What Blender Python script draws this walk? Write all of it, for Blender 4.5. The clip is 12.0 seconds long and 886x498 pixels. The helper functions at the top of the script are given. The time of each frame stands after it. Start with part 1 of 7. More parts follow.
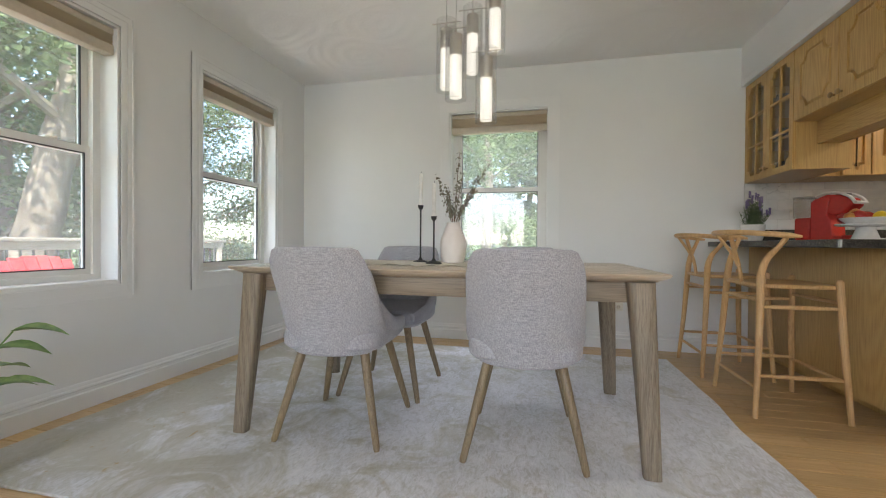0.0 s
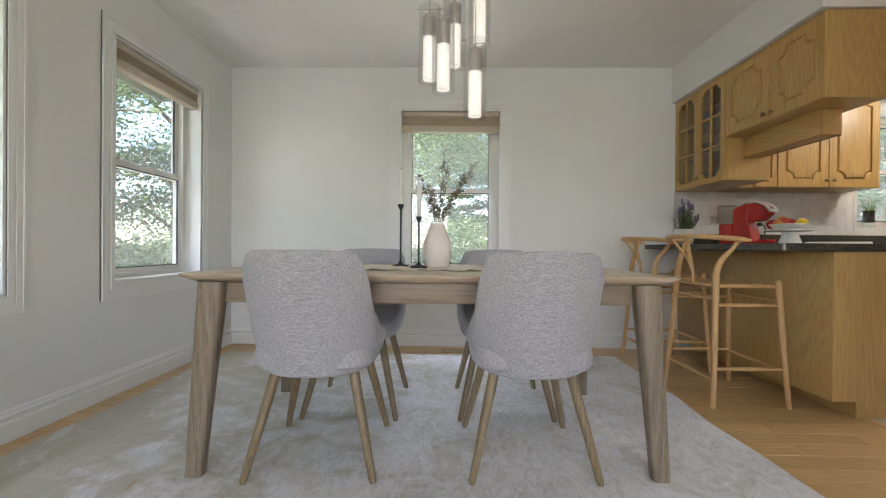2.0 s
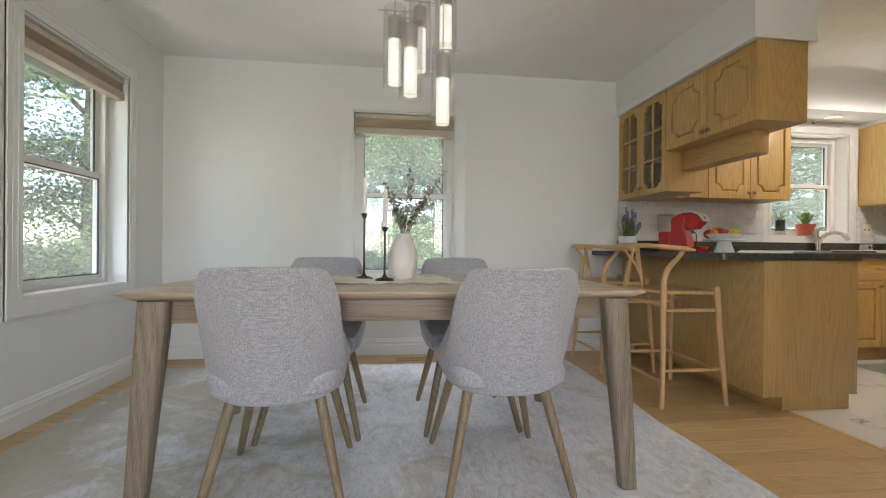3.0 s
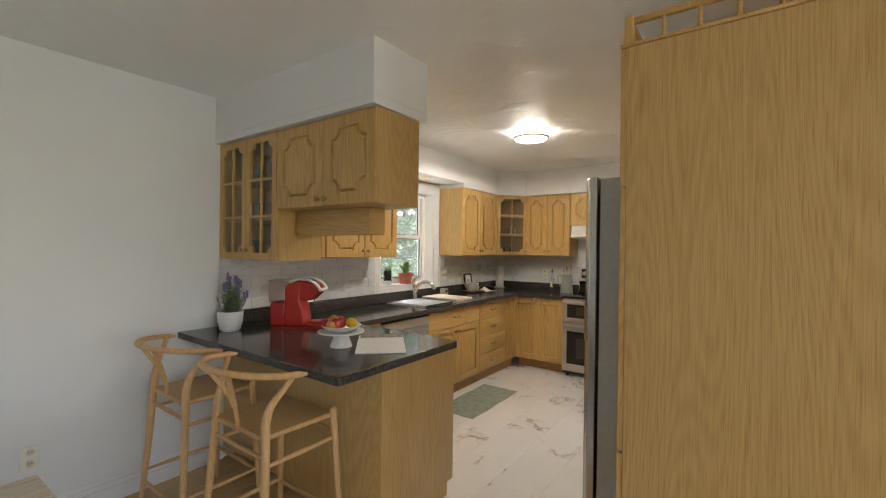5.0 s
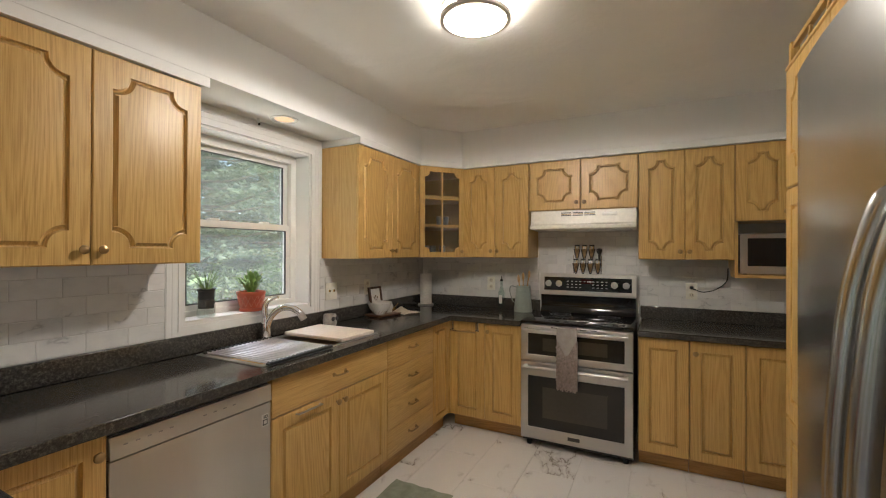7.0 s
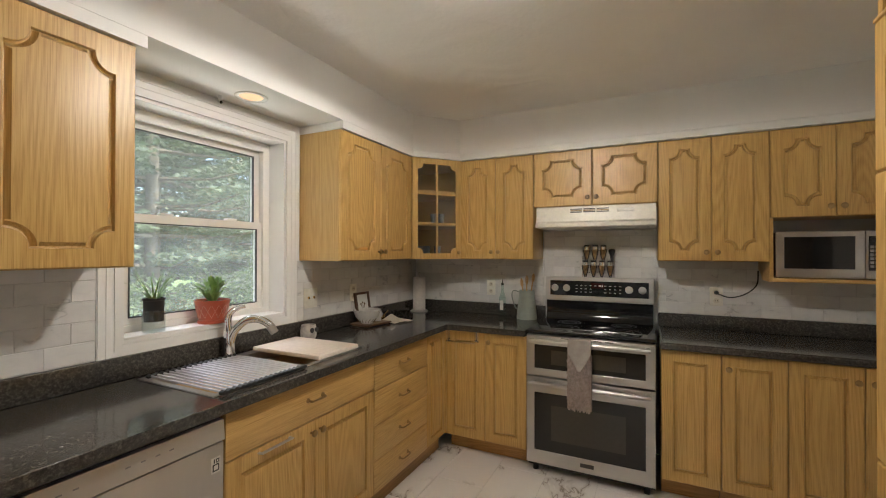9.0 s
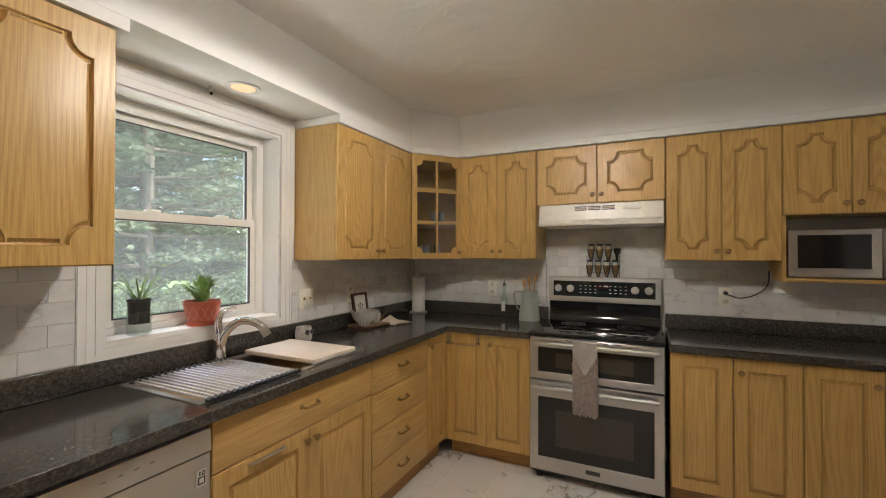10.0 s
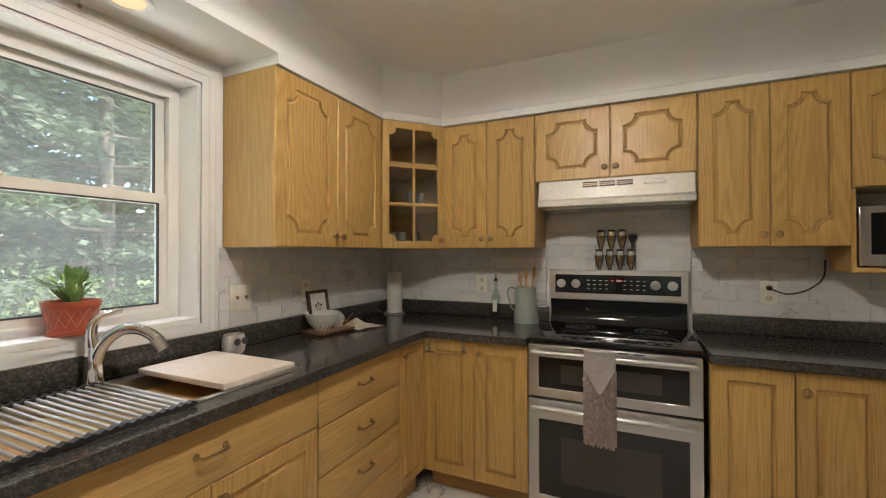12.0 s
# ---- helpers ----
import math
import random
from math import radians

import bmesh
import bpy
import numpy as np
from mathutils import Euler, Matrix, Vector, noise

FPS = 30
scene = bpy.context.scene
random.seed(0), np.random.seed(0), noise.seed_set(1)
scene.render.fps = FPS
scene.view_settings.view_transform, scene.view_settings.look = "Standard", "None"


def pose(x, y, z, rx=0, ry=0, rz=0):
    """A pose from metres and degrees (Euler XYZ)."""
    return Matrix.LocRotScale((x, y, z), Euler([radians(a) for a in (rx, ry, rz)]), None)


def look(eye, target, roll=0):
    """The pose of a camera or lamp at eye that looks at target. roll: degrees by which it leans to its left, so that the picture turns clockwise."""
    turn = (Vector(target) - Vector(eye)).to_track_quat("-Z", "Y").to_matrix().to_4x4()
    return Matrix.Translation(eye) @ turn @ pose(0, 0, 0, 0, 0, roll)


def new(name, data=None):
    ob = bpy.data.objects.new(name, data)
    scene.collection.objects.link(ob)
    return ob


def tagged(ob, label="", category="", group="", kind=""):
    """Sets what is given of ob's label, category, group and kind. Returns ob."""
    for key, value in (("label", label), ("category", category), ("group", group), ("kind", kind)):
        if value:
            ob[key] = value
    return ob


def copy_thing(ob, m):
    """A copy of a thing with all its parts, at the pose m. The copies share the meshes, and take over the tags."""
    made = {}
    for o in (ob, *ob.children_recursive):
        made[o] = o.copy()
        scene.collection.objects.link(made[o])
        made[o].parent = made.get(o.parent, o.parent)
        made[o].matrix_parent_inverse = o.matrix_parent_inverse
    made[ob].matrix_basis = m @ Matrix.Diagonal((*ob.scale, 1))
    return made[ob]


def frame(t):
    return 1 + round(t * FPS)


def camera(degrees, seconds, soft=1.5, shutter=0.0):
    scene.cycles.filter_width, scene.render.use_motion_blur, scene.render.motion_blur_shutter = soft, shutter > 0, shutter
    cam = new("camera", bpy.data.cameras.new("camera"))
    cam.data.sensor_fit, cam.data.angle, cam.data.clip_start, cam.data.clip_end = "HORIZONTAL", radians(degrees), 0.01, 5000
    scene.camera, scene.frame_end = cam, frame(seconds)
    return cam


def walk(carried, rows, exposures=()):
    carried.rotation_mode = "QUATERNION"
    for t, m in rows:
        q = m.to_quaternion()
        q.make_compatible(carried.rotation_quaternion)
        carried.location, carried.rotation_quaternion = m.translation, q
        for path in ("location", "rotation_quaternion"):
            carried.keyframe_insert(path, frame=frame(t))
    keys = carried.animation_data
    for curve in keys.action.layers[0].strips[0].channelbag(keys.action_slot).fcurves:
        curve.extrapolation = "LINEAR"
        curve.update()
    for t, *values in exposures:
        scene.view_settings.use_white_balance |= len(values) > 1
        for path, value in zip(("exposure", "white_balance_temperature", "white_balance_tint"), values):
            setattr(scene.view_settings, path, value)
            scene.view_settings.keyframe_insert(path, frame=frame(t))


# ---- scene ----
cam = camera(92.7, 12.0, 1.1)
PATH = [
    (0, (0.45, 0.523, 0.86), (-0.002, 2.471, 0.838), 0.4),
    (0.5, (0.362, 0.549, 0.864), (0.013, 2.518, 0.844), 0.4),
    (1, (0.268, 0.57, 0.868), (0.027, 2.555, 0.85), 0.4),
    (1.5, (0.172, 0.598, 0.865), (0.035, 2.594, 0.85), 0.4),
    (2, (0.074, 0.626, 0.86), (0.04, 2.625, 0.851), 0.5),
    (2.5, (-0.012, 0.645, 0.868), (0.051, 2.644, 0.861), 0.6),
    (2.7, (-0.045, 0.656, 0.872), (0.064, 2.653, 0.867), 0.6),
    (4.3, (-0.011, 1.073, 1.317), (1.254, 2.622, 1.292), 0.8),
    (4.5, (0.138, 1.159, 1.371), (1.526, 2.599, 1.356), 0.9),
    (5, (0.579, 1.422, 1.445), (2.202, 2.592, 1.436), 0.7),
    (5.5, (1.089, 1.662, 1.446), (2.82, 2.664, 1.444), 0.6),
    (6, (1.552, 1.9, 1.427), (3.323, 2.831, 1.425), 0.4),
    (6.5, (1.961, 2.118, 1.407), (3.742, 3.028, 1.412), 0.2),
    (7, (2.276, 2.235, 1.408), (4.058, 3.142, 1.416), 0.2),
    (9, (2.589, 2.404, 1.406), (4.384, 3.285, 1.42), 0.1),
    (9.5, (2.63, 2.429, 1.4), (4.426, 3.308, 1.417), 0.1),
    (10, (2.667, 2.455, 1.394), (4.465, 3.33, 1.413), 0.1),
    (10.5, (2.707, 2.482, 1.393), (4.507, 3.353, 1.41), 0.1),
    (11, (2.75, 2.502, 1.392), (4.55, 3.373, 1.407), 0.0),
    (11.5, (2.839, 2.553, 1.371), (4.643, 3.417, 1.389), -0.0),
    (12, (3.197, 2.622, 1.327), (5.011, 3.463, 1.344), -0.1),
]
walk(cam, [(t, look(eye, target, roll)) for t, eye, target, roll in PATH], exposures=[(0.0, 2.54), (2.5, 2.52), (4.4, 2.52), (5.2, 2.39), (6.0, 2.29), (7.0, 2.16), (12.0, 2.22)])

# ---- daylight ----
world = bpy.data.worlds.new("world")
scene.world = world
world.use_nodes = True
sky = world.node_tree.nodes.new("ShaderNodeTexSky")
sky.sky_type, sky.sun_disc = "NISHITA", False
sky.sun_elevation, sky.sun_rotation = radians(52), radians(160)
back = world.node_tree.nodes["Background"]
back.inputs["Strength"].default_value = 0.15
world.node_tree.links.new(sky.outputs[0], back.inputs["Color"])

sun = bpy.data.lights.new("sun", "SUN")
sun.energy, sun.angle, sun.color = 3.0, radians(0.5), (1.0, 0.95, 0.86)
new("sun", sun).matrix_world = look((12, -30, 40), (0, 0, 0))


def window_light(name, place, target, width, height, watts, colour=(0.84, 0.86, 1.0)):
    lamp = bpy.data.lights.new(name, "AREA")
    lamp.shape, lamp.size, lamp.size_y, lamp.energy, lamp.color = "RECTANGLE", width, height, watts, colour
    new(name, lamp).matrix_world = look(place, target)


# sky light at the window openings: high outside the seen windows, in the openings of the living room
window_light("sky_light_west", (-2.75, 2.02, 2.95), (-0.6, 2.1, 0.9), 1.0, 0.9, 20)
window_light("sky_light_west", (-2.75, 3.5, 2.95), (-0.6, 3.3, 0.9), 1.0, 0.9, 20)
window_light("sky_light_north", (0.07, 5.3, 2.95), (0.07, 3.0, 0.8), 0.9, 0.9, 24)
window_light("sky_light_kitchen", (3.96, 5.3, 2.95), (3.96, 3.2, 0.9), 0.9, 0.9, 20)
# added fill lamps, low outside the kitchen and dining windows, standing in for daylight thrown up by the sunlit lawn
window_light("lawn_fill_kitchen", (3.96, 5.75, 0.15), (3.96, 3.6, 1.9), 2.2, 0.7, 8.5, (1.0, 0.97, 0.93))
window_light("deck_fill_west", (-2.95, 2.0, 0.05), (-0.4, 2.2, 2.3), 1.3, 0.6, 2.5, (1.0, 0.95, 0.95))
window_light("deck_fill_west", (-2.95, 3.4, 0.05), (-0.4, 3.2, 2.3), 1.3, 0.6, 2.5, (1.0, 0.95, 0.95))
window_light("lawn_fill_north", (0.07, 5.45, 0.0), (0.1, 3.2, 2.3), 1.2, 0.6, 2.5, (1.0, 0.95, 0.95))
window_light("sky_light_south", (-0.8, -2.93, 1.5), (-0.8, 0.0, 1.3), 1.6, 1.5, 5.3)
window_light("sky_light_south", (1.9, -2.93, 1.5), (1.9, 0.0, 1.3), 1.6, 1.5, 5.3)

# ---- mesh helpers ----
def solid():
    return bmesh.new()


def box(bm, x0, x1, y0, y1, z0, z1, bev=0.0, seg=2):
    m = Matrix.Translation(((x0 + x1) / 2, (y0 + y1) / 2, (z0 + z1) / 2)) @ Matrix.Diagonal((abs(x1 - x0), abs(y1 - y0), abs(z1 - z0), 1))
    vs = bmesh.ops.create_cube(bm, size=1, matrix=m)["verts"]
    if bev:
        es = list({e for v in vs for e in v.link_edges})
        bmesh.ops.bevel(bm, geom=es, offset=bev, segments=seg, profile=0.5, affect="EDGES")


def put(u, v, w, axis):
    return {"z": (u, v, w), "y": (u, w, v), "x": (w, u, v)}[axis]


def prism(bm, pts, axis, a, b, holes=()):
    """A plate with the outline pts, and holes, from a to b along the axis."""
    for w in (a, b):
        edges = []
        for loop in (pts, *holes):
            vs = [bm.verts.new(put(u, v, w, axis)) for u, v in loop]
            edges += [bm.edges.new((vs[i], vs[(i + 1) % len(vs)])) for i in range(len(vs))]
        if holes:
            bmesh.ops.triangle_fill(bm, use_beauty=True, use_dissolve=False, edges=edges)
        else:
            bm.faces.new(vs)
    for loop in (pts, *holes):
        n = len(loop)
        va = [bm.verts.new(put(u, v, a, axis)) for u, v in loop]
        vb = [bm.verts.new(put(u, v, b, axis)) for u, v in loop]
        for i in range(n):
            bm.faces.new((va[i], va[(i + 1) % n], vb[(i + 1) % n], vb[i]))
    bmesh.ops.remove_doubles(bm, verts=bm.verts, dist=1e-5)


def lathe(bm, profile, seg=28, at=(0, 0, 0), m=None):
    """A turned body: profile of (radius, height)."""
    rings = []
    for r, z in profile:
        if r < 1e-5:
            rings.append([bm.verts.new((at[0], at[1], at[2] + z))])
        else:
            rings.append([bm.verts.new((at[0] + r * math.cos(2 * math.pi * i / seg), at[1] + r * math.sin(2 * math.pi * i / seg), at[2] + z)) for i in range(seg)])
    for p, q in zip(rings, rings[1:]):
        for i in range(seg):
            a, b, c, d = p[i % len(p)], p[(i + 1) % len(p)], q[(i + 1) % len(q)], q[i % len(q)]
            f = []
            for v in (a, b, c, d):
                if v not in f:
                    f.append(v)
            if len(f) > 2:
                bm.faces.new(f)
    for ring in (rings[0], rings[-1]):
        if len(ring) > 2:
            bm.faces.new(ring)
    if m is not None:
        bmesh.ops.transform(bm, matrix=m, verts=[v for r in rings for v in r])


def smooth_path(pts, n=8):
    """Points on a soft curve through pts."""
    p = [Vector(q) for q in pts]
    p = [2 * p[0] - p[1]] + p + [2 * p[-1] - p[-2]]
    out = []
    for i in range(1, len(p) - 2):
        for k in range(n):
            t = k / n
            a, b, c, d = p[i - 1], p[i], p[i + 1], p[i + 2]
            out.append(0.5 * (2 * b + (c - a) * t + (2 * a - 5 * b + 4 * c - d) * t * t + (3 * b - a - 3 * c + d) * t ** 3))
    return out + [p[-2]]


def tube(bm, pts, r0, r1=None, seg=10, radii=None, flat=1.0):
    pts = [Vector(p) for p in pts]
    r1 = r0 if r1 is None else r1
    n = len(pts)
    side, rings = None, []
    for i, p in enumerate(pts):
        d = (pts[min(i + 1, n - 1)] - pts[max(i - 1, 0)]).normalized()
        if side is None:
            side = d.orthogonal().normalized() if abs(d.z) > 0.9 else d.cross(Vector((0, 0, 1))).normalized()
        side = (side - d * side.dot(d)).normalized()
        up = d.cross(side)
        r = radii[i] if radii else r0 + (r1 - r0) * i / max(n - 1, 1)
        rings.append([bm.verts.new(p + r * math.cos(2 * math.pi * k / seg) * side + flat * r * math.sin(2 * math.pi * k / seg) * up) for k in range(seg)])
    for p, q in zip(rings, rings[1:]):
        for k in range(seg):
            bm.faces.new((p[k], p[(k + 1) % seg], q[(k + 1) % seg], q[k]))
    bm.faces.new(rings[0])
    bm.faces.new(rings[-1][::-1])


def loft(bm, loops):
    """Joins closed loops of equal length, with both ends closed."""
    rows = [[bm.verts.new(p) for p in loop] for loop in loops]
    for p, q in zip(rows, rows[1:]):
        for k in range(len(p)):
            bm.faces.new((p[k], p[(k + 1) % len(p)], q[(k + 1) % len(p)], q[k]))
    bm.faces.new(rows[0])
    bm.faces.new(rows[-1][::-1])


def part(name, bm, material, parent=None, label="", flat=False):
    bmesh.ops.recalc_face_normals(bm, faces=bm.faces)
    me = bpy.data.meshes.new(name)
    bm.to_mesh(me)
    bm.free()
    me.materials.append(material)
    if not flat:
        me.shade_smooth()
        me.set_sharp_from_angle(angle=radians(38))
    ob = new(name, me)
    if parent:
        ob.parent = parent
    if label:
        tagged(ob, label)
    return ob


def thing(name, label, category, m=None, group="", kind=""):
    ob = new(name)
    ob.empty_display_size = 0.05
    if m is not None:
        ob.matrix_basis = m
    return tagged(ob, label, category, group, kind)


def setting(name, bm, material, label, category):
    return tagged(part(name, bm, material), label, category, kind="structure")


def bevelled(ob, width, seg=2, angle=40):
    mod = ob.modifiers.new("bevel", "BEVEL")
    mod.width, mod.segments, mod.limit_method, mod.angle_limit = width, seg, "ANGLE", radians(angle)
    return ob


# ---- materials ----
def node(nt, kind, ins=(), operation=""):
    n = nt.nodes.new(kind)
    if operation:
        n.operation = operation
    for k, v in dict(ins).items():
        if isinstance(v, bpy.types.NodeSocket):
            nt.links.new(v, n.inputs[k])
        else:
            n.inputs[k].default_value = v
    return n


def rgba(c):
    return (*c, 1.0)


def ramp(nt, fac, stops):
    n = node(nt, "ShaderNodeValToRGB", {0: fac})
    cr = n.color_ramp
    while len(cr.elements) < len(stops):
        cr.elements.new(0.5)
    for e, (p, c) in zip(cr.elements, stops):
        e.position, e.color = p, rgba(c)
    return n.outputs[0]


def coords(nt, scale=(1, 1, 1), shuffle=0.0):
    """Object coordinates, scaled, and moved by a chance amount for each object."""
    tc = node(nt, "ShaderNodeTexCoord")
    out = tc.outputs["Object"]
    if shuffle:
        info = node(nt, "ShaderNodeObjectInfo")
        mul = node(nt, "ShaderNodeMath", {0: info.outputs["Random"], 1: shuffle}, operation="MULTIPLY")
        out = node(nt, "ShaderNodeVectorMath", {0: out, 1: mul.outputs[0]}, operation="ADD").outputs[0]
    return node(nt, "ShaderNodeMapping", {"Vector": out, "Scale": scale}).outputs[0]


def noise_tex(nt, vec, scale, detail=4.0, rough=0.55, distort=0.0):
    return node(nt, "ShaderNodeTexNoise", {"Vector": vec, "Scale": scale, "Detail": detail, "Roughness": rough, "Distortion": distort}).outputs[0]


def vary(nt, colour, amount):
    """Each object a little lighter or darker."""
    info = node(nt, "ShaderNodeObjectInfo")
    val = node(nt, "ShaderNodeMapRange", {0: info.outputs["Random"], 3: 1 - amount, 4: 1 + amount})
    return node(nt, "ShaderNodeHueSaturation", {"Color": colour, "Value": val.outputs[0]}).outputs[0]


def start(name):
    m = bpy.data.materials.new(name)
    m.use_nodes = True
    return m, m.node_tree, m.node_tree.nodes["Principled BSDF"]


def finish(nt, bsdf, colour, rough, bump=None, strength=0.2, distance=0.002, metal=0.0):
    if isinstance(colour, tuple):
        bsdf.inputs["Base Color"].default_value = rgba(colour)
    else:
        nt.links.new(colour, bsdf.inputs["Base Color"])
    if isinstance(rough, (int, float)):
        bsdf.inputs["Roughness"].default_value = rough
    else:
        nt.links.new(rough, bsdf.inputs["Roughness"])
    bsdf.inputs["Metallic"].default_value = metal
    if bump is not None:
        b = node(nt, "ShaderNodeBump", {"Strength": strength, "Distance": distance, "Height": bump})
        nt.links.new(b.outputs[0], bsdf.inputs["Normal"])


def surface(name, light, dark, scale=6.0, rough=0.5, bump_scale=120.0, strength=0.1, metal=0.0, stretch=(1, 1, 1), chance=0.0, spread=(0.35, 0.65)):
    m, nt, bsdf = start(name)
    v = coords(nt, stretch, 7.0)
    n1 = noise_tex(nt, v, scale, 5)
    n2 = noise_tex(nt, v, bump_scale, 3)
    col = ramp(nt, n1, [(spread[0], dark), (spread[1], light)])
    if chance:
        col = vary(nt, col, chance)
    r = node(nt, "ShaderNodeMapRange", {0: n2, 3: max(rough - 0.06, 0.02), 4: min(rough + 0.06, 1)}).outputs[0]
    finish(nt, bsdf, col, r, n2, strength, 0.001, metal)
    return m


def wood(name, light, mid, dark, grain="z", rough=0.42, chance=0.06, ring=1.0, contrast=1.0):
    """Boards with long fibres, pores and flat-sawn figure along the given axis."""
    m, nt, bsdf = start(name)
    long = {"x": (0.10, 1, 1), "y": (1, 0.10, 1), "z": (1, 1, 0.10)}[grain]
    v = coords(nt, long, 9.0)
    figure = noise_tex(nt, v, 3.0 * ring, 1.2, 0.4, 0.2)
    bands = node(nt, "ShaderNodeMath", {0: figure, 1: 260.0}, operation="MULTIPLY").outputs[0]
    bands = node(nt, "ShaderNodeMath", {0: bands}, operation="SINE").outputs[0]
    bands = node(nt, "ShaderNodeMapRange", {0: bands, 1: -1.0, 2: 1.0}).outputs[0]
    fibre = noise_tex(nt, coords(nt, tuple(c if c < 1 else 6.0 for c in tuple(q * (0.9 if q < 1 else 1) for q in long)), 5.0), 60.0, 4, 0.65)
    tone = noise_tex(nt, v, 1.3, 2)
    mix = node(nt, "ShaderNodeMath", {0: bands, 1: 0.13 * contrast}, operation="MULTIPLY").outputs[0]
    mix = node(nt, "ShaderNodeMath", {0: fibre, 1: 0.84, 2: mix}, operation="MULTIPLY_ADD").outputs[0]
    mix = node(nt, "ShaderNodeMath", {0: tone, 1: 0.13, 2: mix}, operation="MULTIPLY_ADD").outputs[0]
    tiny = {"x": (0.03, 1, 1), "y": (1, 0.03, 1), "z": (1, 1, 0.03)}[grain]
    pore = noise_tex(nt, coords(nt, tiny, 6.0), 190.0, 3, 0.7)
    pore = node(nt, "ShaderNodeMapRange", {0: pore, 1: 0.55, 2: 0.72, 3: 0.0, 4: 0.25}).outputs[0]
    mix = node(nt, "ShaderNodeMath", {0: mix, 1: pore}, operation="SUBTRACT").outputs[0]
    col = vary(nt, ramp(nt, mix, [(0.34, dark), (0.56, mid), (0.80, light)]), chance)
    r = node(nt, "ShaderNodeMapRange", {0: fibre, 3: rough + 0.1, 4: rough - 0.08}).outputs[0]
    finish(nt, bsdf, col, r, fibre, 0.12, 0.001)
    bsdf.inputs["Coat Weight"].default_value = 0.12
    bsdf.inputs["Coat Roughness"].default_value = 0.3
    return m


def plain(name, colour, rough=0.4, metal=0.0):
    m, nt, bsdf = start(name)
    n = noise_tex(nt, coords(nt, (1, 1, 1), 3.0), 40.0, 3)
    col = ramp(nt, n, [(0.3, tuple(c * 0.93 for c in colour)), (0.7, tuple(min(c * 1.05, 1) for c in colour))])
    finish(nt, bsdf, col, rough, n, 0.03, 0.001, metal)
    return m


def glowing(name, colour, strength):
    m, nt, bsdf = start(name)
    bsdf.inputs["Base Color"].default_value = rgba((0.8, 0.8, 0.8))
    bsdf.inputs["Emission Color"].default_value = rgba(colour)
    bsdf.inputs["Emission Strength"].default_value = strength
    return m


def clear(name, tint=(1, 1, 1), gloss=0.02, haze=0.0):
    """Thin clear glass: straight through, with a mirror gloss that grows at grazing view. The haze value mixes in a
    pale veil.
    """
    m, nt, bsdf = start(name)
    nt.nodes.remove(bsdf)
    see = node(nt, "ShaderNodeBsdfTransparent", {"Color": rgba(tint)})
    shine = node(nt, "ShaderNodeBsdfGlossy", {"Roughness": gloss})
    edge_ = node(nt, "ShaderNodeLayerWeight", {"Blend": 0.5}).outputs["Facing"]
    edge_ = node(nt, "ShaderNodeMath", {0: edge_, 1: 4.0}, operation="POWER").outputs[0]
    edge_ = node(nt, "ShaderNodeMapRange", {0: edge_, 3: 0.06, 4: 0.6}).outputs[0]
    both = node(nt, "ShaderNodeMixShader", {0: edge_, 1: see.outputs[0], 2: shine.outputs[0]})
    if haze:
        veil = node(nt, "ShaderNodeBsdfTranslucent", {"Color": (0.86, 0.88, 0.88, 1)})
        veil_mix = node(nt, "ShaderNodeMapRange", {0: noise_tex(nt, coords(nt), 3.0, 4), 1: 0.3, 2: 0.7, 3: haze * 0.8, 4: haze * 1.2}).outputs[0]
        both = node(nt, "ShaderNodeMixShader", {0: veil_mix, 1: both.outputs[0], 2: veil.outputs[0]})
    nt.links.new(both.outputs[0], nt.nodes["Material Output"].inputs[0])
    return m


def marble(name, base, vein, scale, rough, shuffle, thin=0.03, chance=0.04, soft=0.6, gate_=(0.42, 0.62)):
    m, nt, bsdf = start(name)
    v = coords(nt, (1, 1, 1), shuffle)
    warp = node(nt, "ShaderNodeTexNoise", {"Vector": v, "Scale": scale * 0.8, "Detail": 3.0})
    push = node(nt, "ShaderNodeVectorMath", {0: warp.outputs["Color"], "Scale": 0.9 / scale}, operation="SCALE").outputs[0]
    v2 = node(nt, "ShaderNodeVectorMath", {0: v, 1: push}, operation="ADD").outputs[0]
    v2 = node(nt, "ShaderNodeMapping", {"Vector": v2, "Scale": (0.55, 1.5, 1.3), "Rotation": (0.3, 0.2, 0.6)}).outputs[0]
    n = noise_tex(nt, v2, scale, 5, 0.55)
    d = node(nt, "ShaderNodeMath", {0: n, 1: 0.5}, operation="SUBTRACT").outputs[0]
    d = node(nt, "ShaderNodeMath", {0: d}, operation="ABSOLUTE").outputs[0]
    gate = noise_tex(nt, v, scale * 0.9, 2)
    gate = node(nt, "ShaderNodeMapRange", {0: gate, 1: gate_[0], 2: gate_[1], 3: 0.12, 4: 0.0}).outputs[0]
    d = node(nt, "ShaderNodeMath", {0: d, 1: gate}, operation="ADD").outputs[0]
    grey = tuple(a * soft + b * (1 - soft) for a, b in zip(base, vein))
    col = vary(nt, ramp(nt, d, [(0.0, vein), (thin * 0.45, grey), (thin * 2.2, tuple(c * 0.97 for c in base)), (0.3, base)]), chance)
    finish(nt, bsdf, col, rough, noise_tex(nt, v, 60, 2), 0.03, 0.001)
    return m


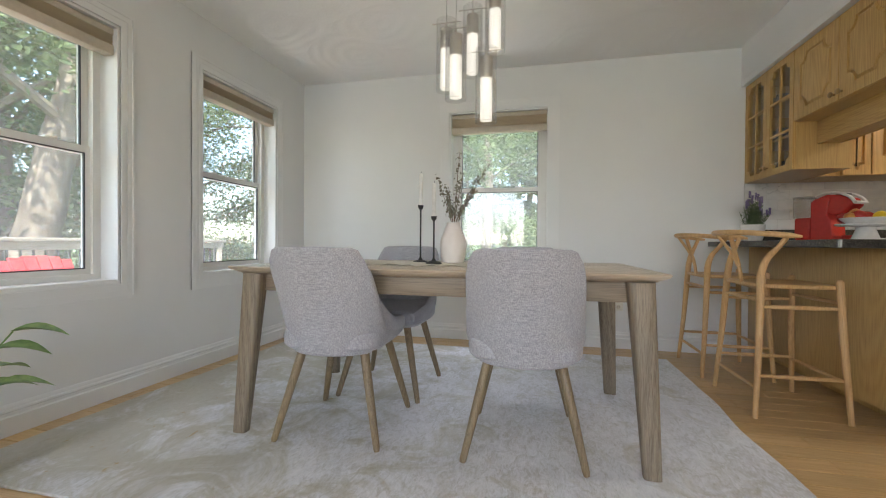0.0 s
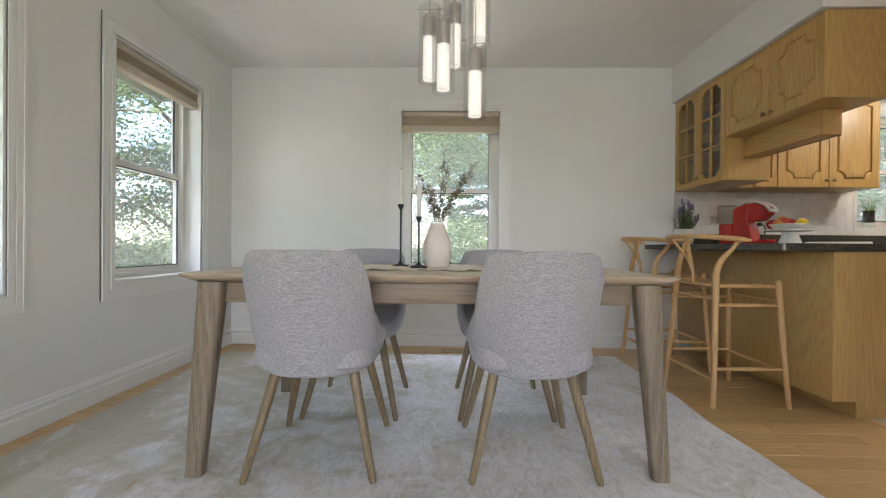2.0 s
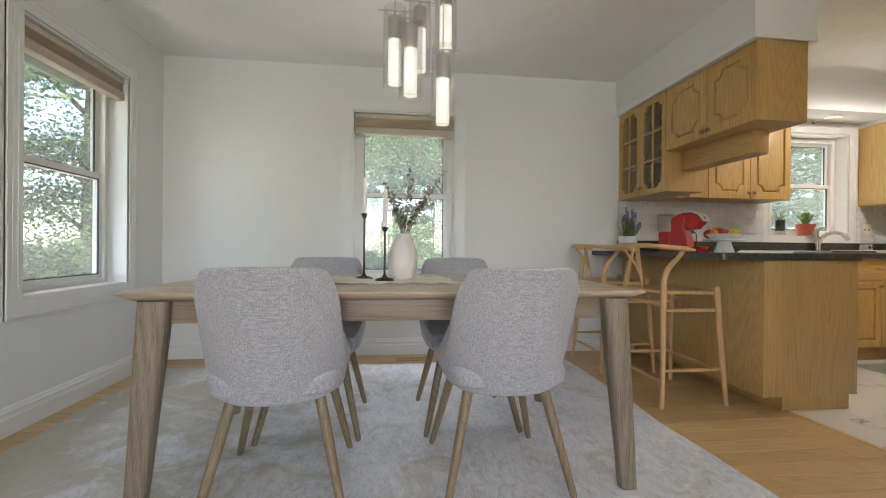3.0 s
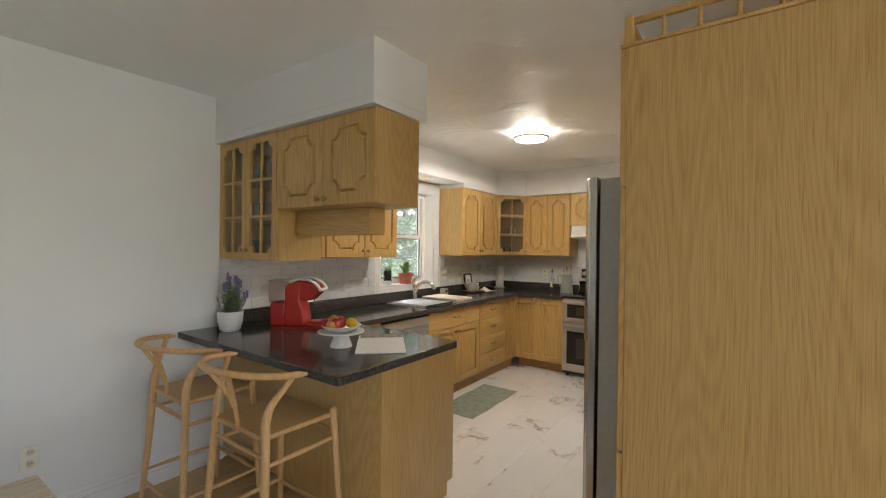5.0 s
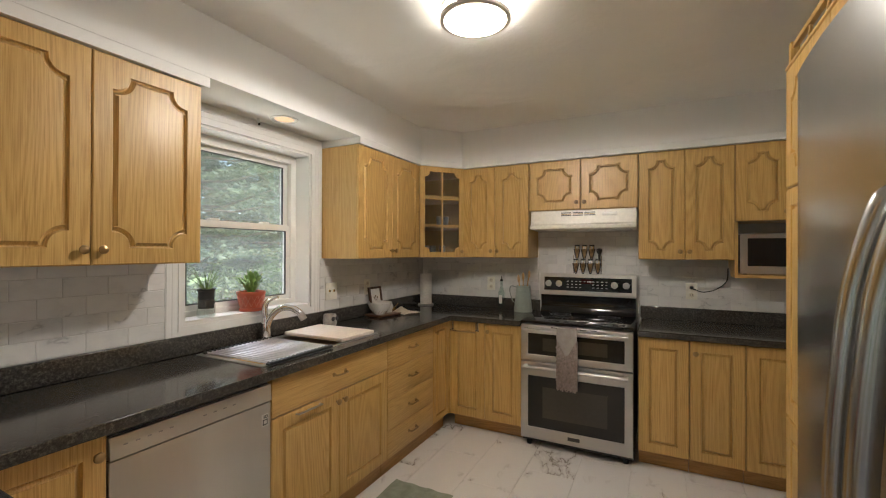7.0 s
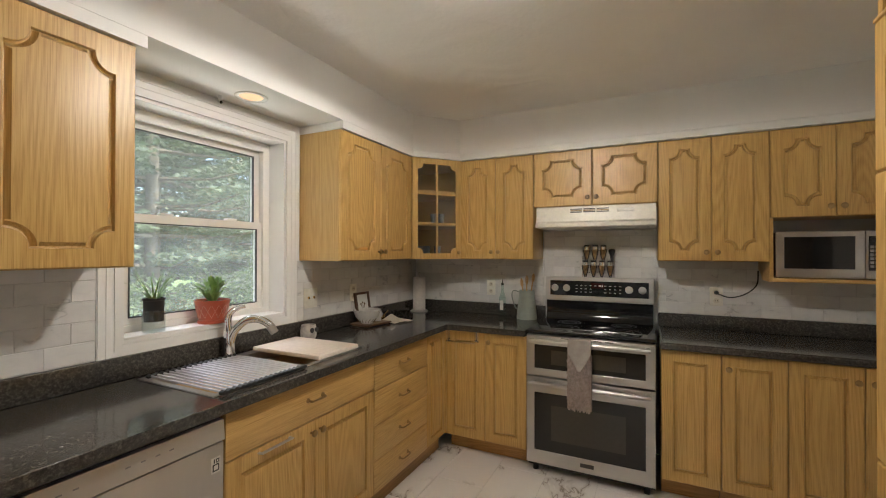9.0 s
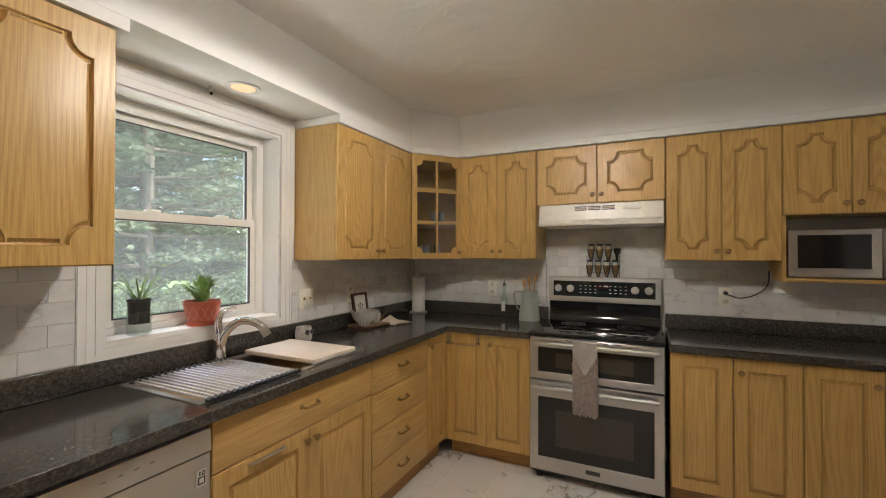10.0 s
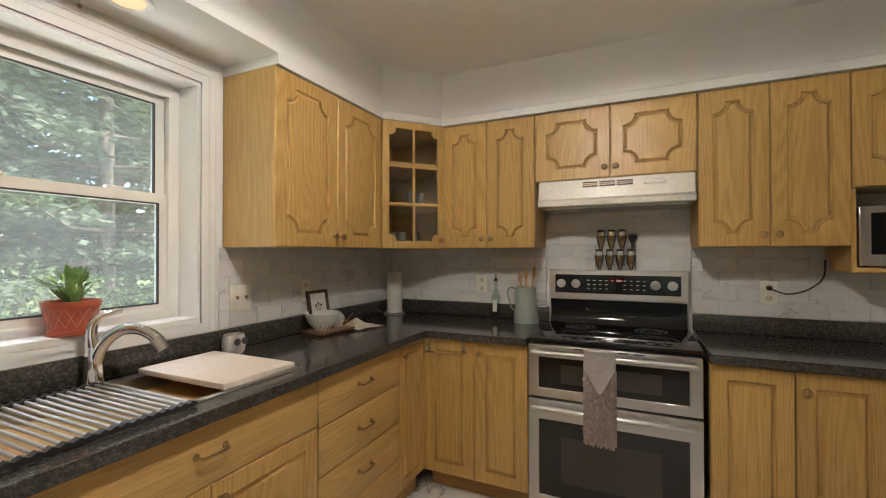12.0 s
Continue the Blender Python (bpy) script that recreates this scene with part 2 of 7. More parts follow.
WALL = surface("wall_paint", (0.80, 0.80, 0.79), (0.775, 0.775, 0.765), 2.0, 0.75, 220, 0.06)
TRIM = surface("trim_paint", (0.82, 0.82, 0.81), (0.79, 0.79, 0.78), 3.0, 0.35, 90, 0.03)
VINYL = surface("window_vinyl", (0.82, 0.81, 0.78), (0.78, 0.77, 0.74), 4.0, 0.4, 60, 0.02)
OAK = wood("oak_upright", (0.66, 0.44, 0.165), (0.57, 0.355, 0.115), (0.43, 0.25, 0.068), "z", 0.38, 0.05, 1.2, 1.1)
OAK_X = wood("oak_lengthwise", (0.68, 0.46, 0.185), (0.58, 0.37, 0.13), (0.44, 0.26, 0.078), "x", 0.40, 0.05, 1.2, 0.6)
OAK_PALE = wood("oak_side_panel", (0.64, 0.44, 0.185), (0.56, 0.365, 0.135), (0.44, 0.265, 0.085), "z", 0.36, 0.03, 1.3, 0.8)
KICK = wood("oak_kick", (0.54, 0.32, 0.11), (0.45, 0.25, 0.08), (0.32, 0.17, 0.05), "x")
STOOLWOOD = wood("stool_ash", (0.68, 0.44, 0.21), (0.60, 0.37, 0.165), (0.48, 0.28, 0.11), "z", 0.45, 0.05, 1.6)
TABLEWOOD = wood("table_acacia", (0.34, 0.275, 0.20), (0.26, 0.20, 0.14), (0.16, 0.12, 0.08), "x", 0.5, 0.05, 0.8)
# same acacia, paler: the window sheen on the top is put into the colour
TABLETOP_SHEEN = wood("table_top_acacia_sheen", (0.62, 0.515, 0.395), (0.52, 0.425, 0.315), (0.38, 0.30, 0.215), "x", 0.27, 0.05, 0.8)
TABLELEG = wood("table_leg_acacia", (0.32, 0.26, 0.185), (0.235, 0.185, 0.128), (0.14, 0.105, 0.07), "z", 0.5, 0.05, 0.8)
CHAIRLEG = wood("chair_leg_wood", (0.32, 0.24, 0.145), (0.255, 0.185, 0.105), (0.17, 0.12, 0.065), "z", 0.45, 0.05, 1.2)
PLANK = wood("floor_oak", (0.70, 0.49, 0.26), (0.60, 0.40, 0.19), (0.48, 0.30, 0.13), "x", 0.36, 0.09, 1.0, 0.6)
MARBLE = marble("splash_marble", (0.735, 0.73, 0.72), (0.47, 0.47, 0.475), 8.0, 0.13, 40.0, 0.06, 0.05, 0.7)
FLOORTILE = marble("floor_marble", (0.80, 0.78, 0.75), (0.30, 0.265, 0.23), 2.6, 0.2, 30.0, 0.019, 0.012, 0.68, (0.38, 0.58))
GROUT = plain("grout", (0.60, 0.595, 0.58), 0.9)
PALEGROUT = plain("pale_grout", (0.74, 0.72, 0.69), 0.8)
STEEL = surface("brushed_steel", (0.62, 0.61, 0.60), (0.54, 0.53, 0.52), 5.0, 0.33, 260, 0.006, 1.0, (0.04, 1, 1))
STEEL_UP = surface("brushed_steel_upright", (0.54, 0.54, 0.53), (0.49, 0.49, 0.48), 4.0, 0.24, 200, 0.015, 1.0, (1, 1, 0.03))
NICKEL = plain("satin_nickel", (0.50, 0.47, 0.43), 0.42, 0.6)
CHROME = plain("chrome", (0.75, 0.75, 0.76), 0.08, 1.0)
BRASS = plain("aged_brass", (0.40, 0.28, 0.14), 0.36, 1.0)
GOLD = plain("polished_brass", (0.66, 0.46, 0.20), 0.25, 1.0)
BLACK = plain("black_metal", (0.022, 0.022, 0.024), 0.45)
BLACKGLASS = plain("black_glass", (0.012, 0.012, 0.013), 0.04)
OVENGLASS = plain("oven_glass", (0.020, 0.018, 0.017), 0.05)
OVENVIEW = plain("oven_view_glass", (0.050, 0.045, 0.036), 0.05)
FRIDGESIDE = plain("fridge_side_paint", (0.47, 0.48, 0.46), 0.4)
WHITE = plain("white_ceramic", (0.80, 0.79, 0.77), 0.22)
WHITEPLASTIC = plain("white_plastic", (0.78, 0.76, 0.71), 0.35)
IVORY = plain("ivory_plastic", (0.80, 0.78, 0.70), 0.35)
SOCKET = plain("ivory_socket", (0.66, 0.61, 0.51), 0.4)
HOODWHITE = plain("hood_enamel", (0.80, 0.77, 0.69), 0.3)
RED = plain("red_plastic", (0.55, 0.035, 0.03), 0.22)
DARKGREY = plain("dark_plastic", (0.05, 0.05, 0.055), 0.4)
PAPER = plain("paper", (0.78, 0.77, 0.74), 0.8)
INK = plain("printed_grey", (0.30, 0.30, 0.31), 0.7)
WAX = plain("candle_wax", (0.82, 0.80, 0.76), 0.5)
TERRACOTTA = plain("red_glazed_clay", (0.52, 0.11, 0.06), 0.3)
SOIL = surface("soil", (0.06, 0.04, 0.025), (0.02, 0.014, 0.01), 40, 0.9, 90, 0.5)
GLASS = clear("cabinet_glass", (0.97, 0.985, 0.98), 0.0)
# whitish veil in the panes stands in for glare and room reflections
WINDOWGLASS = clear("window_glass", (0.97, 0.985, 0.98), 0.0, 0.085)
LAMPGLASS = clear("lamp_glass", (0.975, 0.975, 0.972), 0.02, 0.03)
BOTTLEGLASS = clear("bottle_glass", (0.86, 0.95, 0.93), 0.02, 0.05)
CUPGLASS = plain("cabinet_glassware", (0.17, 0.18, 0.18), 0.06)
BLIND = surface("blind_fabric", (0.62, 0.53, 0.40), (0.55, 0.46, 0.34), 20, 0.85, 300, 0.1, 0.0, (0.2, 1, 1))
BLINDRAIL = plain("blind_rail", (0.56, 0.49, 0.39), 0.45)
LEAF = surface("plant_leaf", (0.28, 0.42, 0.13), (0.13, 0.25, 0.06), 30, 0.45, 100, 0.1)
DRYLEAF = surface("dried_leaf", (0.27, 0.26, 0.19), (0.13, 0.12, 0.08), 30, 0.7, 100, 0.1)
TWIG = plain("twig", (0.16, 0.10, 0.055), 0.8)
LAVENDER = plain("lavender_flower", (0.24, 0.20, 0.36), 0.8)
LINEN = surface("linen", (0.80, 0.75, 0.66), (0.72, 0.66, 0.56), 15, 0.9, 350, 0.25)
TOWEL = surface("towel_grey", (0.42, 0.35, 0.32), (0.27, 0.22, 0.20), 60, 0.95, 200, 0.4)
MAT = surface("sage_mat", (0.30, 0.33, 0.26), (0.22, 0.25, 0.19), 18, 0.95, 260, 0.6)


def swirl_plaster():
    """Ceiling plaster trowelled in broad soft fans."""
    m, nt, bsdf = start("swirl_plaster")
    v = coords(nt)
    soft = node(nt, "ShaderNodeTexNoise", {"Vector": v, "Scale": 0.9, "Detail": 1.5})
    push = node(nt, "ShaderNodeVectorMath", {0: soft.outputs["Color"], "Scale": 0.5}, operation="SCALE").outputs[0]
    v2 = node(nt, "ShaderNodeVectorMath", {0: v, 1: push}, operation="ADD").outputs[0]
    cell = node(nt, "ShaderNodeTexVoronoi", {"Vector": v2, "Scale": 1.7})
    wob = noise_tex(nt, v, 2.2, 1.5)
    d = node(nt, "ShaderNodeMath", {0: wob, 1: 9.0}, operation="MULTIPLY").outputs[0]
    d = node(nt, "ShaderNodeMath", {0: cell.outputs["Distance"], 1: 34.0, 2: d}, operation="MULTIPLY_ADD").outputs[0]
    comb = node(nt, "ShaderNodeMath", {0: d}, operation="SINE").outputs[0]
    patch = noise_tex(nt, v, 2.3, 3)
    mask = node(nt, "ShaderNodeMapRange", {0: patch, 1: 0.42, 2: 0.72, 3: 0.03, 4: 0.24}).outputs[0]
    comb = node(nt, "ShaderNodeMath", {0: comb, 1: mask}, operation="MULTIPLY").outputs[0]
    comb = node(nt, "ShaderNodeMath", {0: cell.outputs["Distance"], 1: 3.4, 2: comb}, operation="MULTIPLY_ADD").outputs[0]
    fine = noise_tex(nt, v, 40.0, 3)
    comb = node(nt, "ShaderNodeMath", {0: fine, 1: 0.25, 2: comb}, operation="MULTIPLY_ADD").outputs[0]
    col = ramp(nt, patch, [(0.3, (0.85, 0.85, 0.835)), (0.7, (0.88, 0.88, 0.865))])
    finish(nt, bsdf, col, 0.42, comb, 0.6, 0.011)
    return m


def speckled_laminate():
    m, nt, bsdf = start("speckled_laminate")
    v = coords(nt)
    a = noise_tex(nt, v, 95.0, 4, 0.75)
    cell = node(nt, "ShaderNodeTexVoronoi", {"Vector": v, "Scale": 300.0})
    fleck = ramp(nt, cell.outputs["Color"], [(0.84, (0, 0, 0)), (0.95, (1, 1, 1))])
    base = ramp(nt, a, [(0.36, (0.030, 0.028, 0.026)), (0.51, (0.052, 0.048, 0.043)), (0.68, (0.120, 0.110, 0.098))])
    near = node(nt, "ShaderNodeMath", {0: fleck, 1: 0.022}, operation="MULTIPLY").outputs[0]
    col = node(nt, "ShaderNodeVectorMath", {0: base, 1: near}, operation="ADD").outputs[0]
    finish(nt, bsdf, col, 0.12, noise_tex(nt, v, 30.0, 2), 0.008, 0.001)
    return m


def rug_pile():
    """Faded woven rug: pale field with worn grey and straw motifs, a paler border."""
    m, nt, bsdf = start("rug_pile")
    v = coords(nt)
    big = noise_tex(nt, v, 1.6, 6, 0.68, 0.6)
    mid = noise_tex(nt, node(nt, "ShaderNodeMapping", {"Vector": v, "Scale": (1.0, 0.45, 1.0)}).outputs[0], 30.0, 8, 0.80, 1.2)
    weave = noise_tex(nt, node(nt, "ShaderNodeMapping", {"Vector": v, "Scale": (1.0, 0.25, 1.0)}).outputs[0], 170.0, 3, 0.7)
    mix = node(nt, "ShaderNodeMath", {0: mid, 1: 0.62, 2: -0.035}, operation="MULTIPLY_ADD").outputs[0]
    mix = node(nt, "ShaderNodeMath", {0: big, 1: 0.26, 2: mix}, operation="MULTIPLY_ADD").outputs[0]
    mix = node(nt, "ShaderNodeMath", {0: weave, 1: 0.22, 2: mix}, operation="MULTIPLY_ADD").outputs[0]
    col = ramp(nt, mix, [(0.42, (0.50, 0.49, 0.475)), (0.48, (0.61, 0.61, 0.625)), (0.53, (0.70, 0.705, 0.74)), (0.62, (0.79, 0.79, 0.82))])
    straw = noise_tex(nt, v, 3.4, 5, 0.7, 1.0)
    side = node(nt, "ShaderNodeSeparateXYZ", {0: v}).outputs[0]
    side = node(nt, "ShaderNodeMapRange", {0: side, 1: 0.2, 2: -1.5, 3: -0.07, 4: 0.16}).outputs[0]
    straw = node(nt, "ShaderNodeMath", {0: straw, 1: side}, operation="ADD").outputs[0]
    straw = node(nt, "ShaderNodeMapRange", {0: straw, 1: 0.46, 2: 0.64, 3: 0.0, 4: 0.75}).outputs[0]
    tint = node(nt, "ShaderNodeMix")
    tint.data_type = "RGBA"
    nt.links.new(straw, tint.inputs[0])
    nt.links.new(col, tint.inputs[6])
    tint.inputs[7].default_value = (0.40, 0.37, 0.265, 1)
    fleck = noise_tex(nt, node(nt, "ShaderNodeMapping", {"Vector": v, "Scale": (1.6, 1.0, 1.0)}).outputs[0], 13.0, 3, 0.6, 1.0)
    fleck = node(nt, "ShaderNodeMapRange", {0: fleck, 1: 0.66, 2: 0.72, 3: 0.0, 4: 1.0}).outputs[0]
    fleck = node(nt, "ShaderNodeMath", {0: fleck, 1: straw}, operation="MULTIPLY").outputs[0]
    ochre = node(nt, "ShaderNodeMix")
    ochre.data_type = "RGBA"
    nt.links.new(fleck, ochre.inputs[0])
    nt.links.new(tint.outputs[2], ochre.inputs[6])
    ochre.inputs[7].default_value = (0.40, 0.27, 0.09, 1)
    finish(nt, bsdf, ochre.outputs[2], 0.95, weave, 0.5, 0.004)
    bsdf.inputs["Sheen Weight"].default_value = 0.3
    return m


def heather_fabric():
    m, nt, bsdf = start("heather_fabric")
    a = noise_tex(nt, coords(nt, (0.08, 1, 1), 4.0), 390.0, 1.0, 0.5)
    b = noise_tex(nt, coords(nt, (1, 1, 0.08), 4.0), 390.0, 1.0, 0.5)
    t = node(nt, "ShaderNodeMath", {0: a, 1: b}, operation="ADD").outputs[0]
    t = node(nt, "ShaderNodeMath", {0: t, 1: 0.5}, operation="MULTIPLY").outputs[0]
    col = ramp(nt, t, [(0.37, (0.295, 0.291, 0.31)), (0.50, (0.395, 0.388, 0.41)), (0.63, (0.51, 0.50, 0.52))])
    finish(nt, bsdf, col, 0.92, t, 0.45, 0.002)
    bsdf.inputs["Sheen Weight"].default_value = 0.25
    return m


def foliage(name, tones, glow=0.45):
    """Thin leaves that let some daylight through; each leaf its own tone."""
    m, nt, bsdf = start(name)
    geo = node(nt, "ShaderNodeNewGeometry")
    col = ramp(nt, geo.outputs["Random Per Island"], [(i / (len(tones) - 1), c) for i, c in enumerate(tones)])
    finish(nt, bsdf, col, 0.55)
    thin = node(nt, "ShaderNodeBsdfTranslucent", {"Color": col})
    both = node(nt, "ShaderNodeMixShader", {0: glow, 1: bsdf.outputs[0], 2: thin.outputs[0]})
    nt.links.new(both.outputs[0], nt.nodes["Material Output"].inputs[0])
    return m


CEILING = swirl_plaster()
COUNTER = speckled_laminate()
RUG = rug_pile()
FABRIC = heather_fabric()
BROADLEAF = foliage("broad_leaves", [(0.08, 0.12, 0.05), (0.13, 0.19, 0.08), (0.19, 0.26, 0.12), (0.27, 0.34, 0.17)])
NEEDLE = foliage("needles", [(0.10, 0.13, 0.09), (0.15, 0.19, 0.125), (0.21, 0.26, 0.17)], 0.4)
BARK = surface("bark", (0.24, 0.20, 0.16), (0.10, 0.08, 0.065), 7, 0.95, 40, 0.8, 0.0, (1, 1, 0.25))
GRASS = surface("lawn", (0.19, 0.26, 0.09), (0.12, 0.18, 0.05), 5, 0.95, 70, 0.6)
DECKWOOD = wood("weathered_deck", (0.46, 0.42, 0.36), (0.38, 0.34, 0.29), (0.27, 0.24, 0.20), "y", 0.8)
SIDING = plain("pale_siding", (0.62, 0.60, 0.55), 0.7)
PENDANT_GLOW = glowing("pendant_glow", (1.0, 0.93, 0.80), 1.1)
nt_ = PENDANT_GLOW.node_tree
cell_ = node(nt_, "ShaderNodeTexVoronoi", {"Vector": coords(nt_), "Scale": 130.0})
lit_ = node(nt_, "ShaderNodeMapRange", {0: cell_.outputs["Distance"], 1: 0.1, 2: 0.7, 3: 0.24, 4: 0.07}).outputs[0]
nt_.links.new(lit_, nt_.nodes["Principled BSDF"].inputs["Emission Strength"])
DISC_GLOW = glowing("disc_glow", (1.0, 0.93, 0.82), 9.2)
CAN_GLOW = glowing("can_glow", (1.0, 0.62, 0.36), 0.20)
CAN_GLOW.node_tree.nodes["Principled BSDF"].inputs["Base Color"].default_value = (0.52, 0.29, 0.16, 1)

# ---- the rooms: outer shell ----
XW, XE, YN, H = -1.845, 5.90, 4.30, 2.42


def wall(name, along, a0, a1, b0, b1, holes, label, top=H, low=0.0):
    """A wall with through openings (a, a, z, z), along x or y, between b0 and b1."""
    bm = solid()
    prism(bm, [(a0, low), (a1, low), (a1, top), (a0, top)], "y" if along == "x" else "x", b0, b1,
          [[(p, r), (q, r), (q, s), (p, s)] for p, q, r, s in holes])
    return setting(name, bm, WALL, label, "wall")


N_WIN, K_WIN = (-0.372, 0.508, 0.63, 2.055), (3.532, 4.380, 1.034, 2.045)
W_WIN1, W_WIN2 = (1.565, 2.415, 0.63, 2.055), (2.998, 3.848, 0.63, 2.055)
S_WIN1, S_WIN2 = (-1.6, 0.0, 0.75, 2.25), (1.1, 2.7, 0.75, 2.25)
wall("wall_north", "x", XW - 0.2, XE + 0.2, YN, YN + 0.2, [N_WIN, K_WIN], "white painted wall with two sash windows")
wall("wall_west", "y", -3.0, YN, XW - 0.2, XW, [W_WIN1, W_WIN2], "white painted wall with two sash windows")
wall("wall_east", "y", 1.0, YN, XE, XE + 0.2, [], "white painted kitchen wall behind the range")
wall("wall_kitchen_south", "x", 2.414, XE, 1.0, 1.17, [], "white painted wall behind the refrigerator")
wall("wall_south", "x", XW - 0.2, 4.2, -3.2, -3.0, [S_WIN1, S_WIN2], "white painted living room wall with windows")
wall("wall_living_east", "y", -3.0, 1.0, 4.0, 4.2, [], "white painted living room wall")
bm = solid()
box(bm, XW - 0.2, XE + 0.2, -3.2, YN + 0.2, H, H + 0.12)
setting("ceiling", bm, CEILING, "white plaster ceiling combed in swirls", "ceiling")
bm = solid()
box(bm, XW, 2.2, -3.0, YN, -0.1, -0.006)
box(bm, 2.2, 4.0, -3.0, 1.0, -0.1, -0.006)
floor_wood = setting("floor_dining", bm, PLANK, "honey oak strip floor of the dining room", "floor")
bm = solid()
box(bm, 2.2, XE, 1.0, YN, -0.1, -0.004)
floor_tile = setting("floor_kitchen", bm, PALEGROUT, "white marble-look tiled kitchen floor", "floor")
bm = solid()
prism(bm, [(1.97, YN), (1.97, 2.83), (2.37, 2.83), (2.37, 3.97), (5.275, 3.97), (5.565, 3.725), (5.565, 1.17), (XE, 1.17), (XE, YN)], "z", 2.155, H)
prism(bm, [(1.97, YN), (1.97, 2.83), (2.37, 2.83), (2.37, 3.97), (3.45, 3.97), (3.45, YN)], "z", 2.110, 2.154)
prism(bm, [(4.488, YN), (4.488, 3.97), (5.275, 3.97), (5.565, 3.725), (5.565, 1.17), (XE, 1.17), (XE, YN)], "z", 2.110, 2.154)
setting("soffit", bm, WALL, "white painted bulkhead above the upper cabinets", "soffit")


def baseboard(along, a0, a1, b, sign):
    """A moulded skirting with a stepped and rounded top."""
    bm = solid()
    prof = [(0, 0), (0.018, 0), (0.018, 0.082), (0.012, 0.088), (0.012, 0.102), (0.016, 0.106), (0.015, 0.114), (0.008, 0.119), (0.007, 0.132), (0.003, 0.138), (0, 0.138)]
    pts = [(b + sign * u, v) for u, v in prof]
    prism(bm, pts, "x" if along == "x" else "y", a0, a1)
    return setting("baseboard", bm, TRIM, "white moulded baseboard along the wall", "baseboard")


baseboard("x", XW, 2.04, YN, -1)
baseboard("y", -3.0, YN - 0.018, XW, 1)


# ---- windows ----
def casing(bm, x0, x1, z0, z1, w):
    """Moulded trim round an opening, proud of the wall on the room side (minus y)."""
    for a, b, d in ((0.0, 1.0, 0.009), (0.0, 0.28, 0.014), (0.45, 0.62, 0.0115), (0.80, 0.96, 0.0125), (0.96, 1.0, 0.006)):
        o, i = w * b, w * a
        prism(bm, [(x0 - o, z0 - o), (x1 + o, z0 - o), (x1 + o, z1 + o), (x0 - o, z1 + o)], "y", -d, 0.0,
              [[(x0 - i, z0 - i), (x1 + i, z0 - i), (x1 + i, z1 + i), (x0 - i, z1 + i)]])


def ring(bm, x0, x1, z0, z1, w, y0, y1, low=None):
    low = w if low is None else low
    prism(bm, [(x0, z0), (x1, z0), (x1, z1), (x0, z1)], "y", y0, y1, [[(x0 + w, z0 + low), (x1 - w, z0 + low), (x1 - w, z1 - w), (x0 + w, z1 - w)]])


def window(name, m, w, z0, z1, meet, label, blind=0.0, trim=0.088):
    """A double-hung window: its opening from x = 0 to w and z0 to z1, the room at minus y."""
    win = thing(name, label, "window", m, kind="structure")
    bm = solid()
    casing(bm, 0, w, z0, z1, trim)
    part("casing", bm, TRIM, win)
    bm = solid()
    ring(bm, 0.0, w, z0, z1, 0.014, -0.004, 0.20)
    part("jamb", bm, TRIM, win)
    bm = solid()
    ring(bm, 0.014, w - 0.014, z0 + 0.014, z1 - 0.014, 0.040, 0.115, 0.185, 0.030)
    ring(bm, 0.054, w - 0.054, z0 + 0.044, z1 - 0.054, 0.010, 0.105, 0.125)
    part("window_frame", bm, VINYL, win)
    bm = solid()
    box(bm, 0.014, w - 0.014, 0.0, 0.115, z0 + 0.012, z0 + 0.024, 0.003)
    part("window_sill", bm, TRIM, win)
    for n, a, b, y in (("upper_sash", meet - 0.02, z1 - 0.055, 0.150), ("lower_sash", z0 + 0.045, meet + 0.022, 0.122)):
        bm = solid()
        ring(bm, 0.055, w - 0.055, a, b, 0.040, y, y + 0.026)
        sash = part(n, bm, VINYL, win)
        bm = solid()
        box(bm, 0.093, w - 0.093, y + 0.010, y + 0.014, a + 0.038, b - 0.038)
        pane = part("pane", bm, WINDOWGLASS, sash)
        pane.visible_shadow = False
        bm = solid()
        ring(bm, 0.093, w - 0.093, a + 0.038, b - 0.038, 0.006, y - 0.002, y + 0.009)
        part("gasket", bm, DARKGREY, sash)
    for x in (w * 0.3, w * 0.7):
        bm = solid()
        box(bm, x - 0.03, x + 0.03, 0.118, 0.150, meet + 0.022, meet + 0.034, 0.004)
        part("sash_lock", bm, VINYL, win)
    if blind:
        shade = part_blind(w, z1, blind)
        shade.parent = win
    return win


def part_blind(w, z1, drop):
    bm = solid()
    box(bm, 0.018, w - 0.018, 0.015, 0.075, z1 - 0.055, z1 - 0.018, 0.004)
    rail = part("blind", bm, BLINDRAIL, None, "beige pleated blind drawn up to a stack")
    n = 7
    bm = solid()
    top, low = z1 - 0.055, z1 - drop + 0.035
    pts = []
    for i in range(n * 2 + 1):
        pts.append((0.018 if i % 2 == 0 else 0.030, top + (low - top) * i / (n * 2)))
    pts += [(0.072 if i % 2 == 0 else 0.060, top + (low - top) * i / (n * 2)) for i in range(n * 2, -1, -1)]
    prism(bm, pts, "x", 0.02, w - 0.02)
    part("pleats", bm, BLIND, rail)
    bm = solid()
    box(bm, 0.018, w - 0.018, 0.012, 0.078, z1 - drop - 0.02, low, 0.006)
    part("bottom_rail", bm, BLINDRAIL, rail)
    return rail


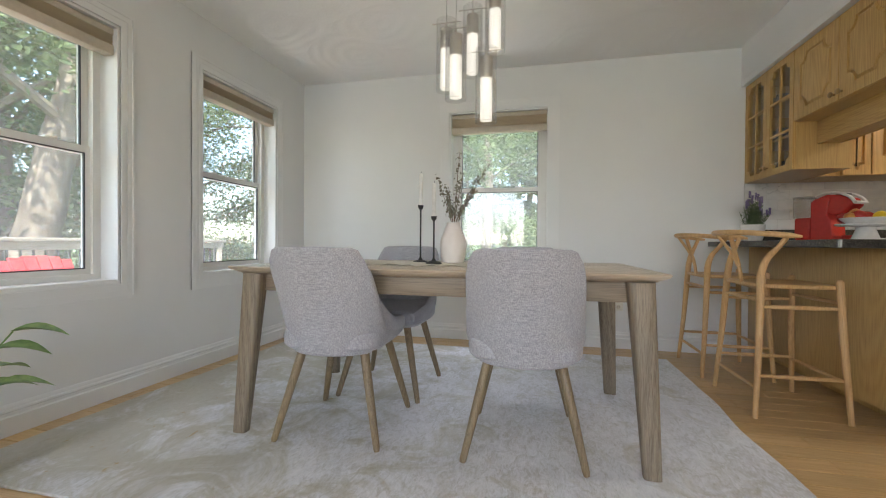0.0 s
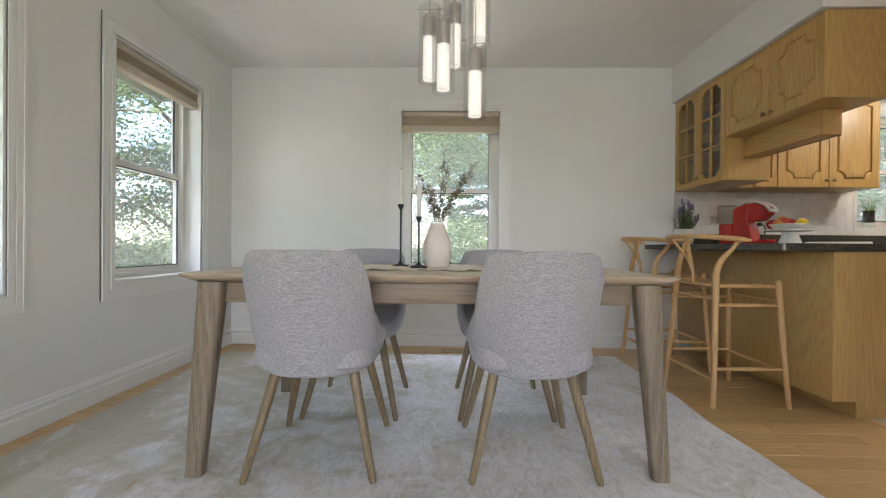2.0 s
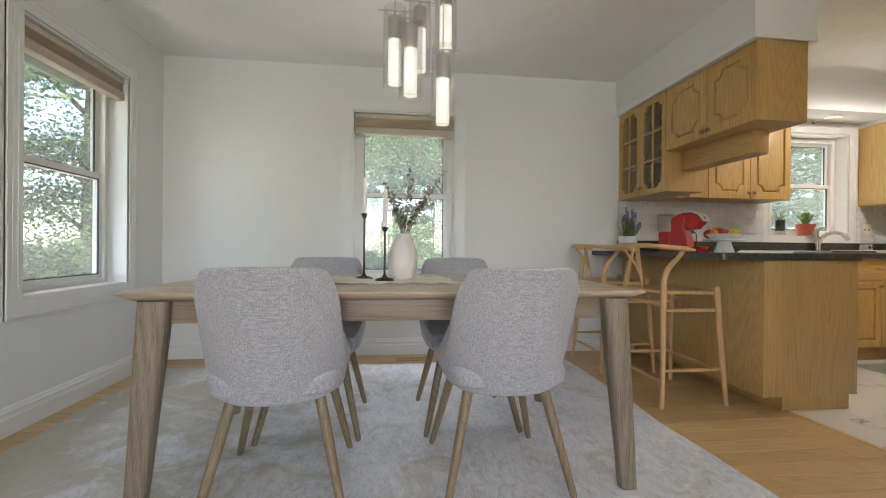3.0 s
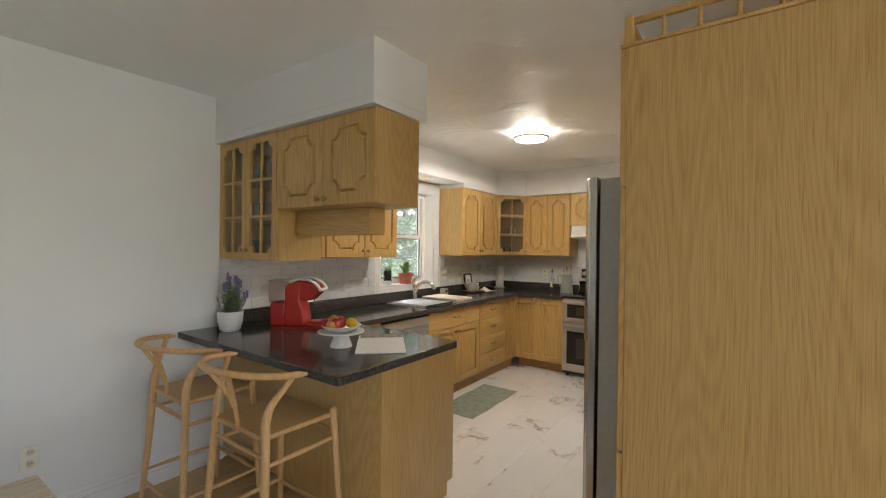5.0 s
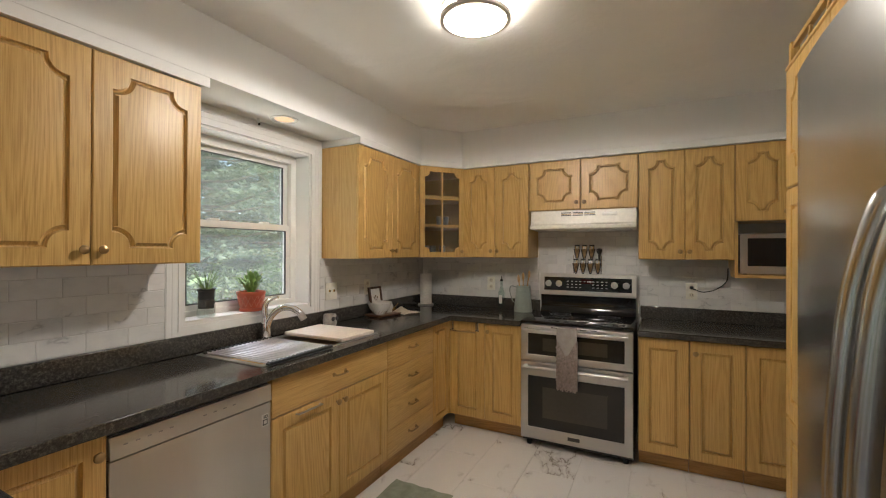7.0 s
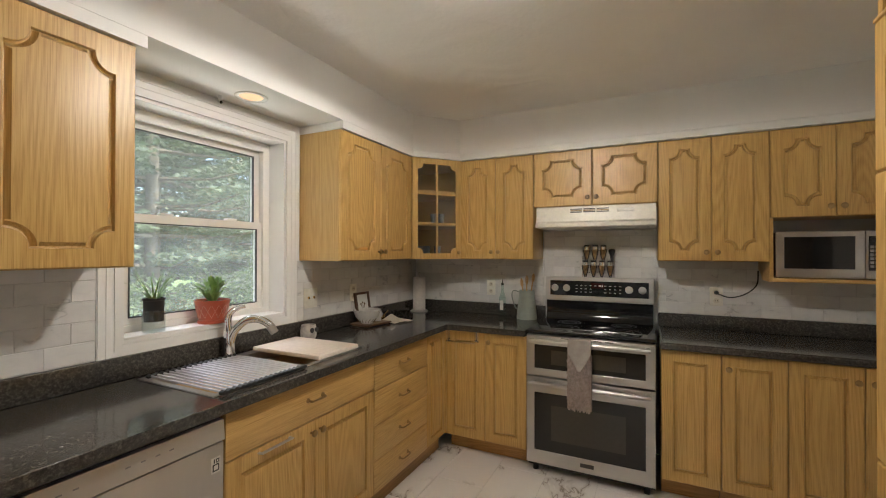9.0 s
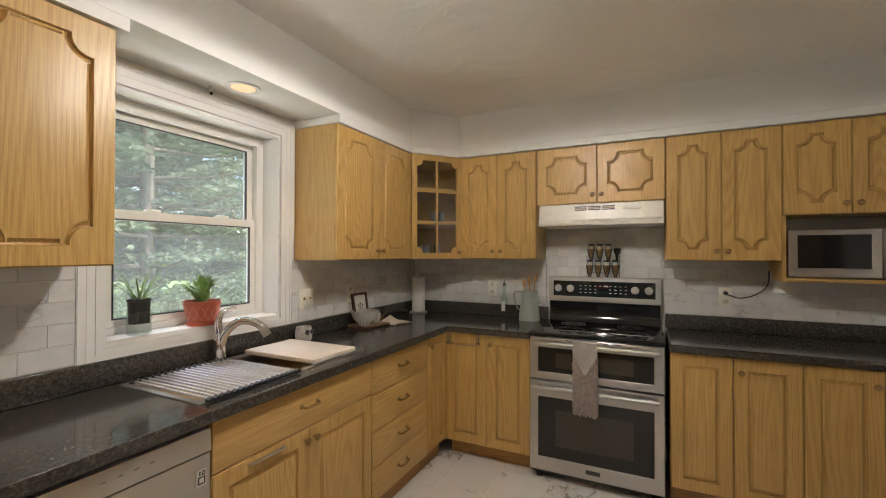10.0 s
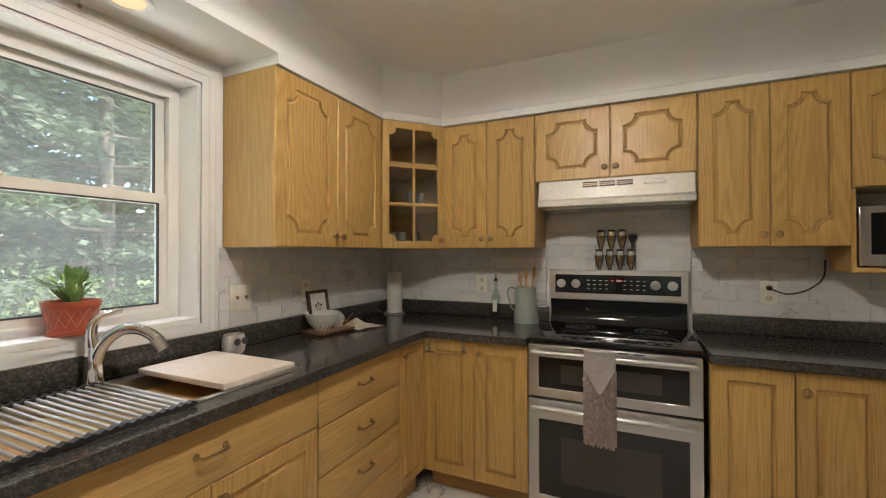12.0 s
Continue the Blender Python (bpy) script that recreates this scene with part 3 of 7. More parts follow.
window("window_1", pose(XW, W_WIN1[0], 0, 0, 0, 90), W_WIN1[1] - W_WIN1[0], W_WIN1[2], W_WIN1[3], 1.36, "white double-hung window with a raised beige blind", 0.145)
window("window_2", pose(XW, W_WIN2[0], 0, 0, 0, 90), W_WIN2[1] - W_WIN2[0], W_WIN2[2], W_WIN2[3], 1.36, "white double-hung window with a raised beige blind", 0.145)
window("window_3", pose(N_WIN[0], YN, 0), N_WIN[1] - N_WIN[0], N_WIN[2], N_WIN[3], 1.36, "white double-hung window with a raised beige blind", 0.17)
window("window_4", pose(K_WIN[0], YN, 0), K_WIN[1] - K_WIN[0], K_WIN[2], K_WIN[3], 1.55, "white double-hung kitchen window above the sink", 0.0, 0.082)

# ---- kitchen cabinets: x along the front, y into the unit, front of the carcass at y = 0 ----
def notched(x0, x1, z0, z1, d, r=0.0, s=0.007):
    """A rectangle drawn in by d, with scooped corners of radius r and small shoulders."""
    if not r:
        return [(x0 + d, z0 + d), (x1 - d, z0 + d), (x1 - d, z1 - d), (x0 + d, z1 - d)]
    out = []
    for cx, cz, sx, sz, turn in ((x0, z0, 1, 1, 1), (x1, z0, -1, 1, 0), (x1, z1, -1, -1, 1), (x0, z1, 1, -1, 0)):
        arc = [(d, r + s + d)] + [(s + (r + d) * math.cos(a), s + (r + d) * math.sin(a)) for a in (radians(90 - 15 * k) for k in range(7))] + [(r + s + d, d)]
        if not turn:
            arc = arc[::-1]
        out += [(cx + sx * u, cz + sz * v) for u, v in arc]
    return out


def raised_panel(bm, x0, x1, z0, z1, rail, r, t=0.020):
    """A framed door slab with a routed groove and a raised field."""
    steps = [(0.0, 0.0), (0.0020, 0.0030), (0.0030, 0.0115), (0.0075, 0.0130), (0.0090, 0.0115), (0.0190, 0.0030), (0.0195, 0.0008), (0.0230, 0.0005)]
    a, b, c, e = x0 + rail, x1 - rail, z0 + rail, z1 - rail
    loops = [[bm.verts.new((u, -t + y, v)) for u, v in notched(a, b, c, e, d, r)] for d, y in steps]
    for p, q in zip(loops, loops[1:]):
        for i in range(len(p)):
            bm.faces.new((p[i], p[(i + 1) % len(p)], q[(i + 1) % len(q)], q[i]))
    bm.faces.new(loops[-1])
    k = 0.004
    rim = [bm.verts.new((u, -t, v)) for u, v in notched(x0, x1, z0, z1, k)]
    edges = [bm.edges.new((rim[i], rim[(i + 1) % 4])) for i in range(4)]
    edges += [bm.edges.get((loops[0][i], loops[0][(i + 1) % len(loops[0])])) for i in range(len(loops[0]))]
    bmesh.ops.triangle_fill(bm, use_beauty=True, use_dissolve=False, edges=edges)
    mid = [bm.verts.new((u, -t + k, v)) for u, v in notched(x0, x1, z0, z1, 0)]
    far = [bm.verts.new((u, -0.001, v)) for u, v in notched(x0, x1, z0, z1, 0)]
    for p, q in ((rim, mid), (mid, far)):
        for i in range(4):
            bm.faces.new((p[i], p[(i + 1) % 4], q[(i + 1) % 4], q[i]))
    bm.faces.new(far)


def knob(parent, x, z, y=-0.02):
    bm = solid()
    lathe(bm, [(0.006, 0), (0.005, 0.010), (0.012, 0.015), (0.0155, 0.020), (0.0145, 0.025), (0.009, 0.029), (0.0, 0.030)], 16,
          m=pose(x, y, z, 90))
    return part("knob", bm, BRASS, parent, "aged brass knob")


def pull(parent, x, z, y=-0.02):
    """A small bail handle on two feet."""
    bm = solid()
    tube(bm, smooth_path([(x - 0.045, y, z + 0.004), (x - 0.040, y - 0.022, z + 0.001), (x - 0.015, y - 0.027, z + 0.002), (x + 0.015, y - 0.027, z + 0.002), (x + 0.040, y - 0.022, z + 0.001), (x + 0.045, y, z + 0.004)], 5), 0.0045, seg=8)
    for s in (-1, 1):
        lathe(bm, [(0.011, 0), (0.010, 0.003), (0.005, 0.006)], 12, m=pose(x + s * 0.045, y, z + 0.004, 90))
    return part("drawer_pull", bm, BRASS, parent, "aged brass bail handle")


GAP = 0.0015


def door(parent, x0, x1, z0, z1, r=0.05, knob_at=None, rail=0.060):
    bm = solid()
    raised_panel(bm, x0 + GAP, x1 - GAP, z0 + GAP, z1 - GAP, min(rail, (x1 - x0) * 0.22), min(r, (x1 - x0) * 0.16))
    d = part("door", bm, OAK, parent)
    if knob_at:
        knob(d, *knob_at)
    return d


def glass_door(parent, x0, x1, z0, z1, knob_at=None, rail=0.042):
    """A glazed door: scooped opening, one upright bar and two cross bars."""
    x0, x1, z0, z1 = x0 + GAP, x1 - GAP, z0 + GAP, z1 - GAP
    bm = solid()
    prism(bm, [(x0, z0), (x1, z0), (x1, z1), (x0, z1)], "y", -0.02, -0.001, [notched(x0 + rail, x1 - rail, z0 + rail, z1 - rail, 0, min(0.035, (x1 - x0) * 0.12), 0.006)])
    d = part("door", bm, OAK, parent, "oak door with six small panes")
    a, b, c, e = x0 + rail, x1 - rail, z0 + rail, z1 - rail
    bm = solid()
    box(bm, (a + b) / 2 - 0.007, (a + b) / 2 + 0.007, -0.018, -0.006, c, e)
    for k in (1, 2):
        z = c + (e - c) * k / 3
        box(bm, a, b, -0.0175, -0.0065, z - 0.007, z + 0.007)
    part("glazing_bar", bm, OAK, d)
    bm = solid()
    box(bm, a - 0.01, b + 0.01, -0.005, -0.002, c - 0.01, e + 0.01)
    g = part("pane", bm, GLASS, d)
    g.visible_shadow = False
    if knob_at:
        knob(d, *knob_at)
    return d


def carcass(name, label, m, w, z0, z1, depth, group, open_front=False, kick=0.0):
    unit = thing(name, label, "cabinet", m, group)
    t = 0.018
    if open_front:
        pieces = [("side_panel", 0, t, 0, depth, z0, z1), ("side_panel", w - t, w, 0, depth, z0, z1), ("bottom_panel", t, w - t, 0, depth, z0, z0 + t),
                  ("top_panel", t, w - t, 0, depth, z1 - t, z1), ("back_panel", t, w - t, depth - 0.008, depth, z0 + t, z1 - t)]
        for k in (1, 2):
            z = z0 + (z1 - z0) * k / 3
            pieces.append(("shelf", t, w - t, 0.03, depth - 0.008, z - 0.008, z + 0.008))
        for n, *dims in pieces:
            bm = solid()
            box(bm, *dims)
            part(n, bm, OAK_PALE, unit)
    else:
        bm = solid()
        box(bm, 0, w, 0, depth, z0, z1, 0.001, 1)
        part("body", bm, OAK_PALE, unit)
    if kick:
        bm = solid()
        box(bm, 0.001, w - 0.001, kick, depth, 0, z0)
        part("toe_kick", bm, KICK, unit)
    return unit


UPPER, BASE = "upper kitchen cabinets", "base kitchen cabinets"
Z0, Z1, D = 1.352, 2.106, 0.30


def upper(m, w, doors, label="honey oak wall cabinet with raised-panel doors", z0=Z0, z1=Z1, depth=D):
    unit = carcass("upper_cabinet", label, m, w, z0, z1, depth, UPPER)
    x = 0.0
    for wd, side in doors:
        kx = x + wd - 0.028 if side == "r" else x + 0.028
        door(unit, x, x + wd, z0, z1, 0.05, (kx, z0 + 0.055))
        x += wd
    return unit


def east(y, x=5.60):
    return pose(x, y, 0, 0, 0, -90)


def north(x, y=4.00):
    return pose(x, y, 0)


DD = 0.295
# north wall uppers
unit = carcass("upper_cabinet", "honey oak corner wall cabinet with one narrow door", north(2.335), 0.295, Z0, Z1, DD, UPPER)
door(unit, 0.125, 0.295, Z0, Z1, 0.03, (0.165, Z0 + 0.075))
upper(north(2.632), 0.788, [(0.394, "r"), (0.394, "l")], depth=DD)
upper(north(4.485), 0.793, [(0.397, "r"), (0.396, "l")], depth=DD)
# diagonal corner cabinet with a glazed door
ax, ay, bx, by = 5.280, 3.985, 5.583, 3.728
dw = math.hypot(bx - ax, by - ay)
unit = thing("upper_cabinet", "honey oak diagonal corner cabinet with a glazed door and glassware", "cabinet", pose(ax, ay, 0, 0, 0, math.degrees(math.atan2(by - ay, bx - ax))), UPPER)
c, s = (bx - ax) / dw, (by - ay) / dw


def corner_local(x, y):
    return ((x - ax) * c + (y - ay) * s, -(x - ax) * s + (y - ay) * c)


plan = [corner_local(*q) for q in ((ax + 0.004, ay + 0.008), (bx + 0.006, by + 0.006), (5.894, by + 0.006), (5.894, 4.294), (ax + 0.004, 4.294))]
shell = [plan[0], plan[1], plan[2], plan[3], plan[4]]
for z in (Z0, Z0 + 0.25, Z0 + 0.50, Z1 - 0.018):
    bm = solid()
    prism(bm, shell, "z", z, z + 0.018)
    part("shelf", bm, OAK_PALE, unit)
for p, q in zip(shell[1:], shell[2:] + shell[:1]):
    nx, ny = -(q[1] - p[1]), q[0] - p[0]
    k = 0.01 / math.hypot(nx, ny)
    bm = solid()
    prism(bm, [p, q, (q[0] + nx * k, q[1] + ny * k), (p[0] + nx * k, p[1] + ny * k)], "z", Z0 + 0.018, Z1 - 0.018)
    part("wall_panel", bm, OAK_PALE, unit)
for x, z in ((0.10, 0.02), (0.16, 0.02), (0.25, 0.02), (0.22, 0.27), (0.28, 0.27)):
    bm = solid()
    lathe(bm, [(0.022, 0), (0.026, 0.04), (0.028, 0.08), (0.026, 0.08), (0.021, 0.01), (0, 0.01)], 16, (x, 0.10, Z0 + z))
    part("glass", bm, CUPGLASS, unit, "drinking glass on the shelf")
glass_door(unit, 0, dw, Z0, Z1, (dw - 0.028, Z0 + 0.05))
# east wall uppers
upper(east(3.727), 0.572, [(0.287, "r"), (0.285, "l")], depth=DD)
unit = upper(east(3.152), 0.79, [(0.395, "r"), (0.395, "l")], "honey oak cabinet above the range hood", z0=1.722, depth=DD)
upper(east(2.36), 0.57, [(0.287, "r"), (0.283, "l")], depth=DD)
upper(east(1.788), 0.58, [(0.29, "r"), (0.29, "l")], "honey oak cabinet above the microwave", z0=1.605, depth=DD)
# microwave shelf under it
unit = thing("microwave_shelf", "open honey oak shelf box holding the microwave", "shelf", pose(5.602, 1.788, 0, 0, 0, -90))
for x in (0.0, 0.562):
    bm = solid()
    prism(bm, [(0.0, 1.238), (0.17, 1.238), (0.24, 1.285), (0.292, 1.300), (0.292, 1.602), (0.0, 1.602)], "x", x, x + 0.018)
    part("side_panel", bm, OAK, unit)
bm = solid()
box(bm, 0.018, 0.562, 0.0, 0.29, 1.238, 1.259, 0.002)
part("shelf", bm, OAK_X, unit)

# peninsula uppers: fronts face the dining room
unit = carcass("upper_cabinet", "honey oak wall cabinet with two glazed doors", east(4.294, 2.02), 0.650, Z0, Z1, 0.30, UPPER, True)
glass_door(unit, 0, 0.322, Z0, Z1, (0.322 - 0.026, Z0 + 0.06))
glass_door(unit, 0.322, 0.650, Z0, Z1, (0.322 + 0.026, Z0 + 0.06))
for x in (0.10, 0.19, 0.40, 0.52):
    for z in (Z0 + 0.018, Z0 + 0.26, Z0 + 0.51):
        bm = solid()
        lathe(bm, [(0.030, 0), (0.036, 0.05), (0.038, 0.11), (0.035, 0.11), (0.030, 0.01), (0, 0.01)], 16, (x, 0.14, z))
        part("glass", bm, CUPGLASS, unit, "drinking glass on the shelf")
unit = carcass("upper_cabinet", "honey oak cabinet hung over the peninsula", east(3.642, 2.02), 0.80, 1.650, Z1, 0.30, UPPER)
door(unit, 0.0, 0.415, 1.650, Z1, 0.05, (0.415 - 0.03, 1.69))
door(unit, 0.415, 0.80, 1.650, Z1, 0.05, (0.415 + 0.03, 1.69))
unit = thing("valance_box", "pale oak light box under the peninsula cabinet", "cabinet", pose(2.13, 3.641, 1.507, 0, 0, -90))
for n_, *dims in (("front_panel", 0, 0.625, 0, 0.02, 0, 0.142), ("end_panel", 0.605, 0.624, 0.02, 0.12, 0, 0.142), ("back_panel", 0, 0.605, 0.12, 0.135, 0, 0.142), ("bottom_panel", 0, 0.605, 0.02, 0.12, 0.004, 0.012)):
    bm = solid()
    box(bm, *dims, 0.0015 if n_ != "bottom_panel" else 0.0)
    part(n_, bm, OAK_X, unit)

# base units
ZB0, ZB1, BD = 0.112, 0.853, 0.545


def base(m, w, label, depth=BD):
    return carcass("base_cabinet", label, m, w, ZB0, ZB1, depth, BASE, kick=0.03)


def slab_front(unit, x0, x1, z0, z1):
    bm = solid()
    box(bm, x0 + GAP, x1 - GAP, -0.02, -0.001, z0 + GAP, z1 - GAP, 0.003)
    d = part("drawer_front", bm, OAK_X, unit)
    pull(d, (x0 + x1) / 2, (z0 + z1) / 2)
    return d


YB = 3.742
unit = base(north(2.665, YB), 0.295, "honey oak base cabinet beside the dishwasher")
door(unit, 0, 0.295, ZB0, ZB1, 0, (0.265, ZB1 - 0.06))
unit = base(north(3.572, YB), 0.876, "honey oak sink cabinet with a false drawer front")
slab_front(unit, 0, 0.876, 0.674, ZB1)
door(unit, 0, 0.438, ZB0, 0.672, 0, (0.412, 0.624))
door(unit, 0.438, 0.876, ZB0, 0.672, 0, (0.464, 0.624))
bm = solid()
tube(bm, [(0.14, -0.02, 0.652), (0.14, -0.036, 0.652), (0.29, -0.036, 0.652), (0.29, -0.02, 0.652)], 0.008, seg=8, flat=0.5)
part("towel_hook", bm, STEEL, unit, "flat steel over-door towel bar")
unit = base(north(4.450, YB), 0.598, "honey oak cabinet with four drawers")
zs = [ZB0, 0.286, 0.472, 0.662, ZB1]
for a, b in zip(zs, zs[1:]):
    slab_front(unit, 0, 0.598, a, b)
unit = base(north(5.050, YB), 0.262, "honey oak corner cabinet with a narrow door")
door(unit, 0, 0.258, ZB0, ZB1, 0, (0.03, ZB1 - 0.06), 0.045)
bm = solid()
box(bm, 0.2590, 0.2815, -0.0262, -0.001, ZB0, ZB1, 0.002)
part("filler_strip", bm, OAK, unit)
XB = 5.332
unit = carcass("base_cabinet", "honey oak corner cabinet with two doors and chrome towel bar", east(3.715, XB), 0.583, ZB0, ZB1, 0.56, BASE, kick=0.072)
door(unit, 0.0, 0.294, ZB0, ZB1, 0)
door(unit, 0.294, 0.583, ZB0, ZB1, 0, (0.325, ZB1 - 0.06))
bm = solid()
tube(bm, [(0.02, -0.024, 0.85), (0.02, -0.024, 0.79), (0.02, -0.06, 0.782), (0.235, -0.06, 0.782), (0.235, -0.024, 0.79), (0.235, -0.024, 0.85)], 0.006, seg=8)
box(bm, 0.006, 0.034, -0.024, -0.021, 0.78, 0.854)
box(bm, 0.221, 0.249, -0.024, -0.021, 0.78, 0.854)
part("towel_bar", bm, CHROME, unit, "chrome over-door towel bar")
unit = carcass("base_cabinet", "honey oak base cabinet with two doors", east(2.350, XB), 0.29, ZB0, ZB1, 0.56, BASE, kick=0.072)
door(unit, 0.0, 0.29, ZB0, ZB1, 0)
unit = carcass("base_cabinet", "honey oak base cabinet with two doors", east(2.058, XB), 0.286, ZB0, ZB1, 0.56, BASE, kick=0.072)
door(unit, 0.0, 0.286, ZB0, ZB1, 0, (0.03, ZB1 - 0.075))
unit = carcass("base_cabinet", "honey oak base cabinet with two doors", east(1.770, XB), 0.595, ZB0, ZB1, 0.56, BASE, kick=0.072)
door(unit, 0.0, 0.294, ZB0, ZB1, 0, (0.264, ZB1 - 0.075))
door(unit, 0.294, 0.595, ZB0, ZB1, 0, (0.324, ZB1 - 0.075))

# peninsula body
unit = thing("peninsula", "honey oak peninsula base with plain panelled sides", "cabinet", pose(2.035, 2.818, 0))
bm = solid()
box(bm, 0, 0.605, 0, 1.47, 0.085, 0.855, 0.002)
part("body", bm, OAK_PALE, unit)
bm = solid()
box(bm, 0.13, 0.565, 0.012, 1.47, 0, 0.085)
part("toe_kick", bm, OAK_PALE, unit)

# worktops
def rounded(pts, radius, n=4):
    out = []
    for i, p in enumerate(pts):
        r = radius[i]
        if not r:
            out.append(p)
            continue
        p0, a, b = Vector(p), Vector(pts[i - 1]), Vector(pts[(i + 1) % len(pts)])
        u, v = (a - p0).normalized(), (b - p0).normalized()
        for k in range(n + 1):
            t = k / n
            q = p0 + u * r * (1 - t) ** 2 + v * r * t ** 2
            out.append((q.x, q.y))
    return out


SINK = (3.575, 4.405, 3.785, 4.195)
bm = solid()
prism(bm, rounded([(1.75, 4.298), (1.75, 2.795), (2.655, 2.795), (2.655, 3.69), (5.278, 3.69), (5.278, 3.134), (5.898, 3.134), (5.898, 4.298)], [0, 0.035, 0.035, 0.012, 0.012, 0, 0, 0]), "z", 0.857, 0.896,
      [[(SINK[0], SINK[2]), (SINK[1], SINK[2]), (SINK[1], SINK[3]), (SINK[0], SINK[3])]])
long_top = thing("worktop", "dark speckled laminate worktop running along the wall and peninsula", "countertop")
bevelled(part("slab", bm, COUNTER, long_top), 0.012, 3)
bm = solid()
box(bm, 5.278, 5.898, 1.174, 2.356, 0.857, 0.896)
short_top = thing("worktop", "dark speckled laminate worktop beside the range", "countertop")
bevelled(part("slab", bm, COUNTER, short_top), 0.012, 3)
for owner, dims in ((long_top, (1.99, 5.898, 4.270, 4.298)), (long_top, (5.870, 5.898, 3.134, 4.268)), (short_top, (5.870, 5.898, 1.174, 2.356))):
    bm = solid()
    box(bm, dims[0], dims[1], dims[2], dims[3], 0.897, 0.990, 0.006)
    part("upstand", bm, COUNTER, owner)


# tall units by the refrigerator: fronts face north
def south_side(x, y=1.79):
    return pose(x, y, 0, 0, 0, 180)


TALL = "tall oak pantry units"
for x, w, n in ((2.412, 0.405, 1), (4.275, 0.92, 2)):
    unit = carcass("pantry_cabinet", "tall honey oak pantry with a spindle gallery on top", south_side(x, 1.738 if n == 1 else 1.787), w, 0.10, 2.085, 0.73 if n == 1 else 0.556, TALL, kick=0.06)
    wd = w / n
    for k in range(n):
        kx = 0.03 if n == 1 else (k + 1) * wd - 0.03 if k == 0 else k * wd + 0.03
        door(unit, k * wd, (k + 1) * wd, 1.645, 2.085, 0.05, (kx, 1.70) if n == 2 else None)
        door(unit, k * wd, (k + 1) * wd, 0.80, 1.640, 0, (kx, 1.05) if n == 2 else None)
        door(unit, k * wd, (k + 1) * wd, 0.10, 0.795, 0)
    bm = solid()
    box(bm, -0.004, w + 0.004, -0.022, 0.556, 2.086, 2.098, 0.003)
    part("cornice", bm, OAK_X, unit)
    end = w - 0.014
    for n_, a, b, y0, y1, z0, z1 in (("gallery_post", end - 0.014, end + 0.014, -0.012, 0.016, 2.098, 2.185), ("gallery_post", 0.0, 0.028, -0.012, 0.016, 2.098, 2.185),
                                     ("gallery_rail", end - 0.009, end + 0.009, 0.016, 0.55, 2.160, 2.178), ("gallery_rail", 0.028, end - 0.014, -0.007, 0.011, 2.160, 2.178)):
        bm = solid()
        box(bm, a, b, y0, y1, z0, z1, 0.002)
        part(n_, bm, OAK_X if n_ == "gallery_rail" else OAK, unit)
    spots = [(end, 0.10 + 0.095 * k) for k in range(5)] + [(0.03 + (w - 0.06) * (k + 1) / 5, 0.002) for k in range(4)]
    for sx, sy in spots:
        bm = solid()
        lathe(bm, [(0.006, 0), (0.009, 0.012), (0.005, 0.022), (0.008, 0.034), (0.005, 0.046), (0.006, 0.063)], 10, (sx, sy, 2.098))
        part("spindle", bm, OAK, unit)
unit = carcass("upper_cabinet", "honey oak cabinet above the refrigerator", south_side(3.335, 1.772), 0.90, 1.80, 2.085, 0.58, UPPER)
door(unit, 0, 0.45, 1.80, 2.085, 0.05, (0.42, 1.84))
door(unit, 0.45, 0.90, 1.80, 2.085, 0.05, (0.48, 1.84))

# ---- appliances ----
def bowed_door(bm, x0, x1, z0, z1, y0, y1, bow, n=10, r=0.02):
    """A refrigerator door: flat back at y1, a softly bowed front at y0."""
    front = []
    for i in range(n + 1):
        t = i / n
        e = min(t, 1 - t) * (x1 - x0)
        edge = 0.0 if e > r else (r - math.sqrt(max(r * r - (r - e) ** 2, 0)))
        front.append((x0 + (x1 - x0) * t, y0 - bow * 4 * t * (1 - t) + edge))
    prism(bm, [(x0, y1)] + [(x0, y0 + r)] + front[1:-1] + [(x1, y0 + r), (x1, y1)], "z", z0, z1)


fr = thing("refrigerator", "stainless side-by-side refrigerator with long bowed handles", "refrigerator", pose(3.332, 1.995, 0, 0, 0, 180))
bm = solid()
box(bm, 0.004, 0.908, 0.062, 0.72, 0.03, 1.745, 0.006)
part("body", bm, FRIDGESIDE, fr, "dark grey painted sides")
for x0, x1 in ((0.0, 0.452), (0.458, 0.912)):
    bm = solid()
    bowed_door(bm, x0, x1, 0.07, 1.752, 0.0, 0.052, 0.012, 14)
    d = part("door", bm, STEEL_UP, fr, "brushed stainless door")
    bevelled(d, 0.004, 2, 50)
    hx = 0.425 if x0 == 0 else 0.487
    bm = solid()
    tube(bm, smooth_path([(hx, -0.008, 1.472), (hx, -0.022, 1.452), (hx, -0.046, 1.34), (hx, -0.060, 1.11), (hx, -0.046, 0.87), (hx, -0.022, 0.752), (hx, -0.008, 0.732)], 6), 0.014, seg=12)
    part("handle", bm, STEEL_UP, d, "bowed stainless handle")
    bm = solid()
    box(bm, x0 + 0.01 if x0 else x0 + 0.02, x0 + 0.10, 0.02, 0.11, 1.745, 1.768, 0.006)
    part("hinge_cover", bm, FRIDGESIDE, fr)
bm = solid()
box(bm, 0.01, 0.90, 0.03, 0.06, 0.0, 0.062, 0.004)
part("grille", bm, DARKGREY, fr)

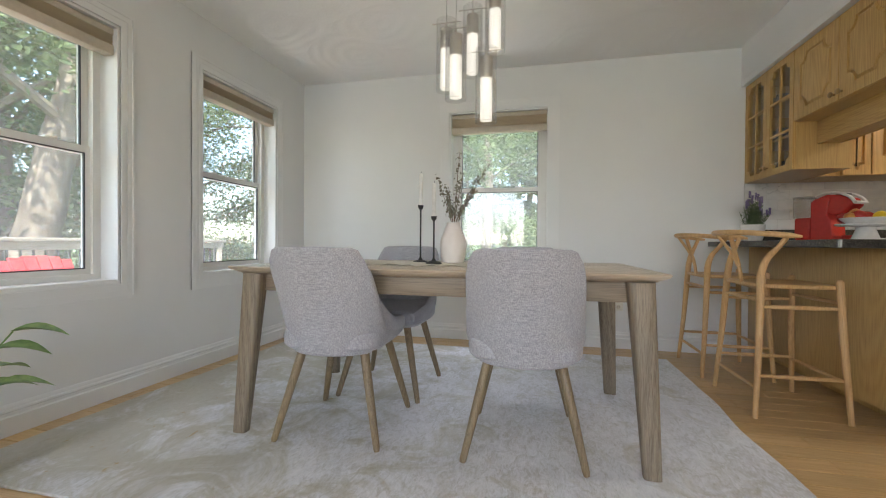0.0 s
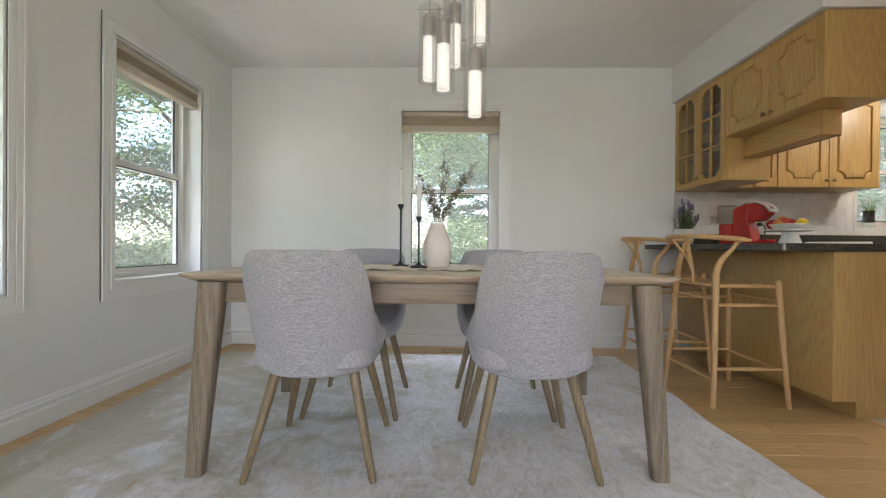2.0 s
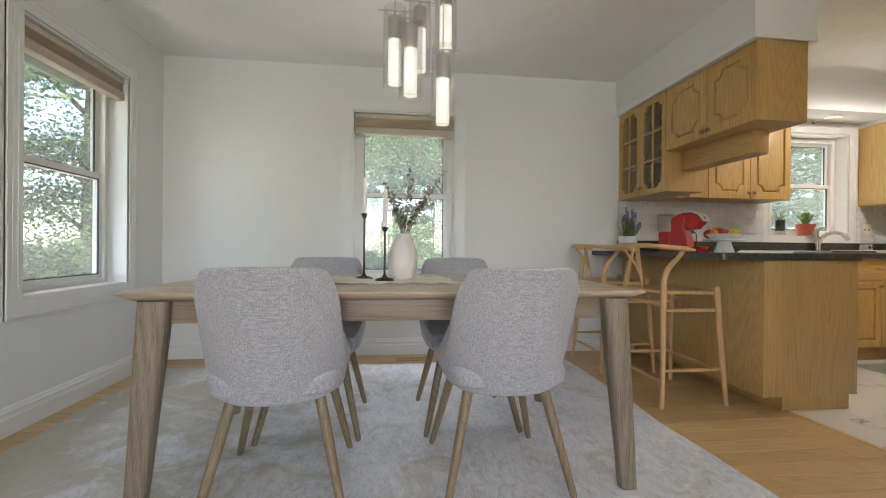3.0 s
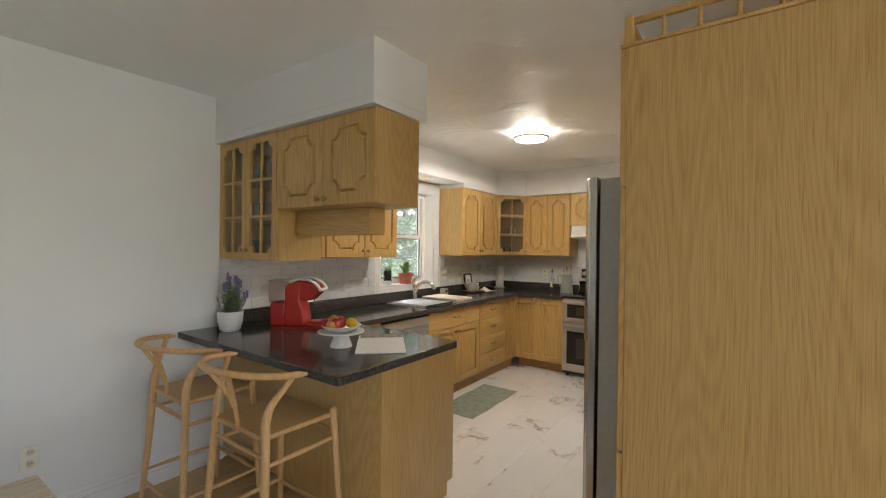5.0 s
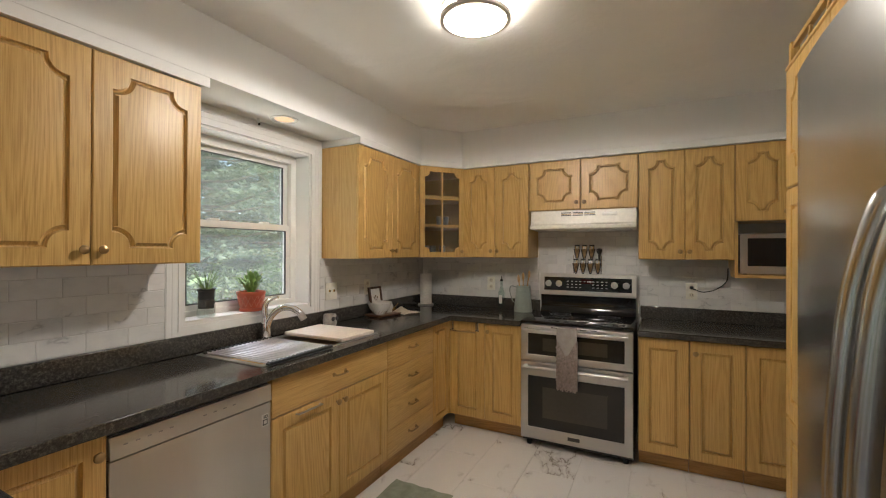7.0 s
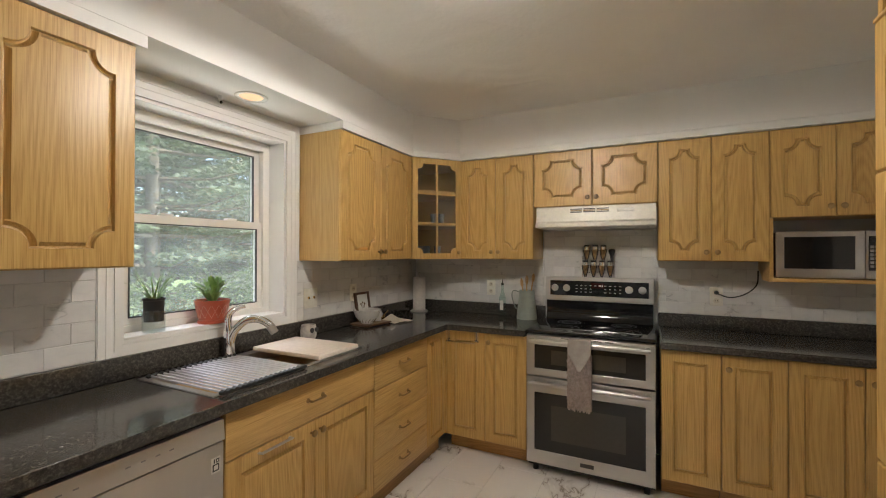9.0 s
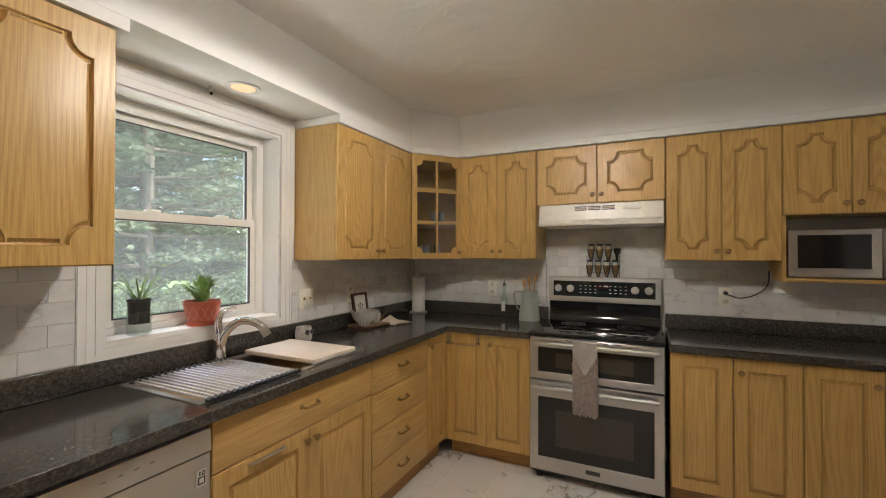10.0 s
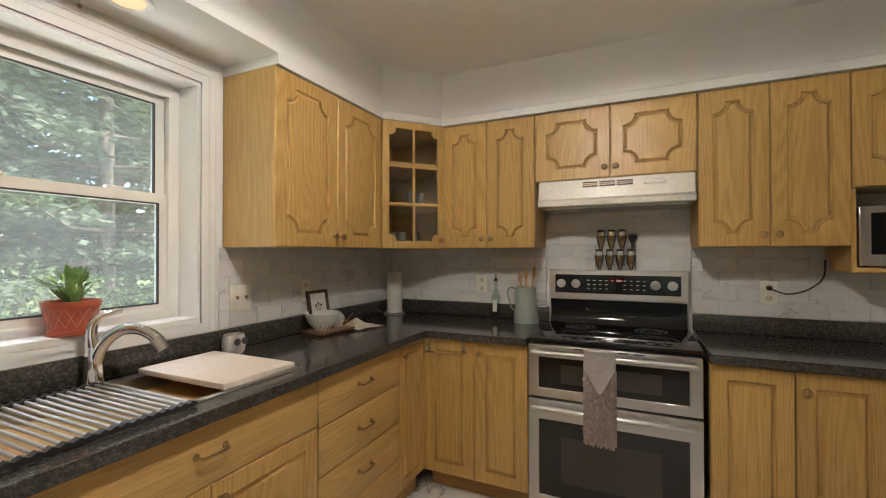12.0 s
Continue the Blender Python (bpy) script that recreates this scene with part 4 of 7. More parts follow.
DWSTEEL = surface("pale_steel", (0.66, 0.64, 0.61), (0.60, 0.58, 0.56), 4.0, 0.42, 200, 0.03, 0.85, (1, 1, 0.05))
dwash = thing("dishwasher", "stainless dishwasher with a dark top control strip", "dishwasher", pose(2.962, 3.722, 0))
bm = solid()
box(bm, 0.003, 0.605, 0.022, 0.56, 0.10, 0.835)
part("tub", bm, DARKGREY, dwash)
bm = solid()
box(bm, 0.003, 0.605, 0.0, 0.022, 0.115, 0.756, 0.004)
part("door_panel", bm, DWSTEEL, dwash)
bm = solid()
prism(bm, [(-0.004, 0.762), (0.022, 0.762), (0.022, 0.830), (0.002, 0.830)], "x", 0.003, 0.605)
strip = part("control_strip", bm, DWSTEEL, dwash)
for k in range(9):
    bm = solid()
    x = 0.04 + 0.035 * k if k < 5 else 0.30 + 0.04 * (k - 5)
    box(bm, x, x + 0.013, -0.0022, 0.004, 0.797, 0.801)
    part("button", bm, INK, strip)
bm = solid()
box(bm, 0.558, 0.590, -0.0015, 0.002, 0.660, 0.712)
badge = part("badge", bm, PAPER, dwash)
bm = solid()
ring(bm, 0.562, 0.586, 0.666, 0.690, 0.004, -0.0025, -0.001)
box(bm, 0.566, 0.570, -0.0025, -0.001, 0.694, 0.707)
ring(bm, 0.574, 0.586, 0.694, 0.707, 0.003, -0.0025, -0.001)
part("badge_print", bm, DARKGREY, badge)
bm = solid()
box(bm, 0.01, 0.60, 0.06, 0.10, 0.0, 0.10)
part("kick_plate", bm, DARKGREY, dwash)

# range with two ovens
RED_DIGIT = glowing("red_digit", (1.0, 0.10, 0.05), 0.04)
rg = thing("range", "stainless double-oven range with a black glass cooktop", "stove", pose(5.288, 3.126, 0, 0, 0, -90))
W = 0.752
bm = solid()
box(bm, 0.004, W - 0.004, 0.04, 0.625, 0.03, 0.888)
part("body", bm, BLACK, rg)
bm = solid()
box(bm, -0.002, W + 0.002, 0.0, 0.56, 0.887, 0.906, 0.006)
top = part("cooktop", bm, BLACKGLASS, rg, "black ceramic glass cooktop")
for x, y, r in ((0.20, 0.17, 0.105), (0.56, 0.16, 0.115), (0.20, 0.42, 0.08), (0.56, 0.42, 0.08)):
    bm = solid()
    for q in (r, r * 0.62):
        prism(bm, [(x + q * math.cos(a), y + q * math.sin(a)) for a in (2 * math.pi * i / 40 for i in range(40))], "z", 0.906, 0.9066,
              [[(x + (q - 0.003) * math.cos(a), y + (q - 0.003) * math.sin(a)) for a in (2 * math.pi * i / 40 for i in range(40))]])
    part("burner_mark", bm, DARKGREY, top)
for z0, z1, g0, g1 in ((0.622, 0.878, 0.668, 0.818), (0.065, 0.612, 0.150, 0.515)):
    bm = solid()
    prism(bm, [(0.004, z0), (W - 0.004, z0), (W - 0.004, z1), (0.004, z1)], "y", -0.012, 0.038, [[(0.055, g0), (W - 0.055, g0), (W - 0.055, g1), (0.055, g1)]])
    d = bevelled(part("oven_door", bm, STEEL, rg), 0.004)
    bm = solid()
    box(bm, 0.05, W - 0.05, -0.008, 0.012, g0 - 0.005, g1 + 0.005)
    pane_ = part("oven_window", bm, OVENGLASS, d)
    bm = solid()
    a_, b_ = (g1 - g0) * 0.20, 0.11
    box(bm, 0.05 + b_, W - 0.05 - b_, -0.0092, -0.007, g0 + a_, g1 - a_)
    part("viewing_window", bm, OVENVIEW, pane_, "clearer middle of the oven glass")
    zh = z1 - 0.030
    bm = solid()
    tube(bm, [(0.03, -0.055, zh), (W - 0.03, -0.055, zh)], 0.0125, seg=12)
    for x in (0.045, W - 0.045):
        box(bm, x - 0.014, x + 0.014, -0.055, -0.010, zh - 0.012, zh + 0.012, 0.004)
    part("handle", bm, STEEL, d, "round stainless handle")
    if z1 > 0.8:
        for k in range(5):
            bm = solid()
            box(bm, 0.22 + 0.065 * k, 0.265 + 0.065 * k, -0.0135, -0.011, 0.866, 0.871)
            part("vent_slot", bm, BLACK, d)
bm = solid()
box(bm, 0.335, 0.415, -0.0145, -0.011, 0.098, 0.122, 0.001)
part("badge", bm, DARKGREY, rg)
bm = solid()
prism(bm, [(0.525, 0.905), (0.605, 0.905), (0.605, 1.21), (0.575, 1.21), (0.565, 1.06), (0.546, 1.045), (0.556, 0.97), (0.550, 0.935)], "x", 0.012, W - 0.012)
guard = part("backguard", bm, BLACKGLASS, rg, "raised control panel behind the cooktop")
bm = solid()
prism(bm, [(0.5395, 1.046), (0.550, 1.222), (0.608, 1.222), (0.608, 1.046)], "x", 0.004, W - 0.004)
bez = bevelled(part("control_panel", bm, STEEL, guard), 0.004)
bm = solid()
prism(bm, [(0.5385, 1.085), (0.5450, 1.194), (0.55, 1.194), (0.545, 1.085)], "x", 0.04, W - 0.04)
part("control_face", bm, BLACKGLASS, guard)
for x in (0.075, 0.16, W - 0.165, W - 0.08):
    bm = solid()
    lathe(bm, [(0.026, 0), (0.026, 0.006), (0.021, 0.008), (0.020, 0.026), (0.0, 0.027)], 20, m=pose(x, 0.543, 1.140, 86))
    box(bm, x - 0.003, x + 0.003, 0.512, 0.518, 1.140, 1.159)
    part("control_knob", bm, STEEL, guard)
for r in range(3):
    for k in range(10):
        if k in (4, 5) and r < 2:
            continue
        bm = solid()
        x = 0.225 + 0.033 * k
        box(bm, x, x + 0.014, 0.5365, 0.543, 1.112 + 0.024 * r, 1.116 + 0.024 * r)
        part("key_print", bm, PAPER, guard)
bm = solid()
box(bm, 0.335, 0.425, 0.5375, 0.545, 1.143, 1.182)
disp = part("clock_display", bm, plain("display_red_glass", (0.035, 0.006, 0.005), 0.06), guard, "small dark red clock display")
for x in (0.386, 0.397, 0.408):
    bm = solid()
    box(bm, x, x + 0.006, 0.5368, 0.540, 1.157, 1.168)
    part("digit", bm, RED_DIGIT, disp, "lit red digit")
for x in (0.05, W - 0.05):
    bm = solid()
    lathe(bm, [(0.018, 0), (0.018, 0.03)], 12, (x, 0.05, 0))
    part("foot", bm, BLACK, rg)

hood = thing("range_hood", "cream enamelled under-cabinet range hood with vent slots", "range hood", pose(5.53, 3.128, 0, 0, 0, -90))
bm = solid()
prism(bm, [(0.0, 1.575), (0.36, 1.570), (0.36, 1.718), (0.03, 1.718), (0.015, 1.615), (0.0, 1.605)], "x", 0.0, 0.758)
bevelled(part("canopy", bm, HOODWHITE, hood), 0.005)
for k in range(3):
    for r in range(3):
        bm = solid()
        x = 0.235 + 0.085 * k
        box(bm, x, x + 0.075, 0.018, 0.024, 1.674 + 0.010 * r, 1.680 + 0.010 * r)
        part("vent_slot", bm, BRASS if r == 1 else DARKGREY, hood)
bm = solid()
box(bm, 0.53, 0.63, 0.017, 0.024, 1.672, 1.694, 0.001)
part("switch_plate", bm, WHITEPLASTIC, hood)
bm = solid()
box(bm, 0.03, 0.72, 0.05, 0.33, 1.564, 1.572)
part("filter", bm, STEEL, hood)

mw = thing("microwave", "stainless countertop microwave with a keypad on the shelf", "microwave", pose(5.622, 1.758, 1.260, 0, 0, -90))
bm = solid()
box(bm, 0, 0.50, 0.012, 0.262, 0.008, 0.262, 0.004)
part("body", bm, DARKGREY, mw)
bm = solid()
prism(bm, [(0.0, 0.006), (0.385, 0.006), (0.385, 0.264), (0.0, 0.264)], "y", -0.012, 0.011, [[(0.04, 0.055), (0.345, 0.055), (0.345, 0.235), (0.04, 0.235)]])
d = bevelled(part("door", bm, STEEL, mw), 0.003)
bm = solid()
box(bm, 0.035, 0.35, -0.009, 0.008, 0.05, 0.24)
part("door_window", bm, BLACKGLASS, d)
bm = solid()
box(bm, 0.388, 0.50, -0.012, 0.011, 0.006, 0.264, 0.003)
panel = part("control_panel", bm, STEEL, mw)
bm = solid()
box(bm, 0.398, 0.490, -0.0135, -0.011, 0.050, 0.235)
pad = part("keypad", bm, BLACKGLASS, panel)
bm = solid()
box(bm, 0.408, 0.480, -0.0145, -0.013, 0.198, 0.226)
part("display", bm, OVENGLASS, panel)
for r in range(6):
    for k in range(4):
        bm = solid()
        box(bm, 0.404 + 0.021 * k, 0.419 + 0.021 * k, -0.0147, -0.013, 0.066 + 0.021 * r, 0.079 + 0.021 * r)
        part("key", bm, INK, panel)
for x, y in ((0.03, 0.03), (0.47, 0.03), (0.03, 0.23), (0.47, 0.23)):
    bm = solid()
    lathe(bm, [(0.012, 0), (0.012, 0.009)], 10, (x, y, 0))
    part("foot", bm, BLACK, mw)

# ---- dining room ----
bm = solid()
n = 60
rx0, rx1, ry0, ry1 = -1.70, 1.375, 1.60, 3.98
edge = []
for (ax_, ay_), (bx_, by_), amp in (((rx0, ry0), (rx1, ry0), 0), ((rx1, ry0), (rx1, ry1), 0.012), ((rx1, ry1), (rx0, ry1), 0.006), ((rx0, ry1), (rx0, ry0), 0.01)):
    for k in range(n):
        t = k / n
        wob = amp * (math.sin(9.0 * t + 1.0) + 0.5 * math.sin(23 * t)) * math.sin(math.pi * t)
        dx, dy = bx_ - ax_, by_ - ay_
        L = math.hypot(dx, dy)
        edge.append((ax_ + dx * t + wob * dy / L, ay_ + dy * t - wob * dx / L))
prism(bm, edge, "z", 0.001, 0.011)
bevelled(tagged(part("area_rug", bm, RUG), "large faded grey and ivory woven area rug", "rug"), 0.004)

TZ = 0.758
tb = thing("dining_table", "weathered brown wooden dining table with splayed tapered legs", "table", pose(-0.010, 2.636, 0.011, 0, 0, 0.7))
bm = solid()
hx, hy = 0.912, 0.478
loops = []
for z, d in ((TZ - 0.045, 0.045), (TZ - 0.023, 0.004), (TZ - 0.017, 0.0), (TZ - 0.013, 0.002), (TZ - 0.011, 0.006)):
    loops.append([(sx * (hx - d), sy * (hy - d), z) for sx, sy in ((-1, -1), (1, -1), (1, 1), (-1, 1))])
loft(bm, loops)
part("tabletop", bm, TABLETOP_SHEEN, tb)
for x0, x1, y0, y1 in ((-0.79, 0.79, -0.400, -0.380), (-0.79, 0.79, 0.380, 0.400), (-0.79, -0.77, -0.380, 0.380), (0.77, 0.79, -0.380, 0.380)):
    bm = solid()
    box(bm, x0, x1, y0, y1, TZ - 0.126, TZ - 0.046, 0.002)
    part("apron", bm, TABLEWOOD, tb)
for sx in (-1, 1):
    for sy in (-1, 1):
        bm = solid()
        loops = []
        for k in range(9):
            t = k / 8
            cx, cy = sx * (0.820 + 0.038 * t), sy * (0.406 + 0.048 * t)
            a, b = 0.050 - 0.018 * t, 0.040 - 0.014 * t
            z = (TZ - 0.046) * (1 - t)
            loops.append([(cx + a * math.copysign(abs(math.cos(q)) ** 0.55, math.cos(q)), cy + b * math.copysign(abs(math.sin(q)) ** 0.55, math.sin(q)), z) for q in (2 * math.pi * i / 20 for i in range(20))])
        loft(bm, loops)
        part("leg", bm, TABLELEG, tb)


def dining_chair(m, label):
    """Upholstered shell chair that faces plus y."""
    ch = thing("dining_chair", label, "chair", m, "chairs round the table")
    bm = solid()
    nu, nv = 18, 14
    rows = []
    for side in (0, 1):
        grid = []
        for j in range(nv + 1):
            v = j / nv
            row = []
            for i in range(nu + 1):
                u = -1 + 2 * i / nu
                au = abs(u)
                hw = 0.238 - 0.022 * v ** 1.3 - 0.020 * max(0, 0.22 - v) ** 2 / 0.0484
                zt = 0.838 - 0.006 * au ** 2 - 0.050 * max(0, (au - 0.78) / 0.22) ** 2.6
                zb = 0.382 + 0.050 * max(0, (au - 0.74) / 0.26) ** 2.4
                hw -= 0.008 * max(0, v - 0.86) / 0.14 * au
                y = -0.268 - 0.118 * v ** 1.2 + (0.15 - 0.09 * v) * au ** 2.6
                bulge = 0.006 * (1 - au ** 2) * math.sin(math.pi * v)
                row.append((u * (hw - 0.012 * side), y - bulge + side * (0.052 - 0.018 * max(0, v - 0.8) / 0.2), zb + (zt - zb) * v - 0.004 * side * (v > 0.9)))
            grid.append([bm.verts.new(p) for p in row])
        rows.append(grid)
    for g in rows:
        for j in range(nv):
            for i in range(nu):
                bm.faces.new((g[j][i], g[j][i + 1], g[j + 1][i + 1], g[j + 1][i]))
    a, b = rows
    rim = [(0, i) for i in range(nu)] + [(j, nu) for j in range(nv)] + [(nv, i) for i in range(nu, 0, -1)] + [(j, 0) for j in range(nv, 0, -1)]
    for (j, i), (q, p) in zip(rim, rim[1:] + rim[:1]):
        bm.faces.new((a[j][i], a[q][p], b[q][p], b[j][i]))
    back_rest = bevelled(part("backrest", bm, FABRIC, ch), 0.012, 3, 50)
    bm = solid()
    loops = []
    for z, s in ((0.392, 0.80), (0.398, 0.93), (0.415, 1.0), (0.450, 1.015), (0.474, 0.99), (0.487, 0.93), (0.492, 0.80), (0.495, 0.45)):
        loops.append([(0.226 * s * math.copysign(abs(math.cos(q)) ** 0.42, math.cos(q)), 0.005 + 0.262 * s * math.copysign(abs(math.sin(q)) ** 0.45, math.sin(q)), z) for q in (2 * math.pi * i / 40 for i in range(40))])
    loft(bm, loops)
    part("seat", bm, FABRIC, ch)
    for sx in (-1, 1):
        bm = solid()
        path = smooth_path([(sx * 0.212, -0.19, 0.60), (sx * 0.218, -0.10, 0.525), (sx * 0.218, 0.0, 0.480), (sx * 0.212, 0.16, 0.462), (sx * 0.195, 0.235, 0.452)], 5)
        tube(bm, path, 0.022, 0.020, 10, [0.016 + 0.008 * math.sin(math.pi * i / (len(path) - 1)) for i in range(len(path))], 1.6)
        part("side_bolster", bm, FABRIC, ch)
    for sx in (-1, 1):
        for sy in (-1, 1):
            top_, low_ = Vector((sx * 0.138, sy * 0.150, 0.405)), Vector((sx * 0.232, sy * 0.243, 0.0))
            bm = solid()
            tube(bm, [top_ + (low_ - top_) * t for t in (0, 0.5, 0.97, 1.0)], 0.018, 0.0105, 14, [0.0205, 0.0178, 0.0138, 0.011])
            leg = part("leg", bm, CHAIRLEG, ch)
            bm = solid()
            tube(bm, [top_ + (low_ - top_) * t for t in (-0.02, 0.06)], 0.0215, 0.0208, 14)
            part("ferrule", bm, BLACK, leg, "black leg collar")
    return ch


dining_chair(pose(-0.438, 2.368, 0.011, 0, 0, 2.5), "grey upholstered dining chair pushed under the table")
dining_chair(pose(0.386, 2.384, 0.011, 0, 0, 1.0), "grey upholstered dining chair pushed under the table")
dining_chair(pose(-0.415, 2.922, 0.011, 0, 0, 180), "grey upholstered dining chair on the window side of the table")
dining_chair(pose(0.357, 2.932, 0.011, 0, 0, 181), "grey upholstered dining chair on the window side of the table")

# runner, vase, candles
bm = solid()
nx, ny = 60, 20
run = [[None] * (ny + 1) for _ in range(nx + 1)]
for i in range(nx + 1):
    for j in range(ny + 1):
        u, v = i / nx, j / ny
        x = -0.60 + 0.83 * u + 0.010 * math.sin(11 * v + 1) * u ** 6
        y = 2.415 + 0.385 * v + 0.012 * math.sin(16 * u + 2) + 0.02 * (u - 0.5) + (0.015 * math.sin(40 * u) if j in (0, ny) else 0)
        z = TZ + 0.003 + 0.012 * abs(noise.noise(Vector((x * 9, y * 14, 0)))) + 0.008 * max(0, math.sin(50 * u + 5 * v)) * abs(v - 0.5)
        run[i][j] = bm.verts.new((x, y, z))
for i in range(nx):
    for j in range(ny):
        bm.faces.new((run[i][j], run[i + 1][j], run[i + 1][j + 1], run[i][j + 1]))
rn = tagged(part("table_runner", bm, LINEN), "cream crumpled linen runner on the dining table", "table runner")
rn.modifiers.new("thick", "SOLIDIFY").thickness = 0.002

vs = thing("vase", "white lumpy ceramic vase with dried eucalyptus branches", "vase", pose(0.012, 2.640, TZ + 0.006))
bm = solid()
prof = [(0.0, 0), (0.048, 0.0), (0.056, 0.006), (0.066, 0.05), (0.068, 0.085), (0.060, 0.13), (0.046, 0.165), (0.036, 0.19), (0.034, 0.208), (0.030, 0.208), (0.030, 0.19), (0.0, 0.12)]
fine = []
for (r0, z0), (r1, z1) in zip(prof, prof[1:]):
    fine += [(r0 + (r1 - r0) * k / 4, z0 + (z1 - z0) * k / 4) for k in range(4)]
lathe(bm, fine + [prof[-1]], 40)
for v in bm.verts:
    r = math.hypot(v.co.x, v.co.y)
    if r > 0.02:
        f = 1 + 0.09 * noise.noise(Vector((v.co.x * 28, v.co.y * 28, v.co.z * 22)))
        v.co.x *= f
        v.co.y *= f
part("pot", bm, surface("matte_ceramic", (0.80, 0.74, 0.69), (0.74, 0.67, 0.62), 12, 0.55, 90, 0.15), vs)
rnd = random.Random(4)


def leaf_disc(bm, p, n, r, sides=6, fold=0.2):
    a = n.orthogonal().normalized()
    b = n.cross(a).normalized()
    q = rnd.random() * 6.28
    c = bm.verts.new(p + n * r * fold)
    ring_ = [bm.verts.new(p + r * (math.cos(q + 6.283 * k / sides) * a + math.sin(q + 6.283 * k / sides) * b)) for k in range(sides)]
    for k in range(sides):
        bm.faces.new((c, ring_[k], ring_[(k + 1) % sides]))


for tip in ((-0.085, 0.0, 0.44), (-0.05, 0.03, 0.40), (0.035, -0.02, 0.56), (0.045, 0.02, 0.47), (0.13, 0.0, 0.44), (0.185, -0.02, 0.50), (0.10, 0.05, 0.38), (-0.02, -0.03, 0.36)):
    tip = Vector(tip)
    path = smooth_path([(0, 0, 0.12), (tip.x * 0.15, tip.y * 0.15, 0.22), (tip.x * 0.55, tip.y * 0.6, 0.22 + (tip.z - 0.22) * 0.5), tip], 10)
    bm = solid()
    tube(bm, path, 0.0022, 0.0012, 5)
    br = part("branch", bm, TWIG, vs)
    bm = solid()
    for k in range(12, len(path)):
        for _ in range(3):
            if rnd.random() < 0.9:
                o = Vector((rnd.uniform(-1, 1), rnd.uniform(-1, 1), rnd.uniform(-0.4, 1))).normalized()
                t = k / len(path)
                leaf_disc(bm, path[k] + o * rnd.uniform(0.006, 0.020), (o + Vector((0, 0, 0.4))).normalized(), rnd.uniform(0.005, 0.010) * (1.15 - 0.4 * t))
    part("leaves", bm, DRYLEAF, br, "small round dried leaves")

for x, y, h in ((-0.164, 2.648, 0.300), (-0.070, 2.560, 0.236)):
    cs = thing("candlestick", "slim black metal candlestick with a white taper candle", "candlestick", pose(x, y, TZ + 0.005), "candlesticks")
    bm = solid()
    lathe(bm, [(0.0, 0), (0.040, 0.0), (0.041, 0.004), (0.034, 0.010), (0.014, 0.015), (0.007, 0.024), (0.0045, 0.03), (0.0045, h - 0.025), (0.007, h - 0.022), (0.013, h - 0.012), (0.015, h), (0.011, h), (0.010, h - 0.008), (0, h - 0.008)], 24)
    part("stick", bm, BLACK, cs)
    bm = solid()
    lathe(bm, [(0.0105, h - 0.006), (0.0105, h + 0.15), (0.008, h + 0.162), (0.003, h + 0.166), (0.0, h + 0.166)], 16)
    cd = part("candle", bm, WAX, cs, "white taper candle")
    bm = solid()
    tube(bm, [(0, 0, h + 0.165), (0.002, 0, h + 0.175)], 0.001, seg=5)
    part("wick", bm, BLACK, cd)

# pendant lamp cluster
pl = thing("pendant_lamp", "cluster of five glass cylinder pendants with bubbled lit cores", "pendant lamp", pose(0.10, 2.64, 0))
bm = solid()
lathe(bm, [(0.0, 2.39), (0.155, 2.39), (0.16, 2.395), (0.16, 2.418), (0.0, 2.418)], 40)
part("canopy", bm, STEEL, pl)
for px, py, z in ((0.035, 2.56, 1.566), (0.182, 2.585, 1.453), (0.087, 2.745, 1.752), (0.209, 2.715, 1.853), (-0.034, 2.655, 1.648)):
    x, y = px - 0.10, py - 2.64
    bm = solid()
    lathe(bm, [(0.0505, z), (0.0525, z + 0.003), (0.0525, z + 0.36), (0.0505, z + 0.362), (0.0485, z + 0.36), (0.0485, z + 0.003)], 32, (x, y, 0))
    bm.faces.ensure_lookup_table()
    for f in [f for f in bm.faces if len(f.verts) == 32]:
        bm.faces.remove(f)
    lo = [v for v in bm.verts]
    for k in range(32):
        bm.faces.new((lo[k], lo[(k + 1) % 32], lo[160 + (k + 1) % 32], lo[160 + k]))
    gl = part("glass_cylinder", bm, LAMPGLASS, pl, "clear glass cylinder")
    gl.visible_shadow = False
    bm = solid()
    lathe(bm, [(0.0, z + 0.012), (0.028, z + 0.012), (0.0295, z + 0.016), (0.0295, z + 0.215), (0.0, z + 0.215)], 28, (x, y, 0))
    for v in bm.verts:
        v.co += Vector((noise.noise(v.co * 160), noise.noise(v.co * 150), 0)) * 0.0015
    part("light_core", bm, PENDANT_GLOW, pl, "bubbled crystal core, lit")
    bm = solid()
    lathe(bm, [(0.0, z + 0.214), (0.031, z + 0.214), (0.031, z + 0.315), (0.026, z + 0.32), (0.006, z + 0.325), (0.006, z + 0.345), (0.0, z + 0.345)], 24, (x, y, 0))
    box(bm, x - 0.075, x + 0.075, y - 0.002, y + 0.002, z + 0.348, z + 0.352)
    part("socket", bm, NICKEL, pl, "brushed steel socket with a cross pin")
    bm = solid()
    tube(bm, [(x, y, z + 0.34), (x, y, 2.392)], 0.0022, seg=6)
    part("cord", bm, STEEL, pl)

